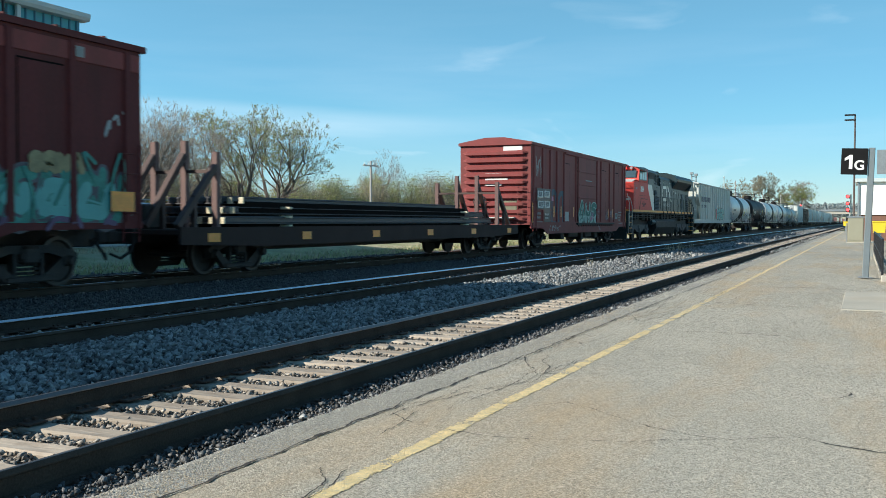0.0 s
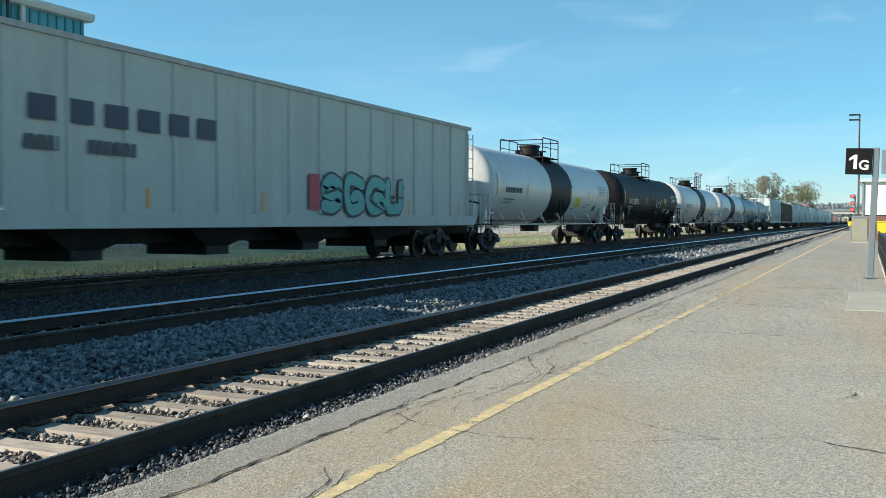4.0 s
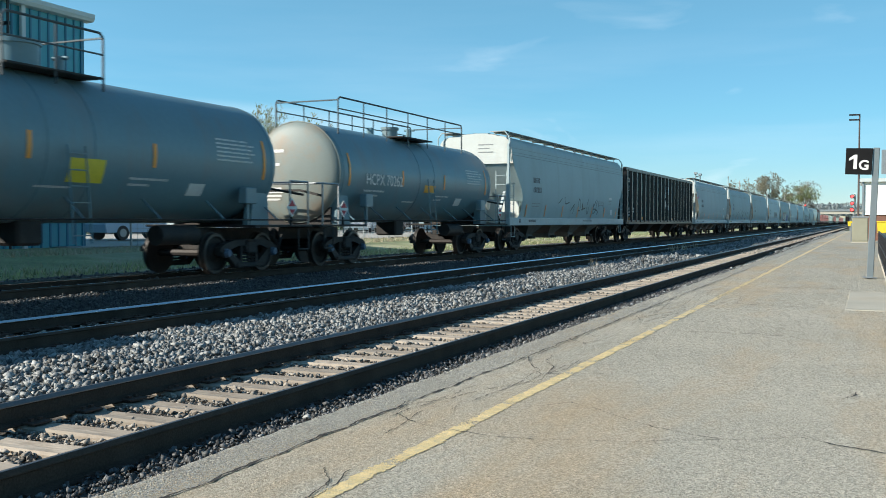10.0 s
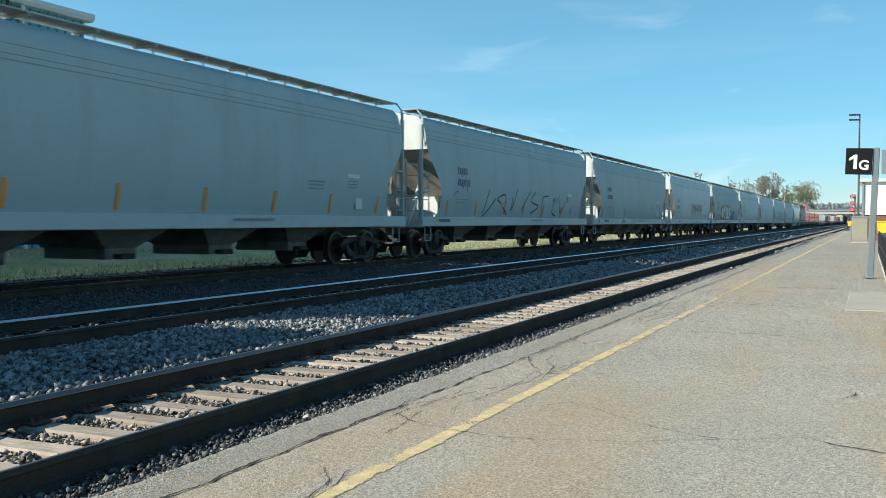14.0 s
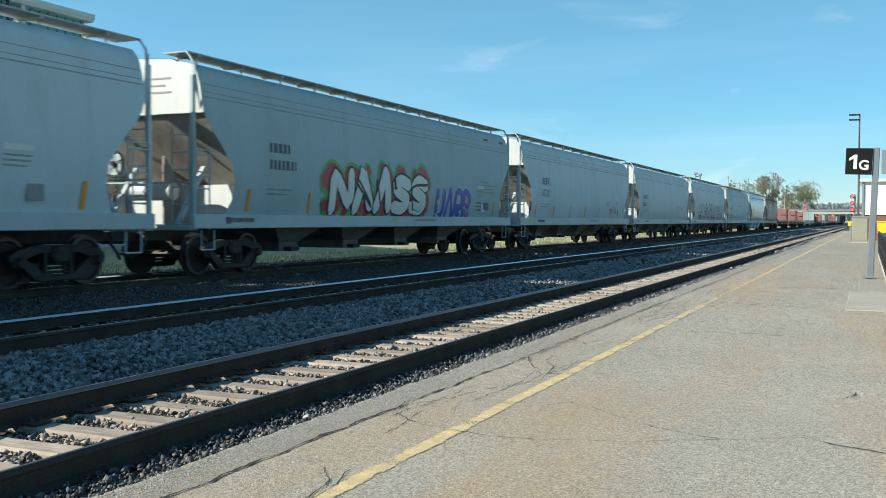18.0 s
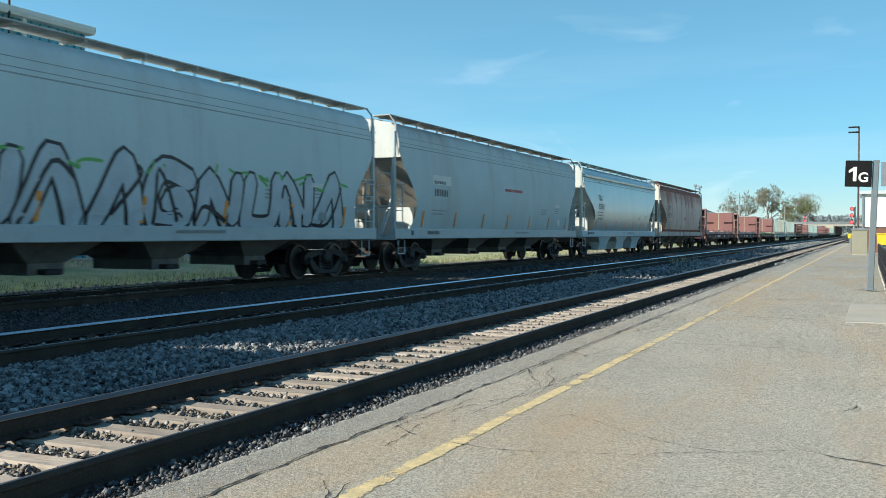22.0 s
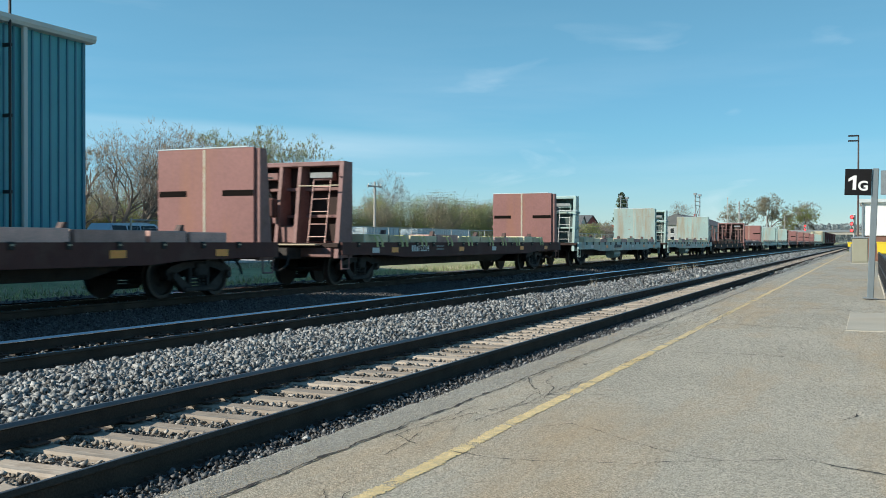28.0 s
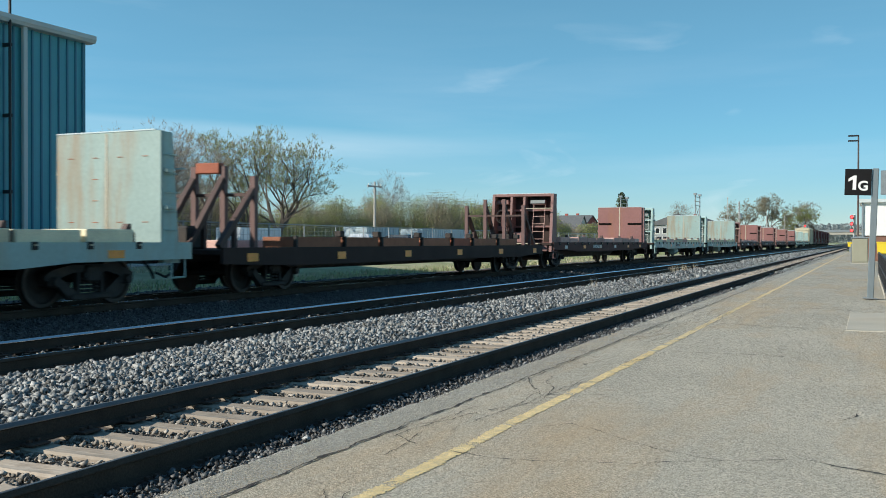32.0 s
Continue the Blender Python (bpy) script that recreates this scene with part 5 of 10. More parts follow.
BROWN = mat("boxcar_red_brown", (0.25, 0.062, 0.06), 0.6, 0.0, spec=0.2, vary=0.14, scale=0.9, bump=0.06, bscale=14, stain=(0.14, 0.05, 0.045), stain_amt=0.7,
            stain_scale=1.4, streak=True)
BROWN_FLAT = mat("flatcar_brown", (0.26, 0.14, 0.13), 0.65, 0.0, vary=0.2, scale=1.2, bump=0.08, bscale=14, stain=(0.13, 0.07, 0.05), stain_amt=0.8,
                 stain_scale=1.8)
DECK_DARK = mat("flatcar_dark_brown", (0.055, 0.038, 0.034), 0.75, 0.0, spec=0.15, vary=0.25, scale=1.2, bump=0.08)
GREEN_FLAT = mat("flatcar_grey_green", (0.34, 0.49, 0.47), 0.5, 0.0, vary=0.12, scale=1.0, bump=0.05, bscale=14, stain=(0.40, 0.26, 0.12), stain_amt=0.9,
                 stain_scale=0.75, streak=True)
GREEN_PANEL = mat("stained_pale_green_panel", (0.29, 0.40, 0.38), 0.55, vary=0.14, scale=1.0, bump=0.05, bscale=14, stain=(0.30, 0.17, 0.07), stain_amt=0.95, stain_scale=1.25, streak=True)
COAL_BLACK = mat("gondola_black", (0.012, 0.013, 0.014), 0.4, 0.1, vary=0.3, scale=1.0, bump=0.03, bscale=6, stain=(0.07, 0.05, 0.04), stain_amt=0.7,
                 stain_scale=0.8)
# Gloss black with its reflections painted in: teal sky, dark brown blotches.
COAL_REFLECTION = mat("gondola_painted_reflection", (0.055, 0.115, 0.12), 0.2, 0.0, vary=0.4, scale=0.8, bump=0.5, bscale=1.3, stain=(0.03, 0.03, 0.022), stain_amt=0.95, stain_scale=0.9, streak=False, spec=0.5)
CAB_GLASS = mat("windscreen_glass", (0.05, 0.085, 0.10), 0.08, vary=0.1, bump=0, spec=0.8)
# Pale blue put into the pane colour for the light seen in the glass.
CAB_PANE = mat("cab_glass_painted_light", (0.3, 0.5, 0.55), 0.1, vary=0.12, scale=2, bump=0)
LOCO_RED = mat("engine_red", (0.74, 0.088, 0.07), 0.55, spec=0.2, vary=0.06, scale=1, bump=0.02, stain=(0.35, 0.06, 0.04), stain_amt=0.35, streak=True)
LOCO_BLACK = mat("engine_black", (0.026, 0.046, 0.052), 0.42, vary=0.2, scale=1, bump=0.02, stain=(0.03, 0.028, 0.026), stain_amt=0.5, streak=True, spec=0.25)
LOCO_WHITE = mat("engine_white", (0.66, 0.65, 0.58), 0.4, vary=0.06, scale=2)
ENGINE_TRUCK = mat("dusty_truck_frame", (0.06, 0.064, 0.066), 0.7, 0.1, vary=0.4, scale=4, bump=0.25, stain=(0.1, 0.09, 0.08), stain_amt=0.5, stain_scale=2.5)
STRIPE = mat("engine_yellow_stripe", (0.85, 0.35, 0.05), 0.5, vary=0.1, scale=3)
AMBER = mat("amber_reflector", (0.92, 0.35, 0.06), 0.35, vary=0.15, scale=6, bump=0.02)
MARK_DARK = mat("dark_stencil", (0.10, 0.11, 0.12), 0.6, vary=0.1, scale=6)
RUST_SEAM = mat("tan_lap_seam", (0.40, 0.22, 0.14), 0.8, vary=0.3, scale=3)
# Line colour that stands for the shadow under each lap.
SEAM_SHADOW = mat("lap_seam_shadow", (0.31, 0.36, 0.37), 0.8, vary=0.3, scale=3)
CREAM = mat("cream_end_paint", (0.74, 0.70, 0.58), 0.6, vary=0.08, scale=1.2, stain=(0.5, 0.4, 0.28), stain_amt=0.5, streak=True)
RUST_BAND = mat("tan_rust_band", (0.27, 0.10, 0.065), 0.8, vary=0.3, scale=2, stain=(0.22, 0.06, 0.04), stain_amt=0.9, stain_scale=2.5, streak=True)
SILL_BROWN = mat("sill_dark_brown", (0.10, 0.045, 0.04), 0.7, spec=0.2, vary=0.2, scale=1.5, stain=(0.16, 0.10, 0.08), stain_amt=0.5)
LIME = mat("lime_strap", (0.62, 0.62, 0.30), 0.7, vary=0.15)
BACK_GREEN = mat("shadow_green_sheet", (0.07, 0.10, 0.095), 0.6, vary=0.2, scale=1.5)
MARK_SOFT = mat("faded_stencil", (0.27, 0.29, 0.29), 0.6, vary=0.2, scale=9)
MARK_WHITE = mat("white_stencil", (0.72, 0.72, 0.7), 0.6, vary=0.1, scale=6)
MARK_YELLOW = mat("yellow_panel", (0.72, 0.58, 0.05), 0.5, vary=0.1, scale=6)
MARK_RED = mat("red_stencil", (0.5, 0.05, 0.06), 0.6, vary=0.1, scale=6)
BROWN_DARK = mat("boxcar_dark_maroon", (0.125, 0.027, 0.028), 0.6, spec=0.2, vary=0.16, scale=0.9, bump=0.06, bscale=14, stain=(0.07, 0.022, 0.02), stain_amt=0.7, stain_scale=1.4, streak=True)
FLAT_PANEL = mat("worn_red_panel", (0.25, 0.115, 0.105), 0.65, vary=0.16, scale=1.1, bump=0.06, bscale=14, stain=(0.30, 0.13, 0.07), stain_amt=0.75, stain_scale=1.6, streak=True)
TANK_HEAD = mat("rust_tinted_tank_head", (0.21, 0.25, 0.235), 0.55, vary=0.08, scale=1.0, bump=0.03, stain=(0.30, 0.19, 0.11), stain_amt=0.6, stain_scale=1.1)
CREAM_GREY = mat("cream_grey_paint", (0.57, 0.595, 0.55), 0.6, spec=0.3, vary=0.08, scale=0.8, bump=0.04, bscale=14, stain=(0.40, 0.34, 0.27), stain_amt=0.4, stain_scale=1.2, streak=True)
STRIP = mat("pale_worn_strip", (0.45, 0.42, 0.34), 0.7, vary=0.3, scale=3, stain=(0.3, 0.22, 0.12), stain_amt=0.8, stain_scale=3)
WOOD_A = mat("reddish_lumber", (0.60, 0.38, 0.33), 0.85, vary=0.25, scale=3, bump=0.2, rand=0.25)
WOOD_B = mat("pale_lumber", (0.74, 0.66, 0.47), 0.85, vary=0.2, scale=3, bump=0.2, rand=0.2)
STEEL_RAILS = mat("new_dark_rails", (0.075, 0.075, 0.08), 0.5, 0.6, vary=0.2, scale=3)
RACK_POST = mat("rack_post_brown", (0.15, 0.085, 0.078), 0.65, vary=0.2, scale=2)
RACK = mat("rack_dark_brown", (0.075, 0.042, 0.036), 0.65, vary=0.2, scale=2, bump=0.1)
TIMBER_RED = mat("russet_lumber", (0.34, 0.14, 0.08), 0.85, vary=0.3, scale=3, bump=0.2, rand=0.25)
ORANGE = mat("orange_panel", (0.36, 0.10, 0.05), 0.7, vary=0.2, scale=2)
SPRAY = [mat("spray_" + n, c, 0.5, vary=0.12, scale=3, bump=0) for n, c in (
    ("teal", (0.12, 0.42, 0.40)), ("white", (0.75, 0.75, 0.73)), ("blue", (0.06, 0.10, 0.42)), ("black", (0.025, 0.025, 0.03)), ("green", (0.13, 0.42, 0.10)),
    ("red", (0.5, 0.05, 0.07)), ("yellow", (0.6, 0.5, 0.15)), ("pink", (0.5, 0.16, 0.3)), ("grey", (0.34, 0.36, 0.37)), ("sky", (0.2, 0.45, 0.6)))]
TEAL_S, WHITE_S, BLUE_S, BLACK_S, GREEN_S, RED_S, YELLOW_S, PINK_S, GREY_S, SKY_S = SPRAY

SHARED = {}


def shared(key, make):
    if key not in SHARED:
        SHARED[key] = make()
    return SHARED[key]


def link(name, me, parent, m=None, label=""):
    o = new(name, me)
    o.parent = parent
    if m is not None:
        o.matrix_basis = m
    if label:
        o["label"] = label
    return o


def wheelset_mesh(r):
    mb = MB().rod((-0.95, 0, 0), (0.95, 0, 0), 0.08, 8)
    for s in (-1, 1):
        x = 0.75 * s
        n = 24
        ring = lambda px, rr: [(px, rr * math.cos(2 * math.pi * i / n), rr * math.sin(2 * math.pi * i / n)) for i in range(n)]
        mb.loft([ring(x - s * 0.06, 0.12), ring(x - s * 0.07, r + 0.025), ring(x - s * 0.04, r + 0.02), ring(x - s * 0.035, r), ring(x + s * 0.065, r - 0.006), ring(x + s * 0.07, r - 0.07),
                 ring(x + s * 0.03, r - 0.10), ring(x + s * 0.02, 0.2), ring(x + s * 0.06, 0.14), ring(x + s * 0.07, 0.0)])
        for a in range(3):
            t = 2.09 * a
            mb.box(x + s * 0.05, 0.07 * math.cos(t) - 0.025, 0.07 * math.sin(t) - 0.025, x + s * 0.26, 0.07 * math.cos(t) + 0.025, 0.07 * math.sin(t) + 0.025)
    me = mb.mesh("wheelset", WHEEL, True)
    me.materials.append(WHEEL_RIM)
    for p in me.polygons:
        if math.hypot(p.center.y, p.center.z) > r - 0.045 and abs(p.normal.x) > 0.5:
            p.material_index = 1
    return me


def sideframe_mesh():
    """A cast side frame: arched top chord, sloping tension members, columns and a spring nest."""
    mb = MB()
    top = [(-1.08, 0.57), (-0.92, 0.65), (-0.5, 0.73), (0.5, 0.73), (0.92, 0.65), (1.08, 0.57), (1.08, 0.47), (0.8, 0.50), (0.42, 0.60), (-0.42, 0.60), (-0.8, 0.50), (-1.08, 0.47)]
    mb.prism(top, 0, -0.08, 0.08)
    for e in (-1, 1):
        mb.prism([(e * 0.76, 0.53), (e * 0.90, 0.47), (e * 0.52, 0.15), (e * 0.34, 0.15), (e * 0.34, 0.25)], 0, -0.07, 0.07)
        mb.bbox(-0.07, min(e * 0.25, e * 0.33), 0.2, 0.07, max(e * 0.25, e * 0.33), 0.62, 0.015)
        mb.bbox(-0.09, e * 0.89 - 0.12, 0.36, 0.10, e * 0.89 + 0.12, 0.55, 0.03)
    mb.bbox(-0.11, -0.5, 0.12, 0.11, 0.5, 0.23, 0.03)
    for y in (-0.15, 0.0, 0.15):
        for z in (0.25, 0.32, 0.39, 0.46):
            mb.rod((0.01, y, z), (0.01, y, z + 0.045), 0.062, 8)
    mb.bbox(-0.1, -0.22, 0.5, 0.13, 0.22, 0.61, 0.03)
    return mb.mesh("sideframe", UNDER)


WHEELSETS = []


def truck(car, y, cap=None, spin=True):
    """A two-axle freight truck: bolster, side frames, wheelsets."""
    b = link("truck", shared("bolster", lambda: MB().bbox(-1.15, -0.18, 0.42, 1.15, 0.18, 0.72, 0.04).bbox(-0.25, -0.5, 0.6, 0.25, 0.5, 0.8, 0.04).mesh("truck", UNDER)), car, pose(0, y, 0), "dark cast-steel truck")
    for s in (-1, 1):
        link("sideframe", shared("sideframe", sideframe_mesh), b, pose(s * 1.0, 0, 0))
    for dy in (-0.89, 0.89):
        w = link("wheelset", shared("wheelset", lambda: wheelset_mesh(0.44)), b, pose(0, dy, 0.44))
        if spin:
            WHEELSETS.append((w, car, 0.44, (0, dy)))
        link("bearing_cap", shared(("cap", cap), lambda: MB().disc((0, 0, 0), 0.1, 0.075, 0, 0.09, 12).mesh("bearing_cap", cap or UNDER)), b, pose(1.13, dy, 0.45))


def coupler(car, y, out):
    """The coupler and draft sill at a car's end; out is -1 at the front, 1 at the rear."""
    mb = MB().bbox(-0.1, min(y - out * 0.6, y + out * 0.35), 0.72, 0.1, max(y - out * 0.6, y + out * 0.35), 0.92, 0.02)
    mb.bbox(-0.18, min(y + out * 0.3, y + out * 0.62), 0.68, 0.18, max(y + out * 0.3, y + out * 0.62), 0.97, 0.05)
    part("coupler", mb, UNDER, car, "dark steel coupler")
    part("air_hose", MB().path([(0.35, y, 0.8), (0.4, y + out * 0.2, 0.55), (0.3, y + out * 0.4, 0.4), (0.15, y + out * 0.55, 0.5)], 0.03, 6), UNDER, car)


def ladder(car, p0, p1, rungs, width, axis, material, name="ladder"):
    """A ladder between two heights; axis 0 runs its rungs along x, 1 along y."""
    mb = MB()
    off = Vector((width / 2, 0, 0)) if axis == 0 else Vector((0, width / 2, 0))
    a, b = Vector(p0), Vector(p1)
    for s in (-1, 1):
        mb.bar(a + off * s, b + off * s, 0.03, 0.018)
    for i in range(rungs):
        c = a + (b - a) * ((i + 0.5) / rungs)
        mb.rod(c - off, c + off, 0.013, 5)
    return part(name, mb, material, car)


def mark(car, y0, z0, y1, z1, x, material, name="marking", label="", lean=0.0):
    """A flat painted panel on the near side (x > 0) or, with x < 0, on the far one."""
    t = 0.004 if x > 0 else -0.004
    mb = MB().add([(x + t, y0, z0), (x + t, y1, z0), (x + t + lean, y1, z1), (x + t + lean, y0, z1)], [(0, 1, 2, 3)])
    return part(name, mb, material, car, label)


def rows_of_bars(car, x, y, z, rows, material, lean=0.0, seed=1, h=0.1, gap=0.07, label="unreadable stencilled lettering"):
    """Lettering as plain bars: rows of (length, height)."""
    rng = random.Random(seed)
    for L, hh in rows:
        yy = y
        top = []
        while yy < y + L - 0.02:
            w = min(hh * rng.uniform(0.5, 0.75), y + L - yy)
            top += [(yy, z), (yy + w, z), (yy + w, z - hh + 0.006), (yy + w + hh * 0.25, z - hh + 0.006)]
            yy += w + hh * 0.25
        top = top[:-2]
        rail = [(q, z - hh) for q, _ in top]
        row = MB().loft([[(x(b) + 0.005, a, b) for a, b in top] + [(x(z - hh) + 0.005, top[-1][0], z - hh)], [(x(b) + 0.005, a, b) for a, b in rail] + [(x(z - hh) + 0.005, top[-1][0], z - hh - 0.0005)]], closed=False, caps=False)
        part("lettering", row, material, car, label)
        z -= hh + gap


def stroke(pts, t, x, lift):
    """A band of width t along (y, z) points with rounded ends, lying on the surface x(z)."""
    p = [Vector(q) for q in pts]
    L, R = [], []
    for i, q in enumerate(p):
        d = (p[min(i + 1, len(p) - 1)] - p[max(i - 1, 0)])
        d = d.normalized() if d.length > 1e-5 else Vector((1, 0))
        n = Vector((-d.y, d.x)) * t * 0.5
        L.append(q + n)
        R.append(q - n)
    d0, d1 = (p[0] - p[1]).normalized() * t * 0.4, (p[-1] - p[-2]).normalized() * t * 0.4
    L = [p[0] + d0 + (L[0] - p[0]) * 0.4] + L + [p[-1] + d1 + (L[-1] - p[-1]) * 0.4]
    R = [p[0] + d0 + (R[0] - p[0]) * 0.4] + R + [p[-1] + d1 + (R[-1] - p[-1]) * 0.4]
    return [[(x(a.y) + lift, a.x, a.y) for a in L], [(x(b.y) + lift, b.x, b.y) for b in R]]


def bend(p, n=4):
    """Points along a smooth line through p."""
    out = []
    for k in range(len(p) - 1):
        a, b, c, d = (Vector(p[min(max(k + j, 0), len(p) - 1)]) for j in (-1, 0, 1, 2))
        for j in range(n):
            u = j / n
            out.append(0.5 * (2 * b + (c - a) * u + (2 * a - 5 * b + 4 * c - d) * u * u + (3 * b - 3 * c + d - a) * u ** 3))
    return out + [Vector(p[-1])]


LETTER_FORMS = (((0.1, 0.0), (0.15, 1.0), (0.85, 0.95), (0.8, 0.5), (0.2, 0.45), (0.9, 0.0)), ((0.9, 0.85), (0.4, 1.0), (0.1, 0.6), (0.85, 0.4), (0.6, 0.0), (0.05, 0.1)),
                ((0.1, 0.0), (0.45, 1.0), (0.55, 1.0), (0.9, 0.0)), ((0.1, 1.0), (0.12, 0.1), (0.5, 0.0), (0.85, 0.15), (0.9, 1.0)),
                ((0.1, 0.0), (0.12, 1.0), (0.85, 0.05), (0.9, 1.0)), ((0.9, 0.9), (0.3, 1.0), (0.08, 0.5), (0.3, 0.0), (0.9, 0.1), (0.75, 0.45), (0.45, 0.45)))


def spray(car, x, y0, y1, z0, z1, fill, line, seed, letters=5, label="sprayed graffiti", wild=1.0):
    """Fat sprayed letters, each filled in one colour over a wider outline in another; x(z) gives the side's surface."""
    rng = random.Random(seed)
    w, h = (y1 - y0) / letters, z1 - z0
    for i in range(letters):
        form = LETTER_FORMS[(i * 5 + seed + rng.randrange(3)) % len(LETTER_FORMS)]
        lean, fat = rng.uniform(-0.1, 0.2) * wild, rng.uniform(0.26, 0.34)
        p = [(y0 + w * (i + 0.06 + 0.88 * a + lean * b * 0.5 + rng.uniform(-0.04, 0.04) * wild), z0 + h * (0.08 + 0.84 * b + rng.uniform(-0.06, 0.06) * wild)) for a, b in form]
        p = bend(p)
        t = min(fat * w, 0.36 * h)
        lift = 0.008 + 0.002 * (i % 2)
        g = part("graffiti", MB().loft(stroke(p, t, x, lift + 0.006), closed=False, caps=False), fill, car, label)
        part("graffiti_outline", MB().loft(stroke(p, t + 0.05 + 0.09 * h, x, lift), closed=False, caps=False), line, g)
        if rng.random() < 0.5:
            q = bend([(y0 + w * (i + rng.random()), z0 + h * rng.random()) for _ in range(3)])
            part("graffiti_outline", MB().loft(stroke(q, t * 0.22, x, lift + 0.009), closed=False, caps=False), line, g)


def scrawl(car, x, y0, y1, z0, z1, material, seed, n=7, t=0.035, label="thin sprayed scrawl"):
    """Quick loose strokes, one part for each."""
    rng = random.Random(seed)
    w = (y1 - y0) / n
    for i in range(n):
        p = [(y0 + w * (i + rng.uniform(-0.1, 0.95)), rng.uniform(z0, z1)) for _ in range(rng.randint(3, 5))]
        part("graffiti", MB().loft(stroke(bend(p), t, x, 0.006 + 0.0006 * (i % 3)), closed=False, caps=False), material, car, label)


def stencil(car, text, x, y, z, size, material, label, bold=0.0, end=False, spread=1.0):
    """Painted characters on the near side (reading along +y) or, with end, on the front end (x is then the depth)."""
    cu = bpy.data.curves.new("stencil", "FONT")
    cu.body, cu.size, cu.offset = text, size, bold
    cu.space_character = spread
    tmp = bpy.data.objects.new("tmp", cu)
    scene.collection.objects.link(tmp)
    bpy.context.view_layer.update()
    me = bpy.data.meshes.new_from_object(tmp.evaluated_get(bpy.context.evaluated_depsgraph_get()))
    bpy.data.objects.remove(tmp)
    me.materials.clear()
    me.materials.append(material)
    o = new("lettering", me)
    o.parent = car
    o["label"] = label
    o.matrix_basis = pose(y, x, z, 90, 0, 0) if end else pose(x, y, z, 90, 0, 90)
    return o


def curve_at(points):
    def f(z):
        if z <= points[0][1]:
            return points[0][0]
        for (x0, z0), (x1, z1) in zip(points, points[1:]):
            if z <= z1:
                return x0 + (x1 - x0) * (z - z0) / (z1 - z0)
        return points[-1][0]
    return f


BULGE = [(1.40, 1.15), (1.50, 1.45), (1.565, 1.9), (1.59, 2.4), (1.575, 2.9), (1.53, 3.4), (1.47, 3.8), (1.40, 4.08), (1.24, 4.26)]
SIDE = curve_at(BULGE)


def brake_wheel(c, r):
    """A spoked hand-brake wheel facing along y."""
    c = Vector(c)
    rim = [c + Vector((r * math.cos(a), 0, r * math.sin(a))) for a in [math.pi * i / 8 for i in range(17)]]
    mb = MB().path(rim, 0.022, 5)
    for i in range(5):
        a = 2 * math.pi * i / 5 + 0.3
        mb.rod(c, c + Vector((r * math.cos(a), 0, r * math.sin(a))), 0.014, 4)
    return mb.rod(c - Vector((0, 0.04, 0)), c + Vector((0, 0.04, 0)), 0.05, 8)


def end_gear(car, L, material, high, inset=0.0):
    """Posts, ladders, grab irons, brake wheel at both ends of a car."""
    for e, y in ((-1, 0.08), (1, L - 0.08)):
        for s in (-1, 1):
            part("end_post", MB().bbox(s * 1.43 - 0.045, y - 0.045, 0.95, s * 1.43 + 0.045, y + 0.045, high, 0.01), material, car, "square corner post")
            ladder(car, (s * 1.47, y - e * 0.26, 0.95), (s * 1.47, y - e * 0.26, 2.6), 5, 0.44, 1, material, "side_ladder")
            ladder(car, (s * 1.15, y + e * 0.02, 0.95), (s * 1.15, y + e * 0.02, 3.0), 6, 0.42, 0, material, "end_ladder")
            part("stirrup", MB().path([(s * 1.45, y - e * 0.66, 0.95), (s * 1.45, y - e * 0.66, 0.56), (s * 1.45, y - e * 0.24, 0.56), (s * 1.45, y - e * 0.24, 0.95)], 0.015, 5), material, car)
        part("end_platform", MB().bbox(-1.45, y - 0.12, 0.95, 1.45, y + 0.12, 1.05, 0.01), material, car)
        part("grab_rail", MB().path([(-1.42, y, 1.9), (1.42, y, 1.9)], 0.02, 5), material, car)
    part("brake_wheel", brake_wheel((-0.55, 0.02, 2.3), 0.28), UNDER, car, "round hand-brake wheel")
    part("brake_box", MB().bbox(-0.75, 0.05, 2.05, -0.35, 0.2, 2.5, 0.02), material, car)


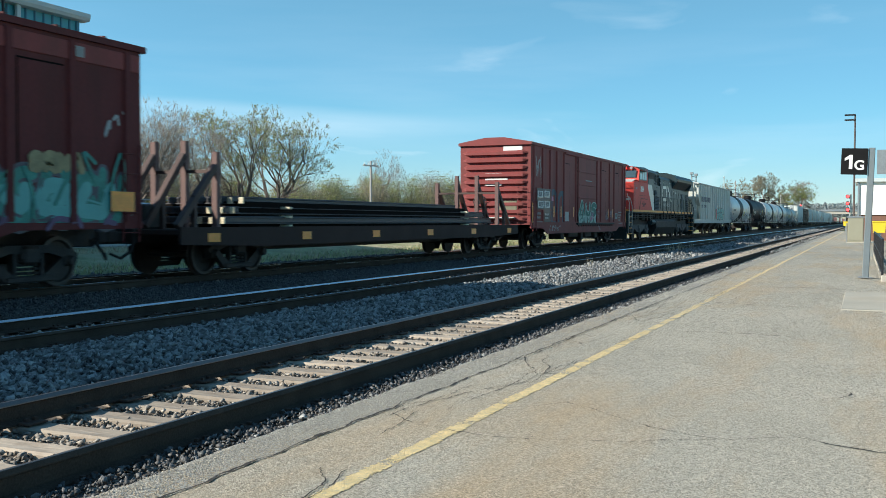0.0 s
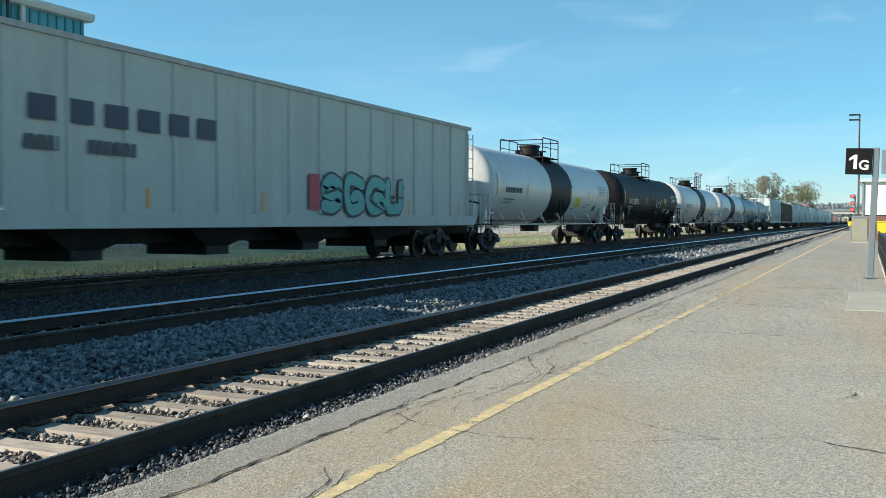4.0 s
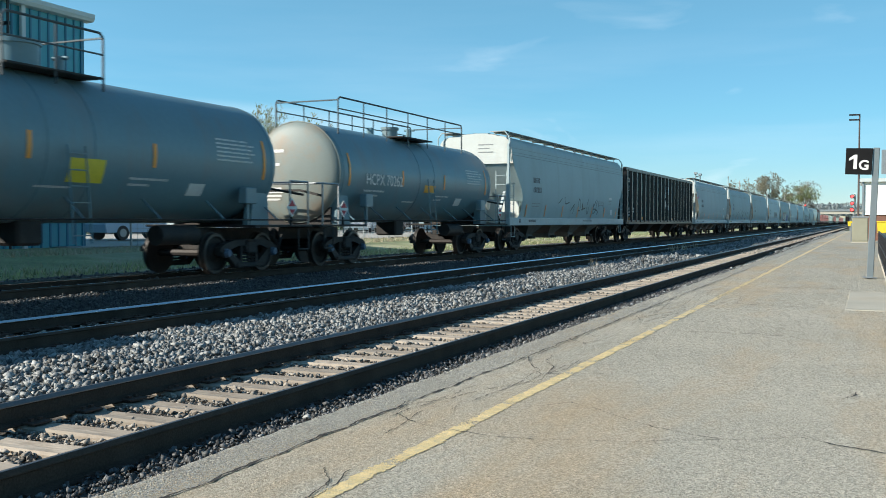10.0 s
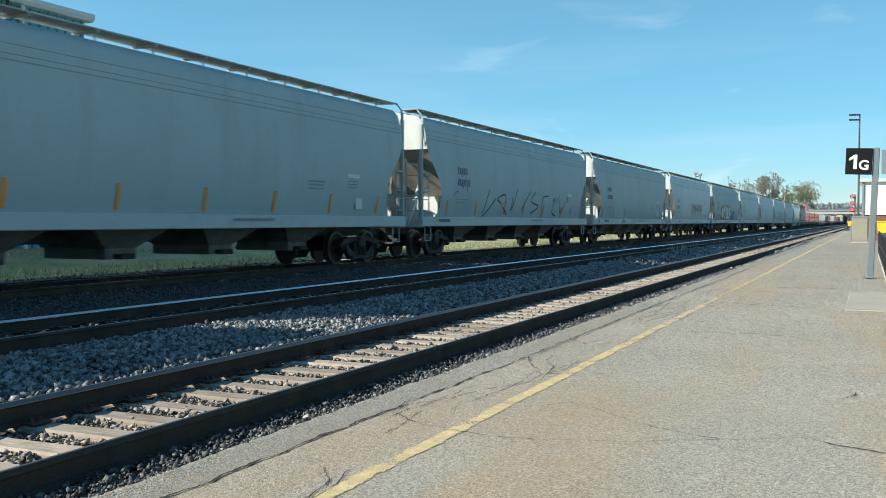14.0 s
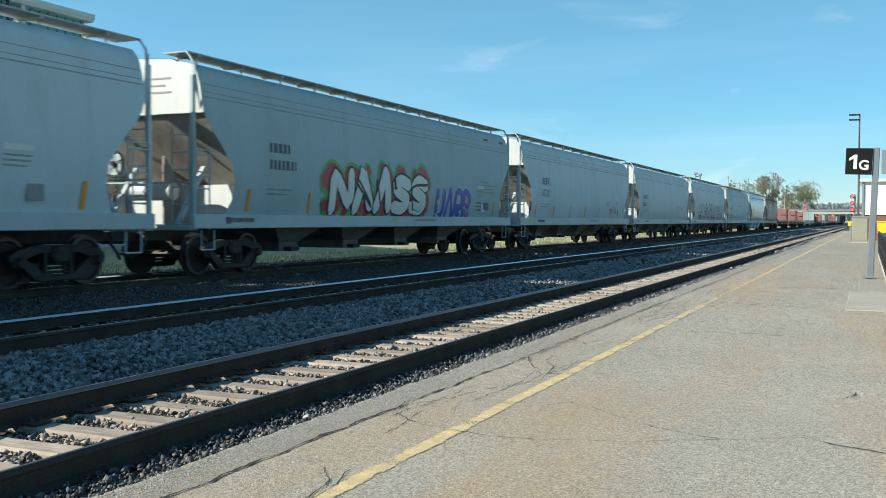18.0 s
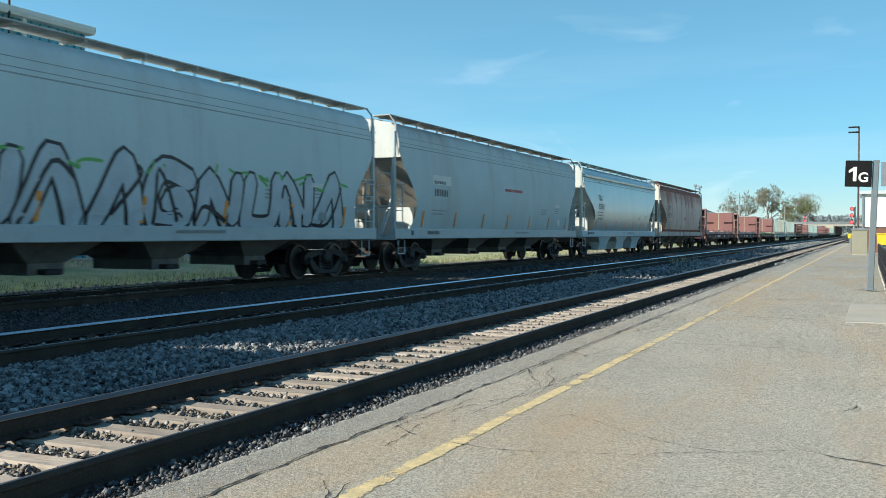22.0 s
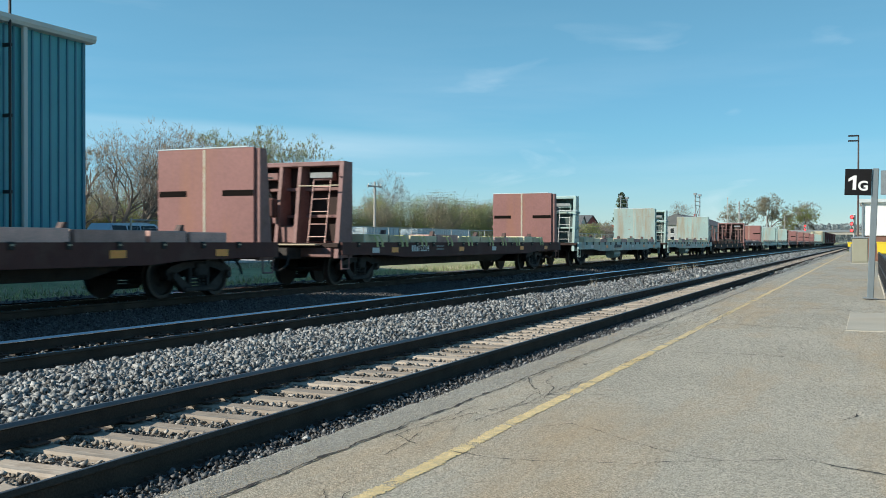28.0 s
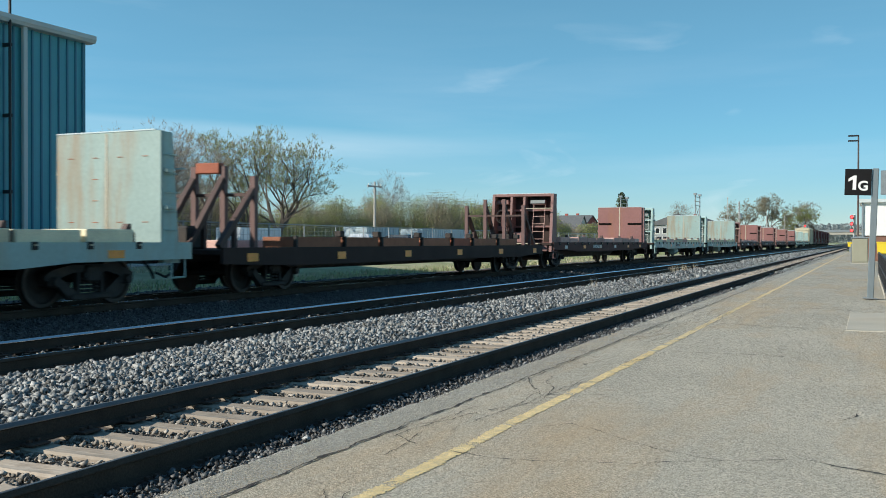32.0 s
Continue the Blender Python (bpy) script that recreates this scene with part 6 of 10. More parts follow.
def covered_hopper(name, L, paint, sill, label, roof=None, bays=4, walkway=WALKWAY, seams=0, deep=True, gear=None, ends=None, eave=False, outlet=None, slope=None, wide=1.0, strips=7):
    """A rounded centre-flow covered hopper; y runs from its front to its rear, wide deepens the openings at its ends."""
    car = tagged(new(name), label, "hopper car", "hopper cars of the train")
    # the side sheets end in an egg-shaped opening before the slope sheets
    mouth = ((1.18, 0.98), (1.35, 1.14), (1.6, 1.28), (1.9, 1.34), (2.15, 1.28), (2.4, 1.08), (2.65, 0.84), (2.9, 0.58), (3.1, 0.40), (3.3, 0.30), (3.6, 0.30), (3.9, 0.30), (4.08, 0.30), (4.26, 0.30))
    near = [(SIDE(z), z, 0.3 + (e - 0.3) * wide) for z, e in mouth]
    shell = near + [(0.75, 4.38, 0.30), (0.0, 4.43, 0.30), (-0.75, 4.38, 0.30)] + [(-x, z, e) for x, z, e in reversed(near)]
    part("body", MB().loft([[(x, e, z) for x, z, e in shell], [(x, L - e, z) for x, z, e in shell]], closed=False, caps=False), paint, car, smooth=True)
    # Unseen dark plate added across the open bottom to block light.
    part("floor", MB().bbox(-1.38, 2.2, 1.12, 1.38, L - 2.2, 1.18, 0.01), UNDER, car)
    if roof:
        rr = []
        for y in (0.32, L - 0.32):
            pr = [(SIDE(z) + 0.006, y, z) for z in (3.92, 4.08, 4.2, 4.265)] + [(0.75, y, 4.387), (0, y, 4.437), (-0.75, y, 4.387)]
            rr.append(pr + [(-SIDE(z) - 0.006, y, z) for z in (4.265, 4.2, 4.08, 3.92)])
        part("roof", MB().loft(rr, closed=False, caps=False), roof, car, "rust-stained curved roof")
    # thin weld seams along and across the side, grey for the laps' painted shadow
    seam = MB()
    for z, h in ((3.60, 0.013), (3.70, 0.007), (3.86, 0.007)):
        seam.box(SIDE(z) - 0.012, 0.32, z - h, SIDE(z) + 0.004, L - 0.32, z + h)
    part("seam", seam, RUST_SEAM if roof else SEAM_SHADOW, car, "thin painted lines along the lap seams")
    if eave:
        part("roof_eave", MB().prism([(1.44, 3.78), (1.56, 3.80), (1.57, 3.88), (1.47, 3.98), (1.3, 4.16)], 1, 0.2, L - 0.2), paint, car, "projecting rounded roof edge")
    for e, y in ((1, 0.30), (-1, L - 0.30)):
        zs = [3.28 + (4.26 - 3.28) * i / 6 for i in range(7)]
        ring = [(SIDE(z) - 0.004, z) for z in zs] + [(0.74, 4.37), (0, 4.42), (-0.74, 4.37)] + [(0.004 - SIDE(z), z) for z in reversed(zs)]
        part("end_sheet", MB().prism(ring, 1, min(y, y - e * 0.02), max(y, y - e * 0.02)), ends or END_PALE, car, "pale upper end sheet")
        sl = [[(k * (SIDE(z) - 0.008), y + e * (0.93 if wide == 1.0 else 1.35) * (3.3 - z), z) for k in (-1, 1)] for z in (3.3, 2.9, 2.5, 2.1, 1.7, 1.18)]
        part("slope_sheet", MB().loft(sl, closed=False, caps=False), slope or paint, car, "dusty sloping end sheet")
        part("corner_gusset", MB().prism([(y, 3.28), (y - e * 0.2, 4.2), (y - e * 0.2, 3.9)], 0, SIDE(3.6) - 0.06, SIDE(3.6) - 0.02), gear or paint, car)
    part("air_reservoir", MB().rod((-0.75, 0.85, 1.75), (0.35, 0.85, 1.75), 0.19, 12), ends or END_PALE, car, "pale brake air reservoir", True)
    for i in range(seams):
        y = 1.9 + (L - 3.8) * i / max(1, seams - 1)
        q = MB()
        n = 9
        for k in range(n):
            za, zb = 1.2 + 2.5 * k / n, 1.2 + 2.5 * (k + 1) / n
            q.add([(SIDE(za) + 0.007, y - 0.012, za), (SIDE(za) + 0.007, y + 0.012, za), (SIDE(zb) + 0.007, y + 0.012, zb), (SIDE(zb) + 0.007, y - 0.012, zb)], [(0, 1, 2, 3)])
        part("seam", q, RUST_BAND if ends else paint, car)
    for s in (-1, 1):
        part("side_sill", MB().bbox(s * 1.46 - 0.06, 0.0, 0.98, s * 1.46 + 0.06, L, 1.27, 0.015), sill, car, "pale steel side sill")
        board = MB()
        board.box(s * 1.0 - 0.3, 0.1, 4.45, s * 1.0 + 0.3, L - 0.1, 4.475)
        y = 0.5
        while y < L - 0.3:
            board.bar((s * 0.72, y, 4.42), (s * 1.3, y, 4.42), 0.05, 0.05)
            board.rod((s * 1.22, y, 4.2), (s * 1.22, y, 4.45), 0.022, 4)
            y += 1.55
        part("running_board", board, walkway, car, "rusty roof walkway grating")
        for y in (0.12, L - 0.12):
            part("roof_rail", MB().path([(s * 1.26, y, 4.47), (s * 1.42, y, 4.27), (s * 1.44, y, 3.9)], 0.025, 5), paint, car)
    part("hatch", MB().bbox(-0.32, 0.9, 4.40, 0.32, L - 0.9, 4.49, 0.03), paint, car, "long trough hatch cover")
    part("centre_sill", MB().bbox(-0.3, 0.0, 0.72, 0.3, L, 1.02, 0.02), UNDER, car)
    for e, y in ((1, 0.0), (-1, L)):
        for s in (-1, 1):
            part("slope_brace", MB().bar((s * 0.9, y + e * 0.25, 1.05), (s * 0.9, y + e * 1.15, 2.25), 0.08, 0.1), sill, car)
        part("end_web", MB().prism([(y + e * 0.95, 1.05), (y + e * 2.2, 1.05), (y + e * 2.2, 1.2), (y + e * 0.95, 2.5)], 0, -0.03, 0.03), slope or paint, car, "centre web plate")
        part("end_frame", MB().bbox(-1.36, min(y + e * 1.5, y + e * 1.56), 1.05, 1.36, max(y + e * 1.5, y + e * 1.56), 1.9, 0.01), ends or END_PALE, car, "pale bolster web")
        part("hand_grab", MB().path([(1.46, y + e * 0.08, 2.55), (1.46, y + e * 0.75, 2.55)], 0.016, 5).path([(1.46, y + e * 0.08, 2.0), (1.46, y + e * 0.6, 2.0)], 0.016, 5), gear or paint, car)
    for i in range(bays):
        y = 3.1 + (L - 6.2) * (i + 0.5) / bays
        w = (L - 6.4) / bays * 0.46
        if outlet:
            w = (L - 6.4) / bays * 0.49
            part("outlet", MB().loft([[(-1.42, y - w, 1.2), (1.42, y - w, 1.2), (1.42, y + w, 1.2), (-1.42, y + w, 1.2)],
                                      [(-1.3, y - 0.85, 0.72), (1.3, y - 0.85, 0.72), (1.3, y + 0.85, 0.72), (-1.3, y + 0.85, 0.72)],
                                      [(-1.2, y - 0.78, 0.32), (1.2, y - 0.78, 0.32), (1.2, y + 0.78, 0.32), (-1.2, y + 0.78, 0.32)]]), outlet, car, "deep pale discharge outlet")
            continue
        part("outlet", MB().loft([[(-1.25, y - w, 1.2), (1.25, y - w, 1.2), (1.25, y + w, 1.2), (-1.25, y + w, 1.2)],
                                  [(-0.75, y - 0.42, 0.62), (0.75, y - 0.42, 0.62), (0.75, y + 0.42, 0.62), (-0.75, y + 0.42, 0.62)],
                                  [(-0.75, y - 0.42, 0.42), (0.75, y - 0.42, 0.42), (0.75, y + 0.42, 0.42), (-0.75, y + 0.42, 0.42)]]), outlet or OUTLET, car, "steel discharge outlet")
        part("gate", MB().bbox(-0.95, y - 0.2, 0.42, 0.95, y + 0.2, 0.52, 0.02), UNDER, car)
    end_gear(car, L, gear or paint, 4.0)
    for y in (1.95, L - 1.95):
        truck(car, y)
    for y, e in ((0, -1), (L, 1)):
        coupler(car, y, e)
    n = strips
    for i in range(n):
        y0 = 1.85 if wide == 1.0 else 2.5
        y = y0 + (L - 2 * y0) * i / (n - 1)
        part("reflector", MB().add([(SIDE(1.32) + 0.022, y - 0.055, 1.32), (SIDE(1.32) + 0.022, y + 0.055, 1.32), (SIDE(1.8) + 0.022, y + 0.055, 1.8), (SIDE(1.8) + 0.022, y - 0.055, 1.8)], [(0, 1, 2, 3)]), AMBER, car, "amber reflective strip")
    return car


def hopper_marks(car, L, seed, color=MARK_DARK, big=True):
    if big:
        rows_of_bars(car, SIDE, 2.6, 2.85, ((0.85, 0.21), (1.1, 0.21)), color, seed=seed, gap=0.16, label="dark stencilled reporting mark")
    rows_of_bars(car, SIDE, 2.5, 1.85, ((1.1, 0.035), (0.9, 0.035)), MARK_SOFT, seed=seed + 1)
    rows_of_bars(car, SIDE, L - 5.5, 2.1, ((0.8, 0.035), (0.7, 0.035), (0.75, 0.035)), MARK_SOFT, seed=seed + 2, gap=0.05)
    mark(car, L - 3.6, 2.22, L - 3.0, 2.32, SIDE(2.3) + 0.01, MARK_WHITE, "stencil_panel", "small white label")
    rows_of_bars(car, SIDE, L - 3.6, 2.16, ((0.6, 0.03), (0.55, 0.03), (0.5, 0.03)), MARK_SOFT, seed=seed + 3, gap=0.05)
    mark(car, L - 3.1, 1.45, L - 2.75, 1.72, SIDE(1.6) + 0.015, MARK_SOFT if seed % 2 else MARK_WHITE, "stencil_panel", "small stencil panel")
    rows_of_bars(car, lambda z: 1.525, 1.2 + (seed % 3), 1.2, ((0.9, 0.09),), color, seed=seed + 4)
    rows_of_bars(car, lambda z: 1.525, L * 0.55, 1.2, ((1.6, 0.07),), MARK_SOFT, seed=seed + 5)
    part("placard", MB().box(1.525, 1.05, 1.08, 1.535, 1.2, 1.22), (MARK_YELLOW if seed % 2 else MARK_DARK), car)
    for i in range(3):
        part("lettering", MB().box(0.15, 0.27, 3.98 - 0.14 * i, 0.75 - 0.15 * (i % 2), 0.279, 4.015 - 0.14 * i), MARK_SOFT, car, "unreadable stencilled lettering")


def tank_car(L, paint, label, R=1.48, band=None, zc=2.45, head_paint=None, end=1.02, dome=0.42, man=True, long_rail=False, group="tank cars of the train"):
    """A tank car; y runs from its front to its rear."""
    car = tagged(new("tank_car"), label, "tank car", group)
    n = 40

    def ring(y, r):
        return [(r * math.sin(2 * math.pi * i / n), y, zc - r * math.cos(2 * math.pi * i / n)) for i in range(n)]
    prof = []
    for k in range(7):
        a = math.pi / 2 * k / 6
        prof.append((end + dome * (1 - math.sin(a)), R * max(0.02, math.cos(a)) if k < 6 else 0.02))
    head = list(reversed(prof))
    rings = [ring(y, r) for y, r in head] + [ring(y, R) for y in np.linspace(end + 0.5, L - end - 0.5, 4)] + [ring(L - y, r) for y, r in prof]
    part("tank", MB().loft(rings), paint, car, smooth=True)
    if head_paint:
        part("tank_head", MB().loft([ring(y - 0.005, r) for y, r in head], caps=False), head_paint, car, "rust-tinted tank head", True)
        part("head_rim", MB().loft([ring(end + dome - 0.03, R + 0.002), ring(end + dome - 0.02, R + 0.022), ring(end + dome + 0.03, R + 0.022), ring(end + dome + 0.04, R + 0.002)], caps=False), head_paint, car)
    for y in (end + 0.47, L - end - 0.47):
        part("weld_band", MB().loft([ring(y - 0.02, R + 0.004), ring(y - 0.01, R + 0.012), ring(y + 0.01, R + 0.012), ring(y + 0.02, R + 0.004)], caps=False), paint, car)
    mid = L / 2
    if band:
        b0, b1 = band
        part("band", MB().loft([ring(b0, R + 0.001), ring(b0, R + 0.008), ring(b1, R + 0.008), ring(b1, R + 0.001)], caps=False), BLACK_TANK, car, "black painted band", True)
        mid = (b0 + b1) / 2
        part("seam", MB().loft([ring(mid - 0.03, R + 0.012), ring(mid + 0.03, R + 0.012)], caps=False), BLACK_TANK, car)
    else:
        for y in (mid - 0.55, mid + 0.55):
            part("seam", MB().loft([ring(y - 0.03, R + 0.002), ring(y - 0.02, R + 0.012), ring(y + 0.02, R + 0.012), ring(y + 0.03, R + 0.002)], caps=False), paint, car)
    top = zc + R
    dark = BLACK_TANK if (band or paint is BLACK_TANK) else paint
    mr = 0.24 if long_rail else 0.42
    pipe = dark if dark is BLACK_TANK else PIPE
    part("manway", MB().rod((0, mid, top - 0.1), (0, mid, top + mr), mr, 16).rod((0, mid, top + mr), (0, mid, top + mr + 0.08), mr + 0.04, 16), dark, car, "round manway dome", True)
    part("platform", MB().bbox(-0.98, mid - 1.1, top - 0.09, 0.98, mid + 1.1, top - 0.05, 0.01), UNDER, car, "dark top platform")
    part("valve", MB().rod((0.3, mid + 0.75, top), (0.3, mid + 0.75, top + 0.32), 0.09, 8).rod((0.15, mid + 0.75, top + 0.28), (0.5, mid + 0.75, top + 0.28), 0.04, 6), dark, car)
    part("valve", MB().rod((-0.3, mid - 0.75, top), (-0.3, mid - 0.75, top + 0.26), 0.12, 8), dark, car)
    reach = 5.0 if long_rail else 1.15
    for s in (-1, 1):
        y0, y1 = mid - reach, mid + (3.6 if long_rail else 1.15)
        up = 0.66 if long_rail else 0.74
        part("top_rail", MB().path([(s * 0.95, y0, top - 0.3), (s * 0.95, y0, top + up - 0.08), (s * 0.95, y0 + 0.08, top + up), (s * 0.95, y1 - 0.08, top + up), (s * 0.95, y1, top + up - 0.08), (s * 0.95, y1, top - 0.3)], 0.024, 6), pipe, car, "thin pipe guard rail")
        part("top_rail", MB().path([(s * 0.95, y0, top + 0.36), (s * 0.95, y1, top + 0.36)], 0.018, 5), pipe, car)
        n_post = int((y1 - y0) / 1.7)
        for i in range(1, n_post + 1):
            yp = y0 + (y1 - y0) * i / (n_post + 1)
            part("rail_post", MB().rod((s * 0.95, yp, top - 0.3), (s * 0.95, yp, top + up), 0.018, 5), pipe, car)
        if s > 0:
            for yp in (y0, y1):
                part("cross_rail", MB().path([(-0.95, yp, top + up - 0.08), (0.95, yp, top + up - 0.08)], 0.02, 5), pipe, car)
        part("side_rail", MB().path([(s * 1.55, 0.35, 1.16), (s * 1.55, L - 0.35, 1.16)], 0.018, 6), UNDER, car, "long pipe handrail")
        for y in np.linspace(1.6, L - 1.6, 7):
            part("rail_bracket", MB().bar((s * 1.55, float(y), 1.16), (s * 1.0, float(y) + 0.12, 1.55), 0.025, 0.03), paint, car)
        ladder(car, (s * 1.53, mid, 0.75), (s * 1.40, mid, 2.4), 6, 0.42, 1, dark, "side_ladder")
        part("saddle", MB().prism([(1.35, 1.0), (1.42, 1.9), (1.9, 2.0), (2.1, 1.0)], 0, s * 1.05 - 0.1, s * 1.05 + 0.1), paint, car)
        part("saddle", MB().prism([(L - 1.35, 1.0), (L - 1.42, 1.9), (L - 1.9, 2.0), (L - 2.1, 1.0)], 0, s * 1.05 - 0.1, s * 1.05 + 0.1), paint, car)
    for y, e in ((0, -1), (L, 1)):
        yy = y - e * 0.12
        part("end_sill", MB().bbox(-1.5, min(y, y - e * 2.4), 1.0, 1.5, max(y, y - e * 2.4), 1.05, 0.015), UNDER, car, "thin end platform")
        if paint is WHITE_TANK and e < 0:
            h = [(y - e * a, z) for a, z in ((0.72, 1.05), (0.72, 2.55), (1.45, 2.6), (1.62, 2.2), (1.05, 1.05))]
            part("bolster_housing", MB().prism(h, 0, -0.95, 0.95), paint, car, "boxy tank cradle housing")
        else:
            part("cradle", MB().prism([(-1.0, 1.05), (1.0, 1.05), (1.0, 1.5), (0.5, 1.25), (-0.5, 1.25), (-1.0, 1.5)], 1, min(y - e * 1.3, y - e * 1.9), max(y - e * 1.3, y - e * 1.9)), UNDER, car)
            part("valve_box", MB().bbox(1.3, min(y - e * 2.35, y - e * 2.75), 1.5, 1.5, max(y - e * 2.35, y - e * 2.75), 1.85, 0.02).bar((1.38, y - e * 2.55, 1.05), (1.38, y - e * 2.55, 1.5), 0.07, 0.07), paint if paint is not BLACK_TANK else UNDER, car, "small box on a post")
        part("end_rail", MB().path([(-1.45, yy, 1.05), (-1.45, yy, 2.05), (1.45, yy, 2.05), (1.45, yy, 1.05)], 0.026, 6).path([(1.45, yy, 2.05), (1.45, yy - e * 0.8, 2.05), (1.45, yy - e * 0.8, 1.05)], 0.026, 6), GALV if paint is not BLACK_TANK else UNDER, car)
        part("walk_strap", MB().path([(-1.4, yy - e * 0.1, 1.75), (-0.6, yy - e * 0.35, 1.9), (0.6, yy - e * 0.35, 1.9), (1.4, yy - e * 0.1, 1.75)], 0.03, 5), UNDER, car)
        for s in (-1, 1):
            part("stirrup", MB().path([(s * 1.48, y - e * 0.15, 0.98), (s * 1.48, y - e * 0.15, 0.48), (s * 1.48, y - e * 0.6, 0.48), (s * 1.48, y - e * 0.6, 0.98)], 0.022, 5), UNDER, car)
        coupler(car, y, e)
        truck(car, y - e * 2.0, CAP)
    part("stub_sill", MB().bbox(-0.28, 0, 0.68, 0.28, 3.0, 0.98, 0.02), UNDER, car)
    part("stub_sill", MB().bbox(-0.28, L - 3.0, 0.68, 0.28, L, 0.98, 0.02), UNDER, car)
    part("outlet_box", MB().bbox(-0.35, mid - 0.3, 0.7, 0.35, mid + 0.3, zc - R + 0.1, 0.05), UNDER, car)
    part("air_tank", MB().rod((0.8, L * 0.68, 0.85), (0.8, L * 0.68 + 1.2, 0.85), 0.2, 12), UNDER, car, smooth=True)
    x = lambda z: math.sqrt(max(0.01, (R + 0.008) ** 2 - (z - zc) ** 2))
    return car, x


def tank_strip(car, x, y, z0, z1, w, material, name="reflector", label="amber reflective strip"):
    mb = MB()
    n = 6
    for k in range(n):
        a, b = z0 + (z1 - z0) * k / n, z0 + (z1 - z0) * (k + 1) / n
        mb.add([(x(a) + 0.006, y, a), (x(a) + 0.006, y + w, a), (x(b) + 0.006, y + w, b), (x(b) + 0.006, y, b)], [(0, 1, 2, 3)])
    return part(name, mb, material, car, label)


def head_text(car, end, R, zc, dome, x0, z, rows, material):
    """Small lettering as bars that lie on a tank's domed front head."""
    for n, (l, h) in enumerate(rows):
        q = []
        for i in range(7):
            xx = x0 + l * i / 6
            f = lambda zz: end + dome * (1 - math.sqrt(max(0.0, 1 - (xx * xx + (zz - zc) ** 2) / R ** 2))) - 0.012
            q.append([(xx, f(z), z), (xx, f(z + h), z + h)])
        part("lettering", MB().loft(q, closed=False, caps=False), material, car, "unreadable stencilled lettering")
        z -= h * 1.9


def tank_marks(car, x, L, color, seed, yellow=True, number=""):
    for y in (1.75, L - 1.85):
        tank_strip(car, x, y, 2.05, 2.9, 0.1, AMBER)
    for i in range(5):
        if L - 5.5 - 3.07 * i > 2.5:
            tank_strip(car, x, L - 5.55 - 3.07 * i, 2.13, 2.58, 0.1, AMBER)
    if number:
        stencil(car, number, x(2.3) + 0.014, 2.7, 2.12, 0.42, color, "stencilled reporting mark and number", 0.004)
    else:
        rows_of_bars(car, x, 2.7, 2.4, ((1.9, 0.2),), color, seed=seed, label="stencilled reporting mark")
    rows_of_bars(car, x, 2.7, 1.98, ((1.2, 0.05), (0.9, 0.05)), color, seed=seed + 1)
    rows_of_bars(car, x, L - 3.55, 2.84, ((1.15, 0.035), (1.4, 0.035), (1.3, 0.035), (1.4, 0.035), (1.2, 0.035), (1.3, 0.035)), MARK_SOFT if color is not MARK_WHITE else MARK_WHITE, seed=seed + 2, gap=0.05)
    rows_of_bars(car, x, L - 6.1, 1.93, ((1.1, 0.04), (0.6, 0.04)), color, seed=seed + 3)
    rows_of_bars(car, x, L - 8.3, 1.72, ((0.8, 0.035),), color, seed=seed + 6)
    if yellow:
        tank_strip(car, x, L - 7.65, 1.79, 2.2, 0.85, MARK_YELLOW, "warning_panel", "bright yellow warning panel")
    tank_strip(car, x, L - 4.32, 1.64, 1.88, 0.5, MARK_DARK if color is MARK_DARK else MARK_WHITE, "stencil_panel", "small stencil panel")
    if color is MARK_DARK:
        part("side_rail", MB().bbox(1.44, 1.3, 1.0, 1.5, L - 1.3, 1.05, 0.01), WHITE_TANK, car, "white side rail")
        for i in range(7):
            y = 2.6 + (L - 5.2) * i / 6
            part("rail_brace", MB().bar((1.46, y + 0.18, 1.03), (1.3, y - 0.18, 1.5), 0.05, 0.04), WHITE_TANK, car)
    for s, y in ((1.56, 1.0), (1.56, L - 1.0)):
        pl = part("placard", MB().prism([(y, 1.22), (y + 0.22, 1.44), (y, 1.66), (y - 0.22, 1.44)], 0, s - 0.012, s), MARK_WHITE, car, "white and red diamond placard")
        part("placard_field", MB().prism([(y - 0.15, 1.47), (y + 0.15, 1.47), (y, 1.62)], 0, s, s + 0.004), MARK_RED, pl)
        part("placard_field", MB().prism([(y - 0.13, 1.40), (y + 0.13, 1.40), (y, 1.27)], 0, s, s + 0.004), MARK_RED, pl)
        part("placard_post", MB().bar((s - 0.03, y, 1.05), (s - 0.03, y, 1.4), 0.05, 0.03), UNDER, car)


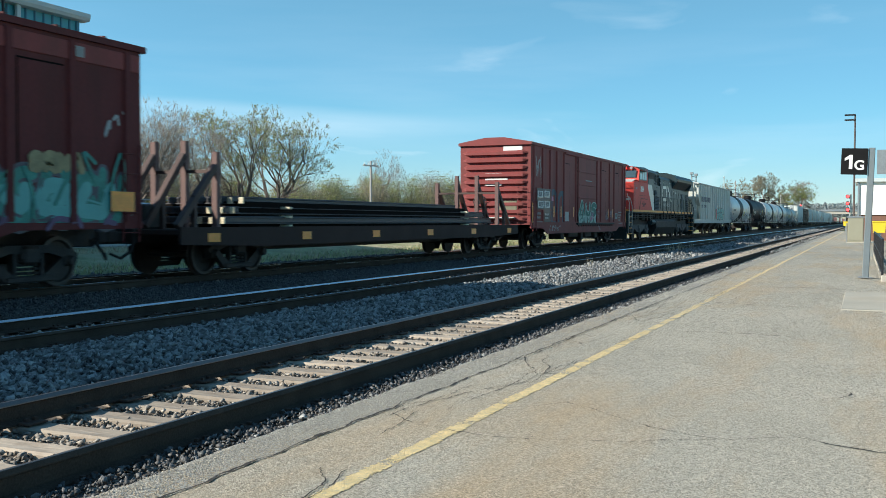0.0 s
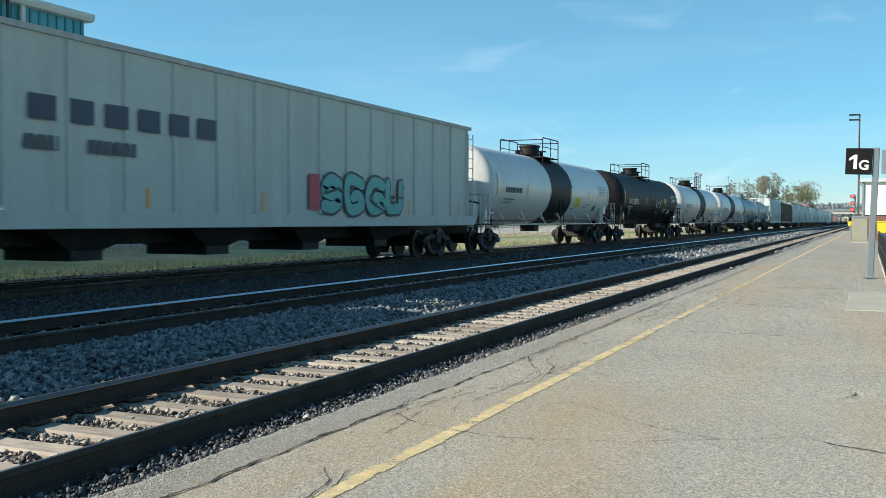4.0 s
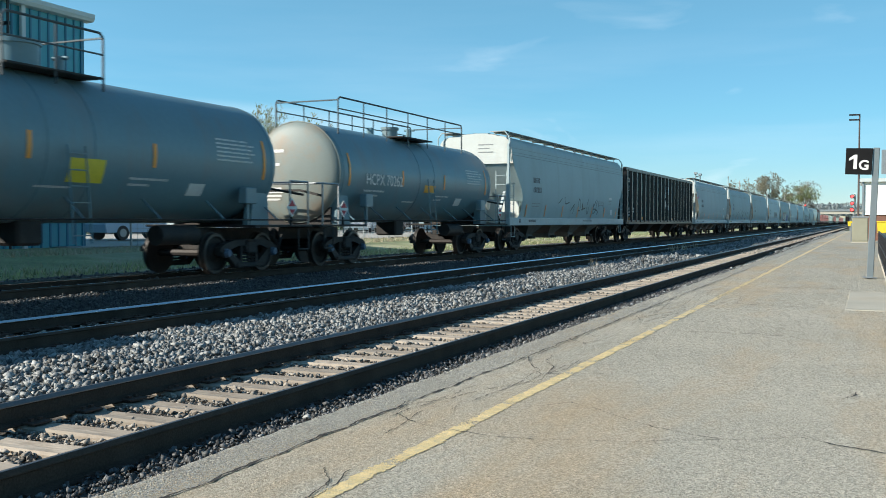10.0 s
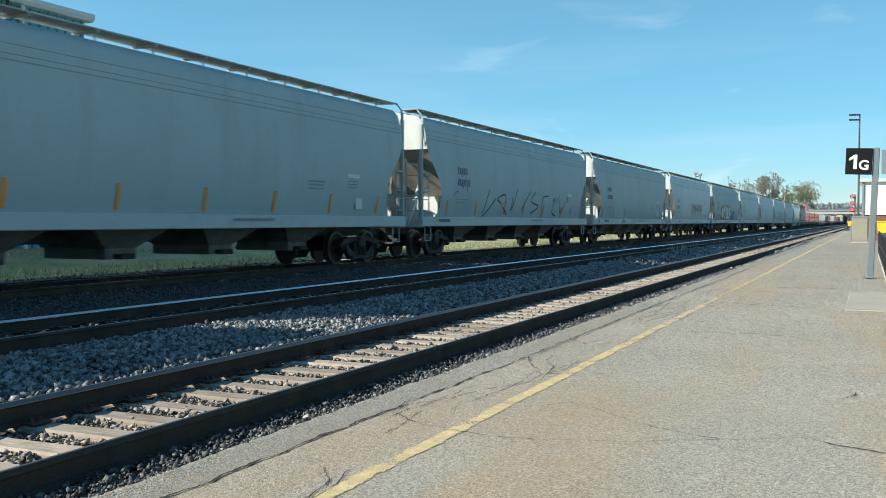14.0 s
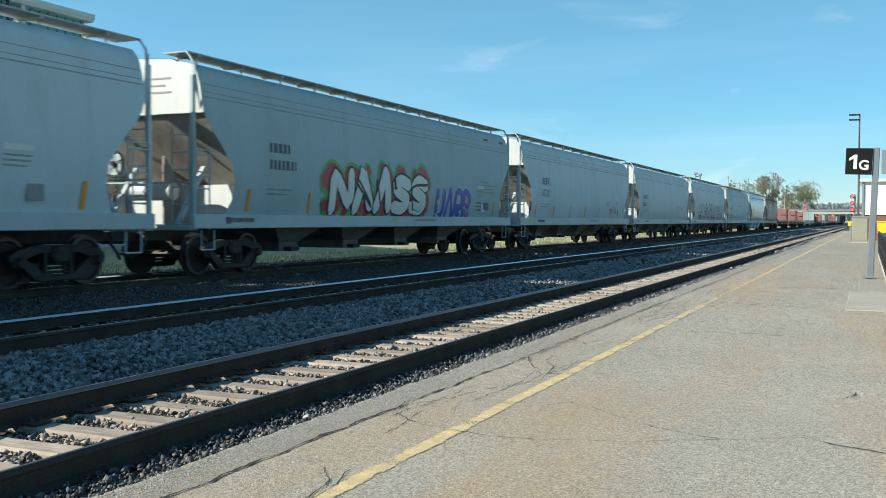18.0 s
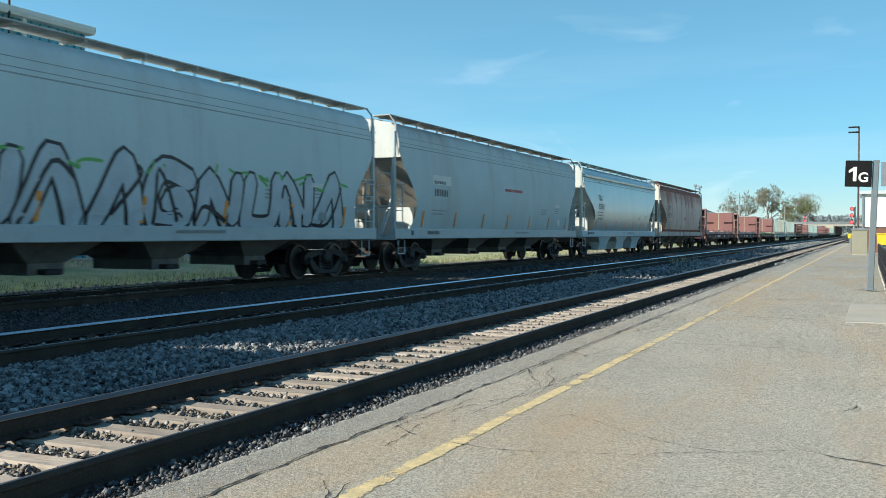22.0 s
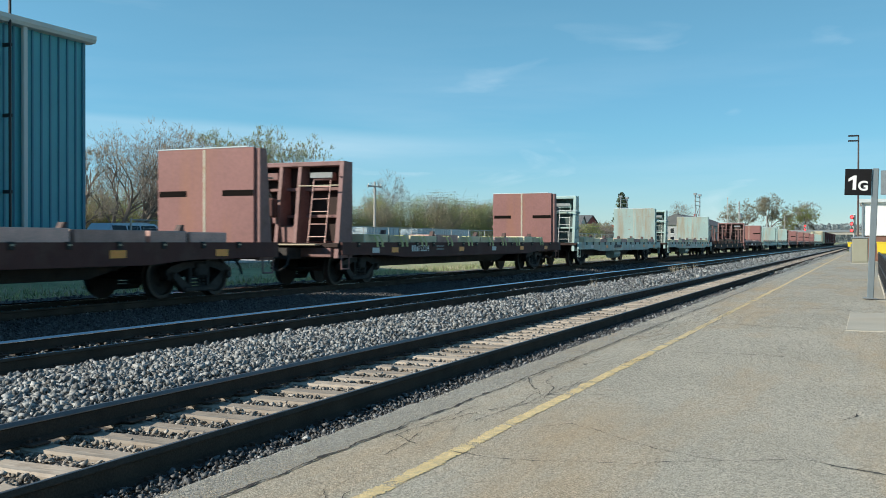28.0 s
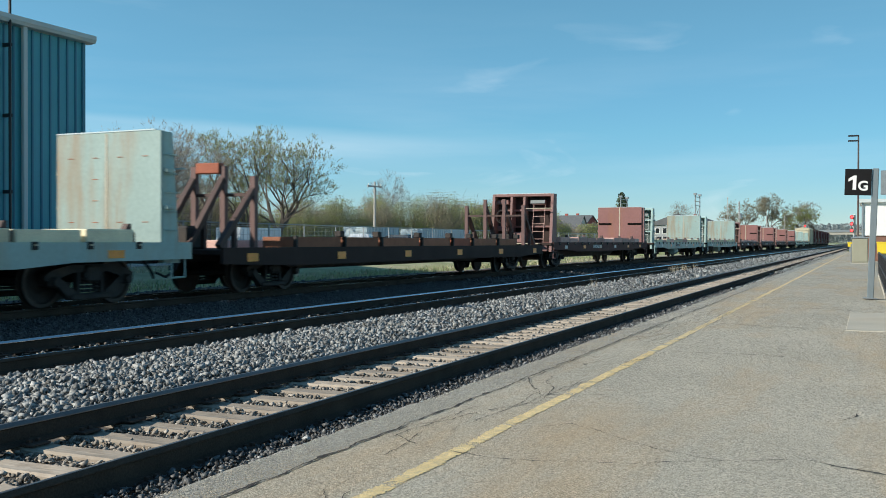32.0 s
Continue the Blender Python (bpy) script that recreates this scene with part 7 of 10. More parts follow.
def boxcar(L, paint, label, door=(0.40, 0.62), fascia=False, ribs_at=None, panels=None, drop=(0.18, 0.24, 0.98, 0.72)):
    """A rib-sided boxcar; drop says where the side sill deepens and to what height."""
    car = tagged(new("boxcar"), label, "boxcar", "boxcars of the train")
    top, w = 4.22, 1.50
    part("body", MB().prism([(-w, 1.0), (w, 1.0), (w, top), (-w, top)], 1, 0.12, L - 0.12), paint, car, "red-brown steel body")
    if fascia:
        part("fascia", MB().bbox(w, 0.15, top - 0.42, w + 0.025, L - 0.15, top - 0.12, 0.006), BROWN, car, "paler brown fascia panel")
    part("roof", MB().prism([(-w - 0.06, top - 0.05), (w + 0.06, top - 0.05), (w + 0.06, top + 0.06), (0.4, top + 0.26), (-0.4, top + 0.26), (-w - 0.06, top + 0.06)], 1, 0.02, L - 0.02), paint, car)
    ribs = MB()
    for i in range(int(L / 1.1)):
        ribs.box(-w - 0.02, 0.3 + 1.1 * i, top + 0.07, w + 0.02, 0.38 + 1.1 * i, top + 0.10)
    part("roof_ribs", ribs, GREY_PALE if not fascia else paint, car, "pale roof ribs")
    for s in (-1, 1):
        part("side_sill", MB().prism([(0.1, drop[2] + 0.02), (L * drop[0], drop[2]), (L * drop[1], drop[3]), (L - L * drop[1], drop[3]), (L - L * drop[0], drop[2]), (L - 0.1, drop[2] + 0.02), (L - 0.1, 1.1), (0.1, 1.1)], 0, s * w - 0.02, s * w + 0.03), paint, car)
        rib = MB().prism([(0, -0.10), (0.055, -0.06), (0.055, 0.06), (0, 0.10)], 2, 1.12, top - 0.1)
        if s < 0:
            rib = MB().prism([(0, -0.10), (-0.055, -0.06), (-0.055, 0.06), (0, 0.10)], 2, 1.12, top - 0.1)
        me = rib.mesh("rib", paint)
        d0, d1 = door[0] * L, door[1] * L
        fore = [0.5 + (d0 - 0.9) * k / 4 for k in range(5)]
        aft = [d1 + 0.5 + (L - d1 - 1.0) * k / 4 for k in range(5)]
        for y in ribs_at or fore + aft:
            link("rib", me, car, pose(s * w, y, 0))
        for ya, yb in panels or [(q[k] + 0.2, q[k + 1] - 0.2) for q in (fore, aft) for k in (0, 2)]:
            pn = part("side_panel", MB().bbox(s * w - 0.012, ya, 1.3, s * w + 0.012, yb, top - 0.55, 0.006), paint, car, "raised side panel")
            part("panel_gap", MB().box(s * w - 0.004, (yb if panels else ya - 0.03), 1.27, s * w + 0.004, (yb + 0.05 if panels else ya), top - 0.52).box(s * w - 0.004, ya, top - 0.55, s * w + 0.004, yb + 0.03, top - 0.52), OPENING_SHADE, pn)
        # Dark strips paint the gap shadow along both door edges.
        for yg in (d0 - 0.07, d1 + 0.01):
            part("door_gap", MB().box(s * w - 0.006, yg, 1.12, s * w + 0.006, yg + 0.06, top - 0.1), OPENING_SHADE, car, "dark strip painted as the shadow beside the door")
        dr = part("door", MB().bbox(s * w if s > 0 else s * w - 0.05, d0, 1.15, s * w + 0.05 if s > 0 else s * w, d1, top - 0.12, 0.01), paint, car, "sliding door")
        for z in (1.6, 2.2, 2.8, 3.4):
            part("door_rib", MB().bbox(s * (w + 0.04) - 0.02, d0 + 0.1, z, s * (w + 0.04) + 0.03, d1 - 0.1, z + 0.07, 0.01), paint, dr)
        part("door_track", MB().bbox(s * w - 0.01, d0 - 2.2 if d0 > 3 else 0.4, top - 0.14, s * w + 0.08, d1 + 0.1, top - 0.06, 0.01), paint, car)
        for y in (0.45, L - 0.45):
            ladder(car, (s * (w + 0.06), y, 0.75), (s * (w + 0.06), y, 2.5), 5, 0.42, 1, paint, "side_ladder")
    for e, y in ((-1, 0.12), (1, L - 0.12)):
        for k in range(10):
            z = 1.25 + 0.29 * k
            part("end_corrugation", MB().loft([[(x, y, z - 0.1 * q), (x, y + e * 0.13 * q, z - 0.07 * q), (x, y + e * 0.13 * q, z + 0.03), (x, y, z + 0.1 * q)] for x, q in ((-w + 0.12, 0.1), (-w + 0.3, 1), (w - 0.3, 1), (w - 0.12, 0.1))]), paint, car)
        ladder(car, (w - 0.3, y + e * 0.1, 1.0), (w - 0.3, y + e * 0.1, 2.5), 5, 0.42, 0, paint, "end_ladder")
        part("end_platform", MB().bbox(-0.9, min(y, y + e * 0.3), 1.25, 0.9, max(y, y + e * 0.3), 1.3, 0.01), WALKWAY, car)
        coupler(car, y, e)
        truck(car, y - e * 2.25)
    part("brake_wheel", brake_wheel((-0.6, -0.02, 1.9), 0.27), UNDER, car, "round hand-brake wheel")
    part("defect_board", MB().bbox(0.2, 0.03, 1.55, 0.95, 0.06, 1.95, 0.01), mat("board_khaki", (0.2, 0.19, 0.13), 0.8), car, "khaki placard board")
    part("centre_sill", MB().bbox(-0.3, 0, 0.65, 0.3, L, 1.0, 0.02), UNDER, car)
    part("underframe", MB().bbox(-1.3, 3.4, 0.8, 1.3, L - 3.4, 1.0, 0.02), UNDER, car)
    return car


def bulkhead_flat(L, paint, deck, label, lumber, slots=True, high=3.2, sill=None, straps=False, number=""):
    """A flat car with a braced bulkhead at each end; the inner faces are smooth panels."""
    car = tagged(new("bulkhead_flatcar"), label, "flat car", "flat cars of the train")
    W = 1.32
    inset = 0.55 if slots else 0.0
    part("deck", MB().bbox(-1.45, 0.1 + inset, 0.98, 1.45, L - 0.1, 1.1, 0.02), deck, car)
    for s in (-1, 1):
        part("side_sill", MB().prism([(0.2 + inset, 0.8), (3.2, 0.78), (4.4, 0.70), (L - 4.4, 0.70), (L - 3.2, 0.78), (L - 0.05, 0.8), (L - 0.05, 1.12), (0.2 + inset, 1.12)], 0, s * 1.48 - 0.04, s * 1.48 + 0.04), sill or paint, car, "long steel side sill")
    part("centre_sill", MB().prism([(0, 0.7), (3.4, 0.7), (4.8, 0.42), (L - 4.8, 0.42), (L - 3.4, 0.7), (L, 0.7), (L, 0.98), (0, 0.98)], 0, -0.35, 0.35), UNDER, car)
    pocket = MB().bbox(-0.03, -0.06, 1.0, 0.035, 0.06, 1.13, 0.008).mesh("stake_pocket", UNDER)
    bolt = MB().bbox(0.03, -0.035, 1.06, 0.04, 0.035, 1.09, 0.004).mesh("bolt", BEIGE)
    for i in range(15):
        link("stake_pocket", pocket, car, pose(1.52, 1.6 + (L - 3.2) * i / 14, 0))
        link("bolt", bolt, car, pose(1.525, 1.6 + (L - 3.2) * i / 14, 0))
    for e, y in ((1, 0.12), (-1, L - 0.12)):
        # inner panel
        yi = y + e * (0.83 + inset if e > 0 else 0.6)
        dp = 0.83 if e > 0 else 0.55
        b = part("bulkhead", MB().bbox(-W, min(yi, yi - e * 0.07), 1.1, W, max(yi, yi - e * 0.07), high, 0.015), FLAT_PANEL if slots else GREEN_PANEL, car, "tall steel bulkhead panel")
        part("top_chord", MB().bbox(0.02 - W, min(yi - e * 0.075, yi - e * dp * 0.6), high - 0.13, W - 0.02 if not slots else W, max(yi - e * 0.075, yi - e * dp * 0.6), high - 0.012, 0.015), paint, b)
        for x in (0.06 - W, W - 0.06):
            part("end_post", MB().prism([(yi - e * 0.06, 0.72), (yi - e * dp, 0.72), (yi - e * dp * 0.6, high - 0.02), (yi - e * 0.06, high - 0.02)], 0, x - 0.06 + (0.11 if slots and x > 0 else 0), x + 0.06 + (0.11 if slots and x > 0 else 0)), paint, b, "deep steel end post")
        # Dark sheet laid on the panel as painted shade between the posts.
        part("back_sheet", MB().bbox(0.05 - W, min(yi - e * 0.072, yi - e * 0.09), 1.15, W - 0.05, max(yi - e * 0.072, yi - e * 0.09), high - 0.14, 0.004), DECK_DARK if slots else BACK_GREEN, b, "dark sheet that paints shade in behind the posts")
        part("foot_plate", MB().bbox(-0.45, min(yi - e * 0.1, yi - e * dp * 0.8), 1.1, 0.15, max(yi - e * 0.1, yi - e * dp * 0.8), 1.55, 0.02), paint, b, "steel plate at the foot of the frame")
        for x, z in ((-0.95, 2.75), (0.7, 2.72), (-0.95, 1.6)):
            part("stiffening_plate", MB().bbox(x - 0.3, min(yi - e * 0.1, yi - e * 0.32), z, x + 0.3, max(yi - e * 0.1, yi - e * 0.32), z + 0.2, 0.02), paint, b)
        for x in (-0.45, 0.12):
            part("stiffener", MB().prism([(yi - e * 0.06, 1.0), (yi - e * dp * 0.95, 1.0), (yi - e * dp * 0.58, high - 0.1), (yi - e * 0.06, high - 0.1)], 0, x - 0.05, x + 0.05), paint, b)
        for z in (1.75, 2.45):
            part("girt", MB().bbox(-1.4, min(yi - e * 0.07, yi - e * 0.3), z, 1.4, max(yi - e * 0.07, yi - e * 0.3), z + 0.08, 0.01), paint, b)
        if slots:
            yo = yi - e * dp
            part("end_sill", MB().bbox(-1.3, min(yo, yo + e * 0.12), 0.74, 1.24, max(yo, yo + e * 0.12), 1.0, 0.02), paint, b, "cross sill under the bulkhead")
            part("crossover_step", MB().bbox(-1.25, min(yo, yo - e * 0.3), 1.04, 0.95, max(yo, yo - e * 0.3), 1.08, 0.01), BEIGE, b, "pale crossover platform")
            part("brake_box", MB().bbox(-0.75, min(yo + e * 0.05, yo - e * 0.2), 1.75, -0.35, max(yo + e * 0.05, yo - e * 0.2), 2.25, 0.05), SILL_BROWN, b, "hand-brake housing")
            part("brake_rod", MB().rod((-0.5, yo - e * 0.12, 1.08), (-0.5, yo - e * 0.1, 1.8), 0.03, 6), UNDER, b)
        ladder(car, (0.82, yi - e * dp * 1.03, 1.1), (0.82, yi - e * dp * 0.66, high - 0.5), 5, 0.5, 0, END_PALE if not slots else WOOD_A, "end_ladder")
        part("brake_gear", brake_wheel((-0.72, yi - e * (dp + 0.12), 2.2), 0.27), UNDER, car, "hand-brake wheel")
        f = yi + e * 0.006
        if not slots:
            for c in range(4):
                for r in range(4):
                    if (3 * c + 5 * r + c * r) % 3:
                        continue
                    part("tie_slot", MB().box(-1.0 + 0.62 * c, min(f, f - e * 0.02), 1.5 + 0.42 * r, -0.86 + 0.62 * c, max(f, f - e * 0.02) + 0.002, 1.515 + 0.42 * r), TIMBER_RED, b, "small rusty slot")
        # Pale strip paints the bright highlight along the panel's top edge.
        part("worn_edge", MB().bbox(-W, min(yi, yi - e * 0.06), high + 0.001, W - 0.15, max(yi, yi - e * 0.06), high + 0.03, 0.006), GREY_PALE, b, "pale strip painted as the top edge's highlight")
        part("hand_rail", MB().path([(0.3, yi - e * dp, 2.55), (1.45, yi - e * dp, 2.55)], 0.018, 5), BEIGE if slots else GREY_PALE, b)
        part("number_panel", MB().box(0.35, min(yi - e * 0.35, yi - e * 0.36), 2.78, 1.0, max(yi - e * 0.35, yi - e * 0.36), 2.92), MARK_SOFT, b, "faded number panel")
        for k in range(5):
            if slots and k % 2:
                continue
            part("grab_iron", MB().path([(W, yi - e * dp * 0.72, 1.35 + 0.36 * k), (W + 0.06, yi - e * dp * 0.7, 1.35 + 0.36 * k), (W + 0.06, yi - e * 0.15, 1.35 + 0.36 * k), (W, yi - e * 0.1, 1.35 + 0.36 * k)], 0.014, 5), paint, b)
        if slots:
            for x0, x1 in ((-1.3, -0.5), (0.45, 1.3)):
                part("slot", MB().box(x0 + 0.03, min(f, f - e * 0.02), 2.14, x1, max(f, f - e * 0.02) + 0.002, 2.27), OPENING_SHADE, b, "dark slot")
        part("centre_strip", MB().box(-0.045, min(f, f - e * 0.02), 1.15, 0.0 if not slots else 0.02, max(f, f - e * 0.02) + 0.004, high - 0.02), STRIP, b, "pale vertical strip")
        coupler(car, y, -e)
        truck(car, y + e * (2.45 if slots and e > 0 else 2.2))
        y += inset if e > 0 else 0
        part("step", MB().path([(1.48, y + e * 0.1, 0.85), (1.48, y + e * 0.1, 0.45), (1.48, y + e * 0.5, 0.45), (1.48, y + e * 0.5, 0.85)], 0.02, 5), paint, car)
    # blocking timbers held by straps along the deck
    rng = random.Random(int(L * 10) + len(label))
    y = 1.6 + inset
    k = 0
    while y < L - 2.6:
        l = rng.uniform(1.0, 2.0)
        wd = lumber[rng.randrange(len(lumber))]
        for x in (0.85, -0.9):
            part("timber", MB().bbox(x - 0.45, y, 1.1, x + (0.56 if x > 0 else 0.45), min(y + l, L - 1.6), 1.1 + rng.uniform(0.2, 0.26), 0.015), wd, car, "rough timber blocking")
        if straps and l > 1.15:
            for d in (0.25, 0.55):
                u = y + d
                part("strap", MB().bbox(1.0, u, 1.305, 1.32, u + 0.09, 1.32, 0.004).prism([(u, 1.32), (u + 0.09, 1.32), (u + 0.32, 1.12), (u + 0.34, 1.0), (u + 0.24, 1.0), (u + 0.22, 1.1)], 0, 1.535, 1.55).bbox(1.3, u, 1.3, 1.55, u + 0.09, 1.318, 0.004), LIME, car, "lime yellow strap")
        if k % 2 == 0:
            part("winch", MB().prism([(y + l - 0.17, 1.28), (y + l + 0.12, 1.28), (y + l + 0.03, 1.36), (y + l + 0.03, 1.46), (y + l - 0.05, 1.46)], 0, 1.2, 1.32).bbox(1.18, y + l - 0.1, 1.1, 1.4, y + l + 0.06, 1.3, 0.02), RACK, car, "dark strap winch")
        y += l + 0.12
        k += 1
    for i in range(6):
        y = 2.4 + (L - 4.8) * i / 5 - (1.9 if number and i == 1 else 0)
        mark(car, y, 0.84, y + 0.42, 0.98, 1.525, AMBER if i % 3 else MARK_WHITE, "reflector")
    if not slots:
        part("air_reservoir", MB().rod((1.0, L * 0.42, 0.52), (1.0, L * 0.42 + 1.5, 0.52), 0.24, 14), paint, car, "grey-green air reservoir", True)
    if number:
        rows_of_bars(car, lambda z: 1.525, 4.9, 1.04, ((0.52, 0.18),), MARK_WHITE, seed=k, label="worn pale reporting mark")
        stencil(car, number, 1.531, 5.5, 0.865, 0.25, MARK_WHITE, "white stencilled car number", 0.004)
        rows_of_bars(car, lambda z: 1.525, 6.7, 1.03, ((0.6, 0.05), (0.6, 0.05)), MARK_SOFT, seed=k + 1, gap=0.04)
    else:
        rows_of_bars(car, lambda z: 1.525, L * 0.36, 1.0, ((1.7, 0.15),), MARK_WHITE if slots else MARK_DARK, seed=k, label="worn reporting mark")
    return car


def rack_flat(L, label, load):
    """A dark flat car with slanting end racks, laden with rails or with timber."""
    car = tagged(new("rack_flatcar"), label, "flat car", "flat cars of the train")
    part("deck", MB().bbox(-1.4, 0.1, 0.98, 1.4, L - 0.1, 1.1, 0.02), DECK_DARK, car)
    for s in (-1, 1):
        part("side_sill", MB().prism([(0.05, 0.8), (3.0, 0.72), (L - 3.0, 0.72), (L - 0.05, 0.8), (L - 0.05, 1.14), (0.05, 1.14)], 0, s * 1.46 - 0.04, s * 1.46 + 0.04), DECK_DARK, car, "dark steel side sill")
    part("centre_sill", MB().prism([(0, 0.7), (3.4, 0.7), (4.8, 0.45), (L - 4.8, 0.45), (L - 3.4, 0.7), (L, 0.7), (L, 0.98), (0, 0.98)], 0, -0.35, 0.35), UNDER, car)
    for e, y in ((1, 0.1), (-1, L - 0.1)):
        for x in (-1.2, -0.4, 0.4, 1.2):
            tall = 2.95 if abs(x) < 1 else 2.7
            rk = part("rack_post", MB().bar((x, y + e * 1.5, 1.1), (x, y + e * 1.5, tall), 0.13, 0.13), RACK_POST, car, "brown steel rack post")
            part("rack_brace", MB().bar((x, y + e * 0.2, 1.15), (x, y + e * 1.45, tall - 0.3), 0.13, 0.13), RACK, car, "slanting steel rack brace")
            part("strut", MB().bar((x, y + e * 0.75, 1.1), (x, y + e * 0.75, 1.78), 0.1, 0.1), RACK, rk)
        part("rack_beam", MB().bar((-1.25, y + e * 1.5, 2.3), (1.25, y + e * 1.5, 2.3), 0.07, 0.1), RACK, car)
        coupler(car, y, -e)
        truck(car, y + e * 2.5)
        part("gear_box", MB().bbox(-0.4, min(y + e * 0.2, y + e * 0.7), 1.1, 0.4, max(y + e * 0.2, y + e * 0.7), 1.6, 0.04), UNDER, car)
    if load == "rails":
        # Near-black block added to fill the stack with painted shade.
        part("dunnage", MB().bbox(-1.15, 2.8, 1.1, 0.95, L - 4.2, 1.7, 0.02), OPENING_SHADE, car, "near-black filler that paints the shade inside the stack")
        for t in range(3):
            for i in range(9 - t):
                x = -1.1 + 0.27 * i + 0.13 * t
                y0, y1 = 1.9 + 0.35 * t, L - 1.9 - 0.5 * t - (1.8 if t == 2 else 0)
                me = shared(("bundle", t, L), lambda: MB().prism([(p[0], p[1]) for p in rail_profile(0, 0.172)], 1, y0, y1).mesh("steel_rail", STEEL_RAILS))
                link("steel_rail", me, car, pose(x, 0, 1.2 + 0.22 * t), "new dark steel rail")
        for t in range(3):
            for i in range(3):
                part("end_block", MB().bbox(0.5 + 0.3 * i, 1.86 + 0.35 * t, 1.2 + 0.22 * t, 0.62 + 0.3 * i, 1.9 + 0.35 * t, 1.34 + 0.22 * t, 0.01), WOOD_B, car, "pale end block")
        for t in range(3):
            part("spacer", MB().bbox(-1.2, 4.5, 1.12 + 0.21 * t, 1.2, 4.65, 1.18 + 0.21 * t, 0.01), WOOD_B, car)
            part("spacer", MB().bbox(-1.2, L - 4.6, 1.12 + 0.21 * t, 1.2, L - 4.45, 1.18 + 0.21 * t, 0.01), WOOD_B, car)
    else:
        rng = random.Random(5)
        y = 3.0
        while y < L - 3.2:
            l = rng.uniform(1.6, 2.6)
            part("timber", MB().bbox(0.5, y, 1.1, 1.4, min(y + l, L - 3), 1.38, 0.015), (TIMBER_RED, ORANGE, TIMBER_RED)[rng.randrange(3)], car, "reddish timber blocking")
            part("timber", MB().bbox(-1.35, y, 1.1, -0.5, min(y + l, L - 3), 1.3, 0.015), WOOD_A, car)
            part("winch", MB().bbox(1.25, y + l - 0.1, 1.38, 1.45, y + l + 0.1, 1.54, 0.02), UNDER, car)
            part("stake", MB().bar((1.42, y, 0.95), (1.42, y, 1.4), 0.08, 0.08), UNDER, car)
            y += l + 0.15
        part("rack_panel", MB().bbox(-0.3, 1.48, 2.78, 0.35, 1.7, 3.02, 0.02), ORANGE, car, "rusty orange panel")
    for i in range(6):
        y = 0.9 + (L - 2.2) * i / 5
        mark(car, y, 0.84, y + 0.42, 1.02, 1.505, AMBER, "reflector", "amber reflective panel")
    # the whole deck rides low on its trucks
    for o in car.children:
        if not o.name.startswith(("truck", "wheel", "coupler", "air_hose", "centre_sill")):
            o.matrix_basis = pose(0, 0, -0.13) @ o.matrix_basis
    return car


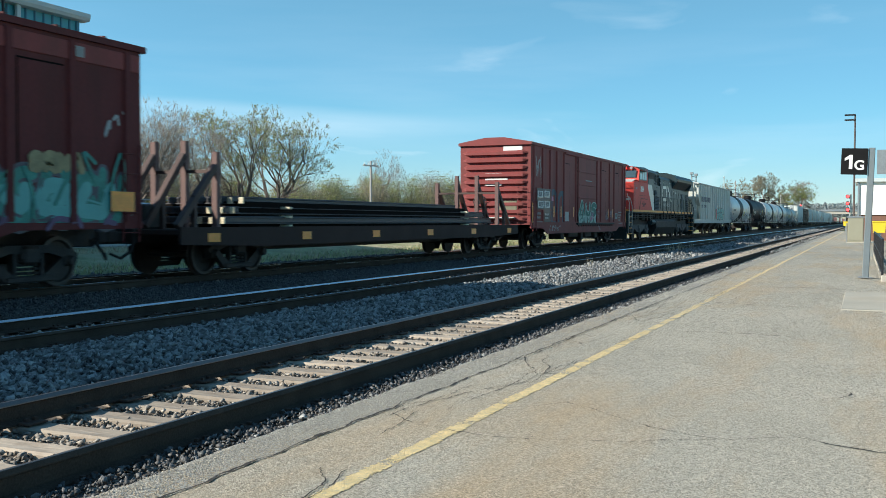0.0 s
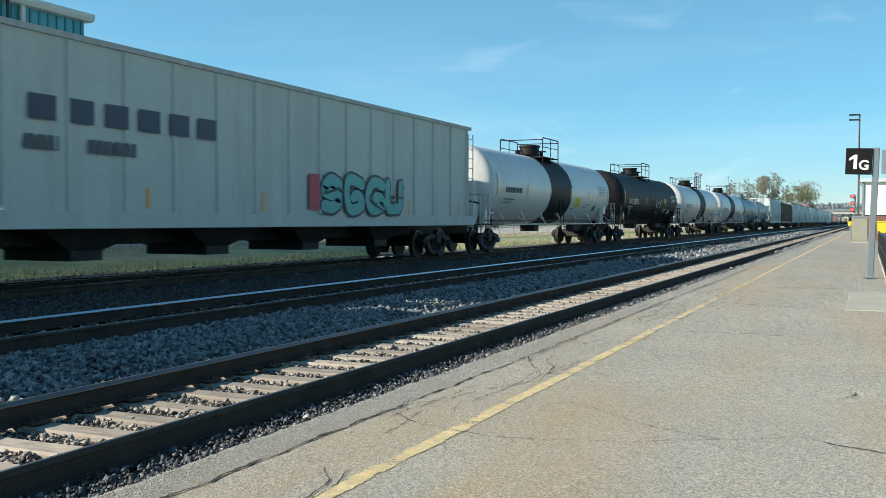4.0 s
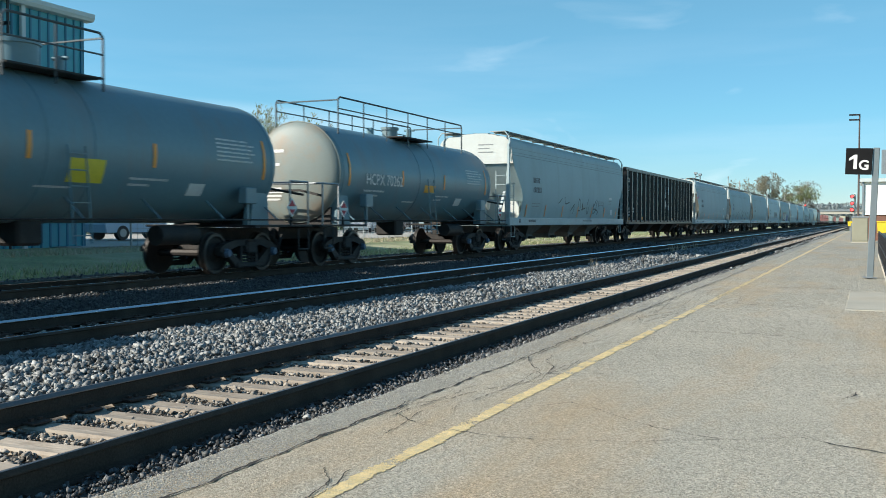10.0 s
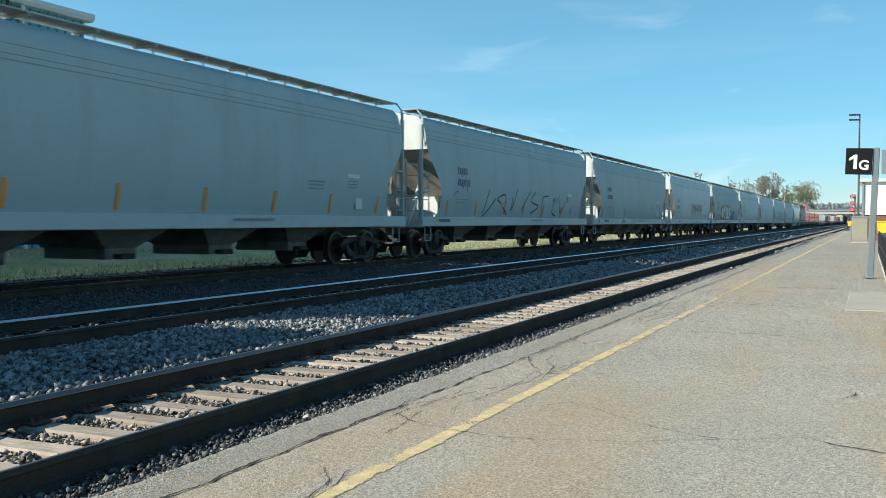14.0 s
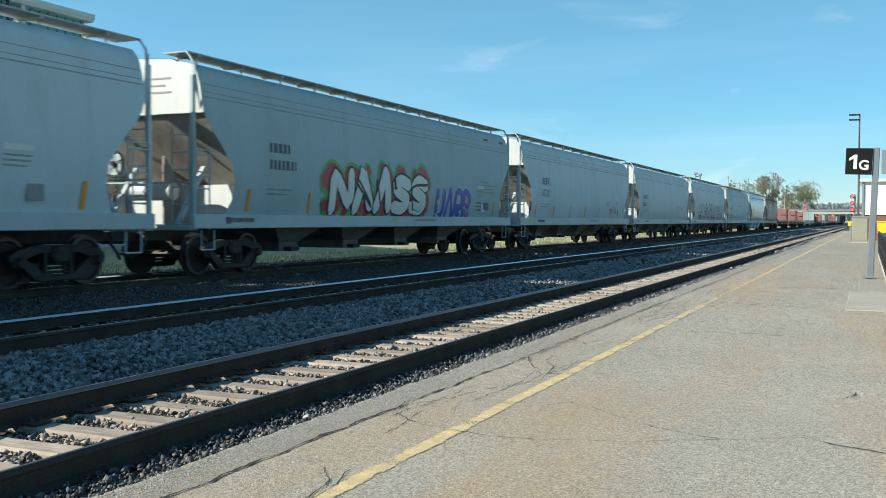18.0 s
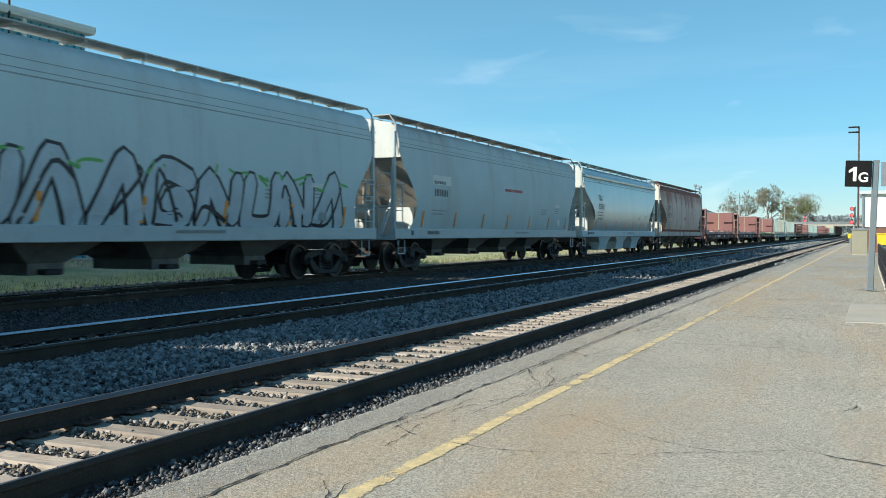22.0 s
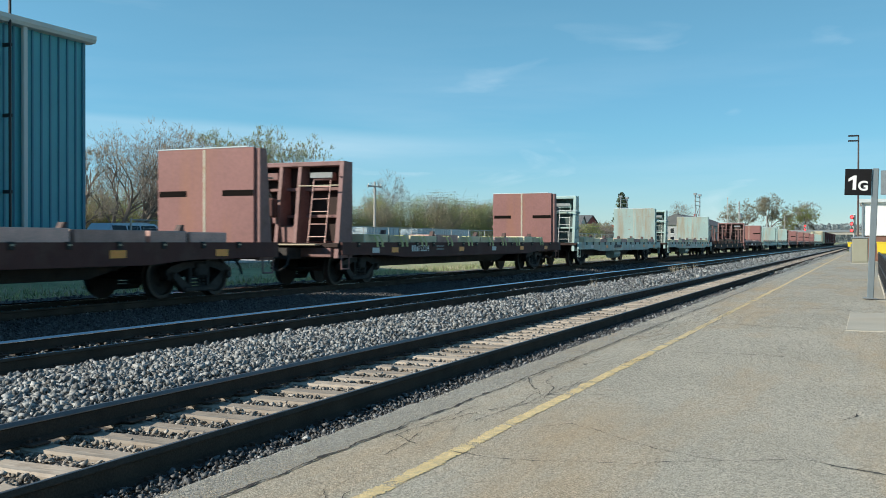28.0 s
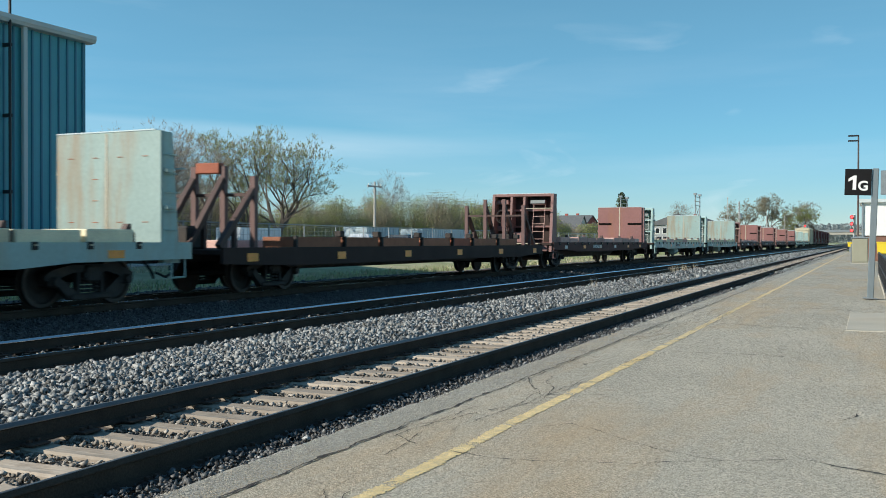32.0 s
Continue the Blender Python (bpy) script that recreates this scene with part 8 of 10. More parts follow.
def coal_gondola(L, label):
    """A black rib-sided open gondola."""
    car = tagged(new("gondola_car"), label, "gondola car")
    top, w = 4.0, 1.52
    for s in (-1, 1):
        part("side", MB().bbox(s * 1.42 - 0.02, 0.5, 1.05, s * 1.42 + 0.02, L - 0.5, top, 0.005), COAL_REFLECTION, car, "glossy black side sheet with painted-in teal reflections")
        part("top_chord", MB().bbox(s * 1.46 - 0.09, 0.3, top - 0.08, s * 1.46 + 0.09, L - 0.3, top + 0.1, 0.015), COAL_BLACK, car)
        part("side_sill", MB().bbox(s * 1.46 - 0.08, 0.3, 0.98, s * 1.46 + 0.08, L - 0.3, 1.2, 0.015), COAL_BLACK, car)
        me = MB().prism([(-0.07, -0.15), (0.09, -0.10), (0.09, 0.10), (-0.07, 0.15)], 2, 1.1, top - 0.05).mesh("rib", COAL_BLACK)
        for i in range(19):
            link("rib", me, car, pose(s * 1.49, 0.55 + (L - 1.1) * i / 18, 0))
    for e, y in ((1, 0.5), (-1, L - 0.5)):
        part("end", MB().bbox(-1.42, min(y, y + e * 0.06), 1.6, 1.42, max(y, y + e * 0.06), top, 0.01), COAL_BLACK, car)
        for k in range(5):
            part("end_rib", MB().bbox(-1.45, min(y, y - e * 0.12), 1.9 + 0.5 * k, 1.45, max(y, y - e * 0.12), 2.03 + 0.5 * k, 0.02), COAL_BLACK, car)
        ladder(car, (1.55, y + e * 0.1, 0.7), (1.55, y + e * 0.1, top), 9, 0.42, 1, COAL_BLACK, "side_ladder")
        ladder(car, (1.1, y - e * 0.16, 0.9), (1.1, y - e * 0.16, top), 9, 0.42, 0, COAL_BLACK, "end_ladder")
        part("end_platform", MB().bbox(-1.4, min(y, y - e * 0.5), 0.95, 1.4, max(y, y - e * 0.5), 1.03, 0.01), UNDER, car)
        part("slope_brace", MB().bar((1.2, y - e * 0.35, 1.0), (1.2, y, 2.4), 0.08, 0.1), COAL_BLACK, car)
        coupler(car, 0.0 if e > 0 else L, -e)
        truck(car, y + e * 1.9)
    part("floor", MB().bbox(-1.4, 0.5, 1.0, 1.4, L - 0.5, 1.1, 0.01), COAL_BLACK, car)
    part("centre_sill", MB().bbox(-0.3, 0, 0.65, 0.3, L, 1.0, 0.02), UNDER, car)
    for i in range(4):
        y = 5.2 + (L - 10.4) * i / 3
        part("hopper_bay", MB().loft([[(-1.2, y - 0.9, 1.02), (1.2, y - 0.9, 1.02), (1.2, y + 0.9, 1.02), (-1.2, y + 0.9, 1.02)], [(-0.8, y - 0.3, 0.5), (0.8, y - 0.3, 0.5), (0.8, y + 0.3, 0.5), (-0.8, y + 0.3, 0.5)]]), UNDER, car)
    f = lambda z: 1.445
    stencil(car, "AIMX", 1.446, 0.80, 3.3, 0.36, MARK_WHITE, "white reporting mark", 0.006)
    stencil(car, "21", 1.445, 1.22, 2.82, 0.42, MARK_WHITE, "white car number", 0.006)
    stencil(car, "49", 1.445, 2.05, 2.82, 0.42, MARK_WHITE, "white car number", 0.006)
    rows_of_bars(car, f, 1.0, 1.9, ((1.0, 0.11), (0.9, 0.11), (0.9, 0.11)), MARK_WHITE, seed=6)
    rows_of_bars(car, f, 2.2, 1.9, ((0.75, 0.09), (0.8, 0.09)), MARK_WHITE, seed=7)
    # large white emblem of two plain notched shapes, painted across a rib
    c = 0.55 + (L - 1.1) * 10 / 18 - 0.05
    for poly, z0, z1 in ((((-0.16, 3.38), (0.2, 3.38), (0.46, 2.66), (0.2, 2.66), (0.14, 2.86), (-0.14, 2.86), (-0.2, 2.66), (-0.46, 2.66)), 2.86, 3.38),
                         (((-0.58, 2.52), (-0.3, 2.52), (0, 2.2), (0.3, 2.52), (0.58, 2.52), (0.8, 1.82), (0.42, 1.82), (0.28, 2.16), (0, 1.86), (-0.28, 2.16), (-0.42, 1.82), (-0.8, 1.82)), 1.9, 2.25)):
        em = part("emblem", MB().prism([(c + y, z) for y, z in poly], 0, 1.449, 1.454), MARK_WHITE, car, "large white painted emblem")
        part("rib_paint", MB().bbox(1.58, c - 0.098, z0, 1.5835, c + 0.098, z1, 0.001), MARK_WHITE, em)
    for i in range(7):
        y = 1.5 + (L - 3.4) * i / 6
        mark(car, y, 1.22, y + 0.42, 1.38, 1.445, AMBER, "reflector", "amber reflective panel")
    return car


def ribbed_hopper(L, label):
    """A pale rib-sided covered hopper with open sloping ends."""
    car = tagged(new("ribbed_hopper"), label, "hopper car")
    a, w, top = 2.0, 1.54, 4.15
    out = [(a + 0.95, 1.25), (a + 0.9, 2.4), (a, 3.1), (a, top), (L - 0.7, top), (L - 0.7, 1.25)]
    part("body", MB().prism(out, 0, -w, w), CREAM_GREY, car, "cream-grey steel body")
    part("roof", MB().prism([(-w - 0.05, top - 0.04), (w + 0.05, top - 0.04), (w + 0.05, top + 0.06), (0.6, top + 0.22), (-0.6, top + 0.22), (-w - 0.05, top + 0.06)], 1, a - 0.35, L - 0.45), WALKWAY, car, "weathered tan roof edge")
    rib = MB().prism([(0, -0.06), (0.05, -0.035), (0.05, 0.035), (0, 0.06)], 2, 1.3, top - 0.06).mesh("rib", CREAM_GREY)
    for i in range(15):
        link("rib", rib, car, pose(w, a + 1.0 + (L - 1.8 - a) * i / 14, 0))
    for s in (-1, 1):
        part("side_sill", MB().bbox(s * 1.5 - 0.05, 0.05, 1.0, s * 1.5 + 0.05, L - 0.05, 1.3, 0.01), CREAM_GREY, car)
        for y in (0.1, 0.75, 1.45):
            part("end_post", MB().bar((s * 1.42, y, 1.05), (s * 1.42, y, 4.0 if y != 0.75 else 2.9), 0.1, 0.08), CREAM_GREY, car)
        part("roof_brace", MB().bar((s * 1.4, 0.15, 4.05), (s * 1.4, a, 4.12), 0.08, 0.08), CREAM_GREY, car)
        part("guard_rail", MB().path([(s * 1.46, 0.1, 2.1), (s * 1.46, 1.6, 2.1)], 0.025, 5), CREAM_GREY, car)
        for y in (0.3, 0.75, 1.2):
            part("baluster", MB().bar((s * 1.46, y, 1.3), (s * 1.46, y, 1.95), 0.16, 0.03), CREAM_GREY, car)
    part("end_sheet", MB().bbox(-1.5, 0.9, 2.9, 1.5, 0.96, 4.1, 0.01), CREAM_GREY, car)
    part("lower_bulkhead", MB().bbox(-1.4, 2.1, 1.06, 1.4, 2.16, 1.9, 0.01), CREAM_GREY, car, "pale bulkhead under the slope")
    part("corner_brace", MB().bar((1.42, 1.0, 3.6), (1.42, 0.15, 4.08), 0.3, 0.04), CREAM_GREY, car)
    ladder(car, (-1.1, 0.05, 1.0), (-1.1, 0.05, 4.0), 10, 0.42, 0, CREAM_GREY, "end_ladder")
    ladder(car, (1.5, L - 0.3, 0.8), (1.5, L - 0.3, 4.0), 10, 0.42, 1, CREAM_GREY, "side_ladder")
    part("slope_sheet", MB().add([(-1.5, 0.96, 4.0), (1.5, 0.96, 4.0), (1.5, 0.96, 2.9), (-1.5, 0.96, 2.9), (1.5, 3.2, 1.2), (-1.5, 3.2, 1.2)], [(3, 2, 4, 5)]), CREAM_GREY, car)
    part("end_platform", MB().bbox(-1.45, 0, 0.98, 1.45, 2.2, 1.06, 0.01), UNDER, car)
    for i in range(4):
        y = 3.9 + (L - 7.2) * (i + 0.5) / 4 - 0.3
        part("outlet", MB().loft([[(-1.3, y - 1.9, 1.2), (1.3, y - 1.9, 1.2), (1.3, y + 1.9, 1.2), (-1.3, y + 1.9, 1.2)], [(-0.8, y - 0.4, 0.6), (0.8, y - 0.4, 0.6), (0.8, y + 0.4, 0.6), (-0.8, y + 0.4, 0.6)], [(-0.8, y - 0.4, 0.42), (0.8, y - 0.4, 0.42), (0.8, y + 0.4, 0.42), (-0.8, y + 0.4, 0.42)]]), UNDER, car)
    part("centre_sill", MB().bbox(-0.3, 0, 0.68, 0.3, L, 1.0, 0.02), UNDER, car)
    f = lambda z: w + 0.052
    y = a + 1.5
    for i in range(6):
        part("emblem_block", MB().box(f(3) - 0.004, y + i * 0.86, 2.74, f(3) + 0.004, y + i * 0.86 + 0.56, 3.14), mat("navy_paint", (0.05, 0.06, 0.1), 0.5), car, "dark blue painted block")
    rows_of_bars(car, f, a + 1.4, 2.5, ((0.7, 0.24),), MARK_DARK, seed=2)
    rows_of_bars(car, f, a + 2.8, 2.5, ((1.2, 0.24),), MARK_DARK, seed=3)
    spray(car, f, 12.5, 17.2, 1.4, 2.2, TEAL_S, BLACK_S, 12, 4, "teal and red sprayed graffiti")
    mark(car, 12.0, 1.4, 12.5, 2.25, f(1), RED_S, "graffiti", "red sprayed stroke")
    for i in range(6):
        yy = a + 0.5 + (L - 4) * i / 5
        mark(car, yy, 1.35, yy + 0.1, 1.75, f(1) - 0.045, AMBER, "reflector")
    mk = MB()
    for i in range(4):
        mk.box(-1.1, 0.89, 3.75 - 0.17 * i, -0.3, 0.9, 3.82 - 0.17 * i)
    part("lettering", mk, MARK_DARK, car, "unreadable stencilled lettering")
    for y, e in ((0, -1), (L, 1)):
        coupler(car, y, e)
        truck(car, y - e * 2.1)
    return car


def diesel_engine(L, label):
    """A six-axle road diesel, nose towards the front (y = 0)."""
    car = tagged(new("diesel_locomotive"), label, "locomotive")
    deck = 1.72
    part("frame", MB().bbox(-1.48, -0.2, 1.6, 1.48, L - 0.4, deck, 0.02).bbox(-1.05, 0.3, 0.95, 1.05, L - 0.9, 1.61, 0.02), UNDER, car, "black underframe")
    rng = random.Random(12)
    for y in [0.9 + 0.62 * i for i in range(33)]:
        w, h = rng.uniform(0.25, 0.55), rng.uniform(0.12, 0.4)
        part("underfloor_gear", MB().bbox(1.05, y, 1.55 - h, rng.uniform(1.2, 1.38), y + w, 1.6, 0.03), UNDER, car, "grimy underfloor equipment")
    for z, x in ((1.5, 1.4), (1.38, 1.32)):
        part("air_pipe", MB().path([(x, 1.0 + 2.0 * i, z - 0.03 * (i % 3 == 1)) for i in range(11)], 0.025, 5), UNDER, car)
    for s in (-1, 1):
        part("sill_stripe", MB().bbox(s * 1.49 - 0.012, 0.75, deck - 0.02, s * 1.49 + 0.016, L - 0.8, deck + 0.10, 0.004), STRIPE, car, "yellow-orange sill stripe")
        part("sill_end_stripe", MB().bbox(s * 1.2 - 0.25, -0.22, deck - 0.02, s * 1.2 + 0.25, -0.19, deck + 0.09, 0.004), STRIPE, car, "yellow-orange sill stripe")
    # wide nose: chamfered front, sloping top, raised middle
    plan = [(-1.5, 2.245), (-1.5, 0.9), (-0.7, 0.5), (0.7, 0.5), (1.5, 0.9), (1.5, 2.245)]
    nose = part("nose", MB().loft([[(x * k, y + d, z if (y < 2 or z < 3) else z + 0.1) for x, y in plan] for z, k, d in ((deck + 0.02, 1.0, 0.0), (3.33, 1.0, 0.0), (3.4, 0.97, 0.06))]),
                LOCO_RED, car, "bright red wide nose")
    part("nose_hump", MB().loft([[(x, y, z) for x, y in ((-0.55, y0), (0.42, y0), (0.42, 1.25), (-0.55, 1.25))] for y0, z in ((0.48, 3.3), (0.52, 3.56), (0.6, 3.6))]), LOCO_RED, nose)
    part("nose_tread", MB().loft([[(0.46, y, z), (1.36, y, z)] for y, z in ((1.02, 3.41), (2.2, 3.62))], closed=False, caps=False), WALKWAY, nose, "grey non-slip panel")
    part("nose_door", MB().bbox(0.95, 0.6, 1.95, 0.98, 0.63, 3.1, 0.004), LOCO_RED, nose)
    part("edge_seam", MB().bbox(1.495, 1.22, deck + 0.1, 1.504, 1.25, 3.38, 0.003), UNDER, nose)
    for z in (2.5, 2.85, 3.2):
        part("nose_grab", MB().path([(0.75, 0.54, z), (0.77, 0.44, z - 0.02), (1.25, 0.68, z - 0.02), (1.28, 0.8, z)], 0.02, 5), LOCO_RED, nose)
    lamp = part("ditch_light", MB().bbox(0.18, 0.45, 2.95, 0.48, 0.52, 3.45, 0.02), LOCO_BLACK, nose, "twin headlight housing")
    for z in (3.08, 3.32):
        part("lens", MB().rod((0.33, 0.42, z), (0.33, 0.46, z), 0.09, 12), GALV, lamp)
    part("nose_emblem", MB().prism([(0.72, 0.505), (1.3, 0.795), (1.31, 0.785), (0.73, 0.495)], 2, 2.35, 2.55), LOCO_WHITE, nose, "white painted band")
    part("nose_emblem", MB().bbox(-0.45, 0.482, 2.2, 0.55, 0.498, 2.4, 0.004), LOCO_WHITE, nose, "white painted band")
    # cab with sloped front and chamfered roof
    cabp = [(2.25, deck + 0.02), (2.25, 3.55), (2.5, 4.30), (4.9, 4.36), (4.9, deck + 0.02)]
    drop = {1.5: 0.12, 1.28: 0.0, 0.0: -0.12}
    cab = part("cab", MB().loft([[(x, y, z - drop[abs(x)] if z > 4 else z) for y, z in cabp] for x in (-1.5, -1.28, 0.0, 1.28, 1.5)]), LOCO_RED, car, "bright red cab")
    part("cab_roof", MB().loft([[(x, 2.75, 4.325 - drop[1.5 if abs(x) > 1.4 else abs(x)]), (x, 4.95, 4.385 - drop[1.5 if abs(x) > 1.4 else abs(x)]), (x, 4.95, 4.42 - drop[1.5 if abs(x) > 1.4 else abs(x)]), (x, 2.75, 4.36 - drop[1.5 if abs(x) > 1.4 else abs(x)])] for x in (-1.52, -1.28, 0.0, 1.28, 1.52)]), LOCO_BLACK, cab, "dark roof sheet")
    for x in (-0.5, 0.5):
        nb = part("number_board", MB().loft([[(x - 0.3, y, z0), (x + 0.3, y, z0), (x + 0.28, y, z1), (x - 0.28, y, z1)] for y, z0, z1 in ((2.26, 4.2, 4.45), (2.3, 4.17, 4.48), (2.8, 4.17, 4.48))]), LOCO_RED, cab, "red number board housing")
        part("board_panel", MB().bbox(x - 0.24, 2.25, 4.25, x + 0.24, 2.28, 4.41, 0.006), LOCO_BLACK, nb)
        part("board_number", MB().box(x - 0.18, 2.243, 4.29, x + 0.18, 2.249, 4.37), BEIGE, nb, "pale number bar")
    for x in (-1.05, 1.05):
        rl = part("roof_lamp", MB().rod((x, 2.3, 4.27), (x, 2.6, 4.27), 0.1, 10), LOCO_RED, cab)
        part("lens", MB().rod((x, 2.28, 4.27), (x, 2.3, 4.27), 0.07, 10), GALV, rl, "pale headlight lens")
    slope = 0.27
    for x0, x1 in ((-1.38, -0.62), (-0.2, 1.3)):
        yy = lambda z, o: 2.25 + (z - 3.55) * slope - o - 0.012
        seal = part("windscreen_seal", MB().loft([[(x0 - 0.05, yy(3.70, 0.006), 3.70), (x1 + 0.05, yy(3.70, 0.006), 3.70)], [(x0 - 0.05, yy(4.14, 0.006), 4.14), (x1 + 0.05, yy(4.14, 0.006), 4.14)]], closed=False, caps=False), LOCO_BLACK, cab)
        part("windscreen", MB().loft([[(x0, yy(3.74, 0.012), 3.74), (x1, yy(3.74, 0.012), 3.74)], [(x0, yy(4.1, 0.012), 4.1), (x1, yy(4.1, 0.012), 4.1)]], closed=False, caps=False), CAB_GLASS, seal, "dark windscreen pane")
    fr = part("side_window", MB().bbox(1.49, 2.44, 3.57, 1.512, 4.56, 4.13, 0.006), LOCO_BLACK, cab, "black-framed sliding cab windows")
    for y0, y1 in ((2.52, 2.74), (2.86, 3.2), (3.32, 3.82), (4.04, 4.46)):
        part("pane", MB().box(1.513, y0, 3.62, 1.518, y1, 4.08), CAB_PANE, fr, "window pane, the light in its glass painted pale blue")
    part("visor", MB().loft([[(1.5, y, 4.17), (1.5, y, 4.20), (1.82, y, 4.10), (1.82, y, 4.07)] for y in (2.45, 4.55)]), LOCO_BLACK, cab, "sloped black window visor")
    part("cab_seam", MB().bbox(1.5, 2.45, 2.66, 1.504, 4.3, 2.672, 0.002), UNDER, cab)
    part("cab_ledge", MB().bbox(1.5, 2.3, 3.47, 1.53, 4.85, 3.53, 0.008), LOCO_RED, cab)
    hatch = part("side_hatch", MB().prism([(2.46, 1.84), (2.99, 2.5), (4.86, 2.5), (4.86, 1.84)], 0, 1.5, 1.506), UNDER, cab, "dark edge of the side hatch")
    part("hatch_cover", MB().prism([(2.52, 1.84), (3.01, 2.465), (4.86, 2.465), (4.86, 1.84)], 0, 1.5, 1.512), LOCO_RED, hatch, "red slanted hatch cover")
    for y in (3.2, 4.15):
        part("hatch_latch", MB().bbox(1.511, y, 2.15, 1.525, y + 0.09, 2.25, 0.004), UNDER, hatch)
    part("cab_edge", MB().bbox(1.46, 4.9, deck + 0.1, 1.5, 5.06, 3.44, 0.01), LOCO_RED, cab)
    for k in range(5):
        part("louvre", MB().bbox(1.508, 3.4, 2.0 + 0.07 * k, 1.52, 3.96, 2.03 + 0.07 * k, 0.003), UNDER, hatch)
    # equipment hood: red panel, white slash, then black
    part("hood", MB().prism([(-1.22, deck), (1.22, deck), (1.22, 3.46), (-1.22, 3.46)], 1, 4.9, 10.5), LOCO_BLACK, car, "black long hood")
    up = part("upper_hood", MB().prism([(-1.12, 3.46), (1.12, 3.46), (1.12, 4.26), (0.85, 4.46), (-0.85, 4.46), (-1.12, 4.26)], 1, 4.95, 10.5), LOCO_BLACK, car, "raised black equipment hood")
    part("rear_hood", MB().prism([(-1.22, deck), (1.22, deck), (1.22, 3.95), (1.14, 4.08), (0.85, 4.18), (-0.85, 4.18), (-1.14, 4.08), (-1.22, 3.95)], 1, 10.5, L - 0.7), LOCO_BLACK, car, "black engine hood")
    part("hood_front", MB().prism([(4.9, deck + 0.1), (7.86, deck + 0.1), (6.15, 3.44), (4.9, 3.44)], 0, 1.22, 1.232), LOCO_RED, car, "red hood panel")
    part("white_slash", MB().prism([(7.87, deck + 0.1), (8.44, deck + 0.1), (8.42, 2.3), (8.25, 2.78), (7.55, 3.44), (6.16, 3.44)], 0, 1.22, 1.23), LOCO_WHITE, car, "white diagonal slash")
    part("white_slash", MB().prism([(5.3, 3.48), (6.3, 3.48), (6.05, 3.72), (5.7, 3.88), (5.3, 3.88)], 0, 1.12, 1.13), LOCO_WHITE, up, "white diagonal slash")
    for y in (5.25, 5.85, 6.9, 9.15, 9.5, 9.95, 10.42):
        part("door_post", MB().bbox(1.118, y, 3.5, 1.15, y + 0.07, 4.2, 0.006), UNDER, up)
    part("intake_screen", MB().bbox(1.115, 7.2, 3.84, 1.14, 8.95, 4.25, 0.01), UNDER, up, "dark air-intake screen")
    part("notice", MB().box(1.121, 6.35, 3.86, 1.127, 6.6, 3.98), MARK_WHITE, up, "small white notice")
    part("notice", MB().box(1.121, 9.5, 3.55, 1.127, 9.65, 3.8), MARK_WHITE, up, "small white notice")
    for y, z in ((5.75, 3.2), (5.75, 2.65), (5.75, 2.1), (8.1, 2.85), (8.2, 2.3), (8.3, 3.25), (9.2, 3.3)):
        part("latch", MB().bbox(1.231, y, z, 1.25, y + 0.13, z + 0.05, 0.004), UNDER, car)
    for y0, y1, z0, z1, n in ((8.5, 10.15, 1.86, 2.74, 9), (8.5, 9.4, 2.76, 3.14, 4), (18.72, 19.45, 2.0, 3.14, 14), (20.55, 22.05, 1.95, 3.12, 8)):
        g = part("grille", MB().bbox(1.2, y0, z0, 1.236, y1, z1, 0.006), UNDER, car, "black louvred grille")
        for k in range(n):
            z = z0 + 0.03 + (z1 - z0 - 0.06) * k / n
            part("slat", MB().loft([[(1.236, y, z), (1.28, y, z), (1.236, y, z + 0.06)] for y in (y0 + 0.03, y1 - 0.03)]), LOCO_BLACK, g)
    for i in range(8):
        y = 10.6 + 1.01 * i
        part("hood_door", MB().bbox(1.2, y, 1.95, 1.238, y + 0.95, 3.35 if i > 3 else 3.85, 0.008), LOCO_BLACK, car, "black hood access door")
        for z in (2.2, 3.0):
            part("latch", MB().bbox(1.238, y + 0.85, z, 1.26, y + 0.9, z + 0.14, 0.004), UNDER, car)
    for i, (y, z) in enumerate(((10.35, 3.62), (11.6, 3.70), (12.7, 3.70), (13.9, 3.72), (15.4, 3.2), (15.4, 2.7), (16.3, 3.1), (10.2, 2.3), (9.75, 3.9), (8.95, 3.62))):
        part("notice", MB().box(1.239 if y > 10 else 1.127, y, z, 1.243 if y > 10 else 1.131, y + 0.16, z + 0.1), (MARK_WHITE, BEIGE, MARK_SOFT)[i % 3], car, "small pale notice")
    part("hood_rim", MB().bbox(1.16, 10.5, 3.9, 1.25, 15.0, 3.96, 0.01), LOCO_BLACK, car)
    part("hood_lip", MB().bbox(1.56, 15.0, 4.08, 1.59, 22.2, 4.14, 0.006), LOCO_BLACK, car)
    part("wing_end", MB().prism([(20.35, 3.44), (22.2, 3.44), (22.2, 4.1), (21.85, 4.1)], 0, 1.22, 1.562), LOCO_BLACK, car, "slanted end panel of the radiator")
    part("exhaust", MB().bbox(-0.4, 12.2, 4.15, 0.4, 13.2, 4.36, 0.05), LOCO_BLACK, car)
    part("horn", MB().rod((0.9, 10.9, 4.12), (0.9, 10.9, 4.4), 0.03, 6).rod((0.9, 10.7, 4.42), (0.9, 11.2, 4.38), 0.04, 8, 0.1).rod((0.75, 10.7, 4.34), (0.75, 11.1, 4.32), 0.04, 8, 0.08), LOCO_BLACK, car, "roof air horn")
    # flared radiator at the rear
    wing = [(-1.22, 3.42), (1.22, 3.42), (1.55, 3.95), (1.57, 4.12), (1.35, 4.36), (0.9, 4.5), (-0.9, 4.5), (-1.35, 4.36), (-1.57, 4.12), (-1.55, 3.95)]
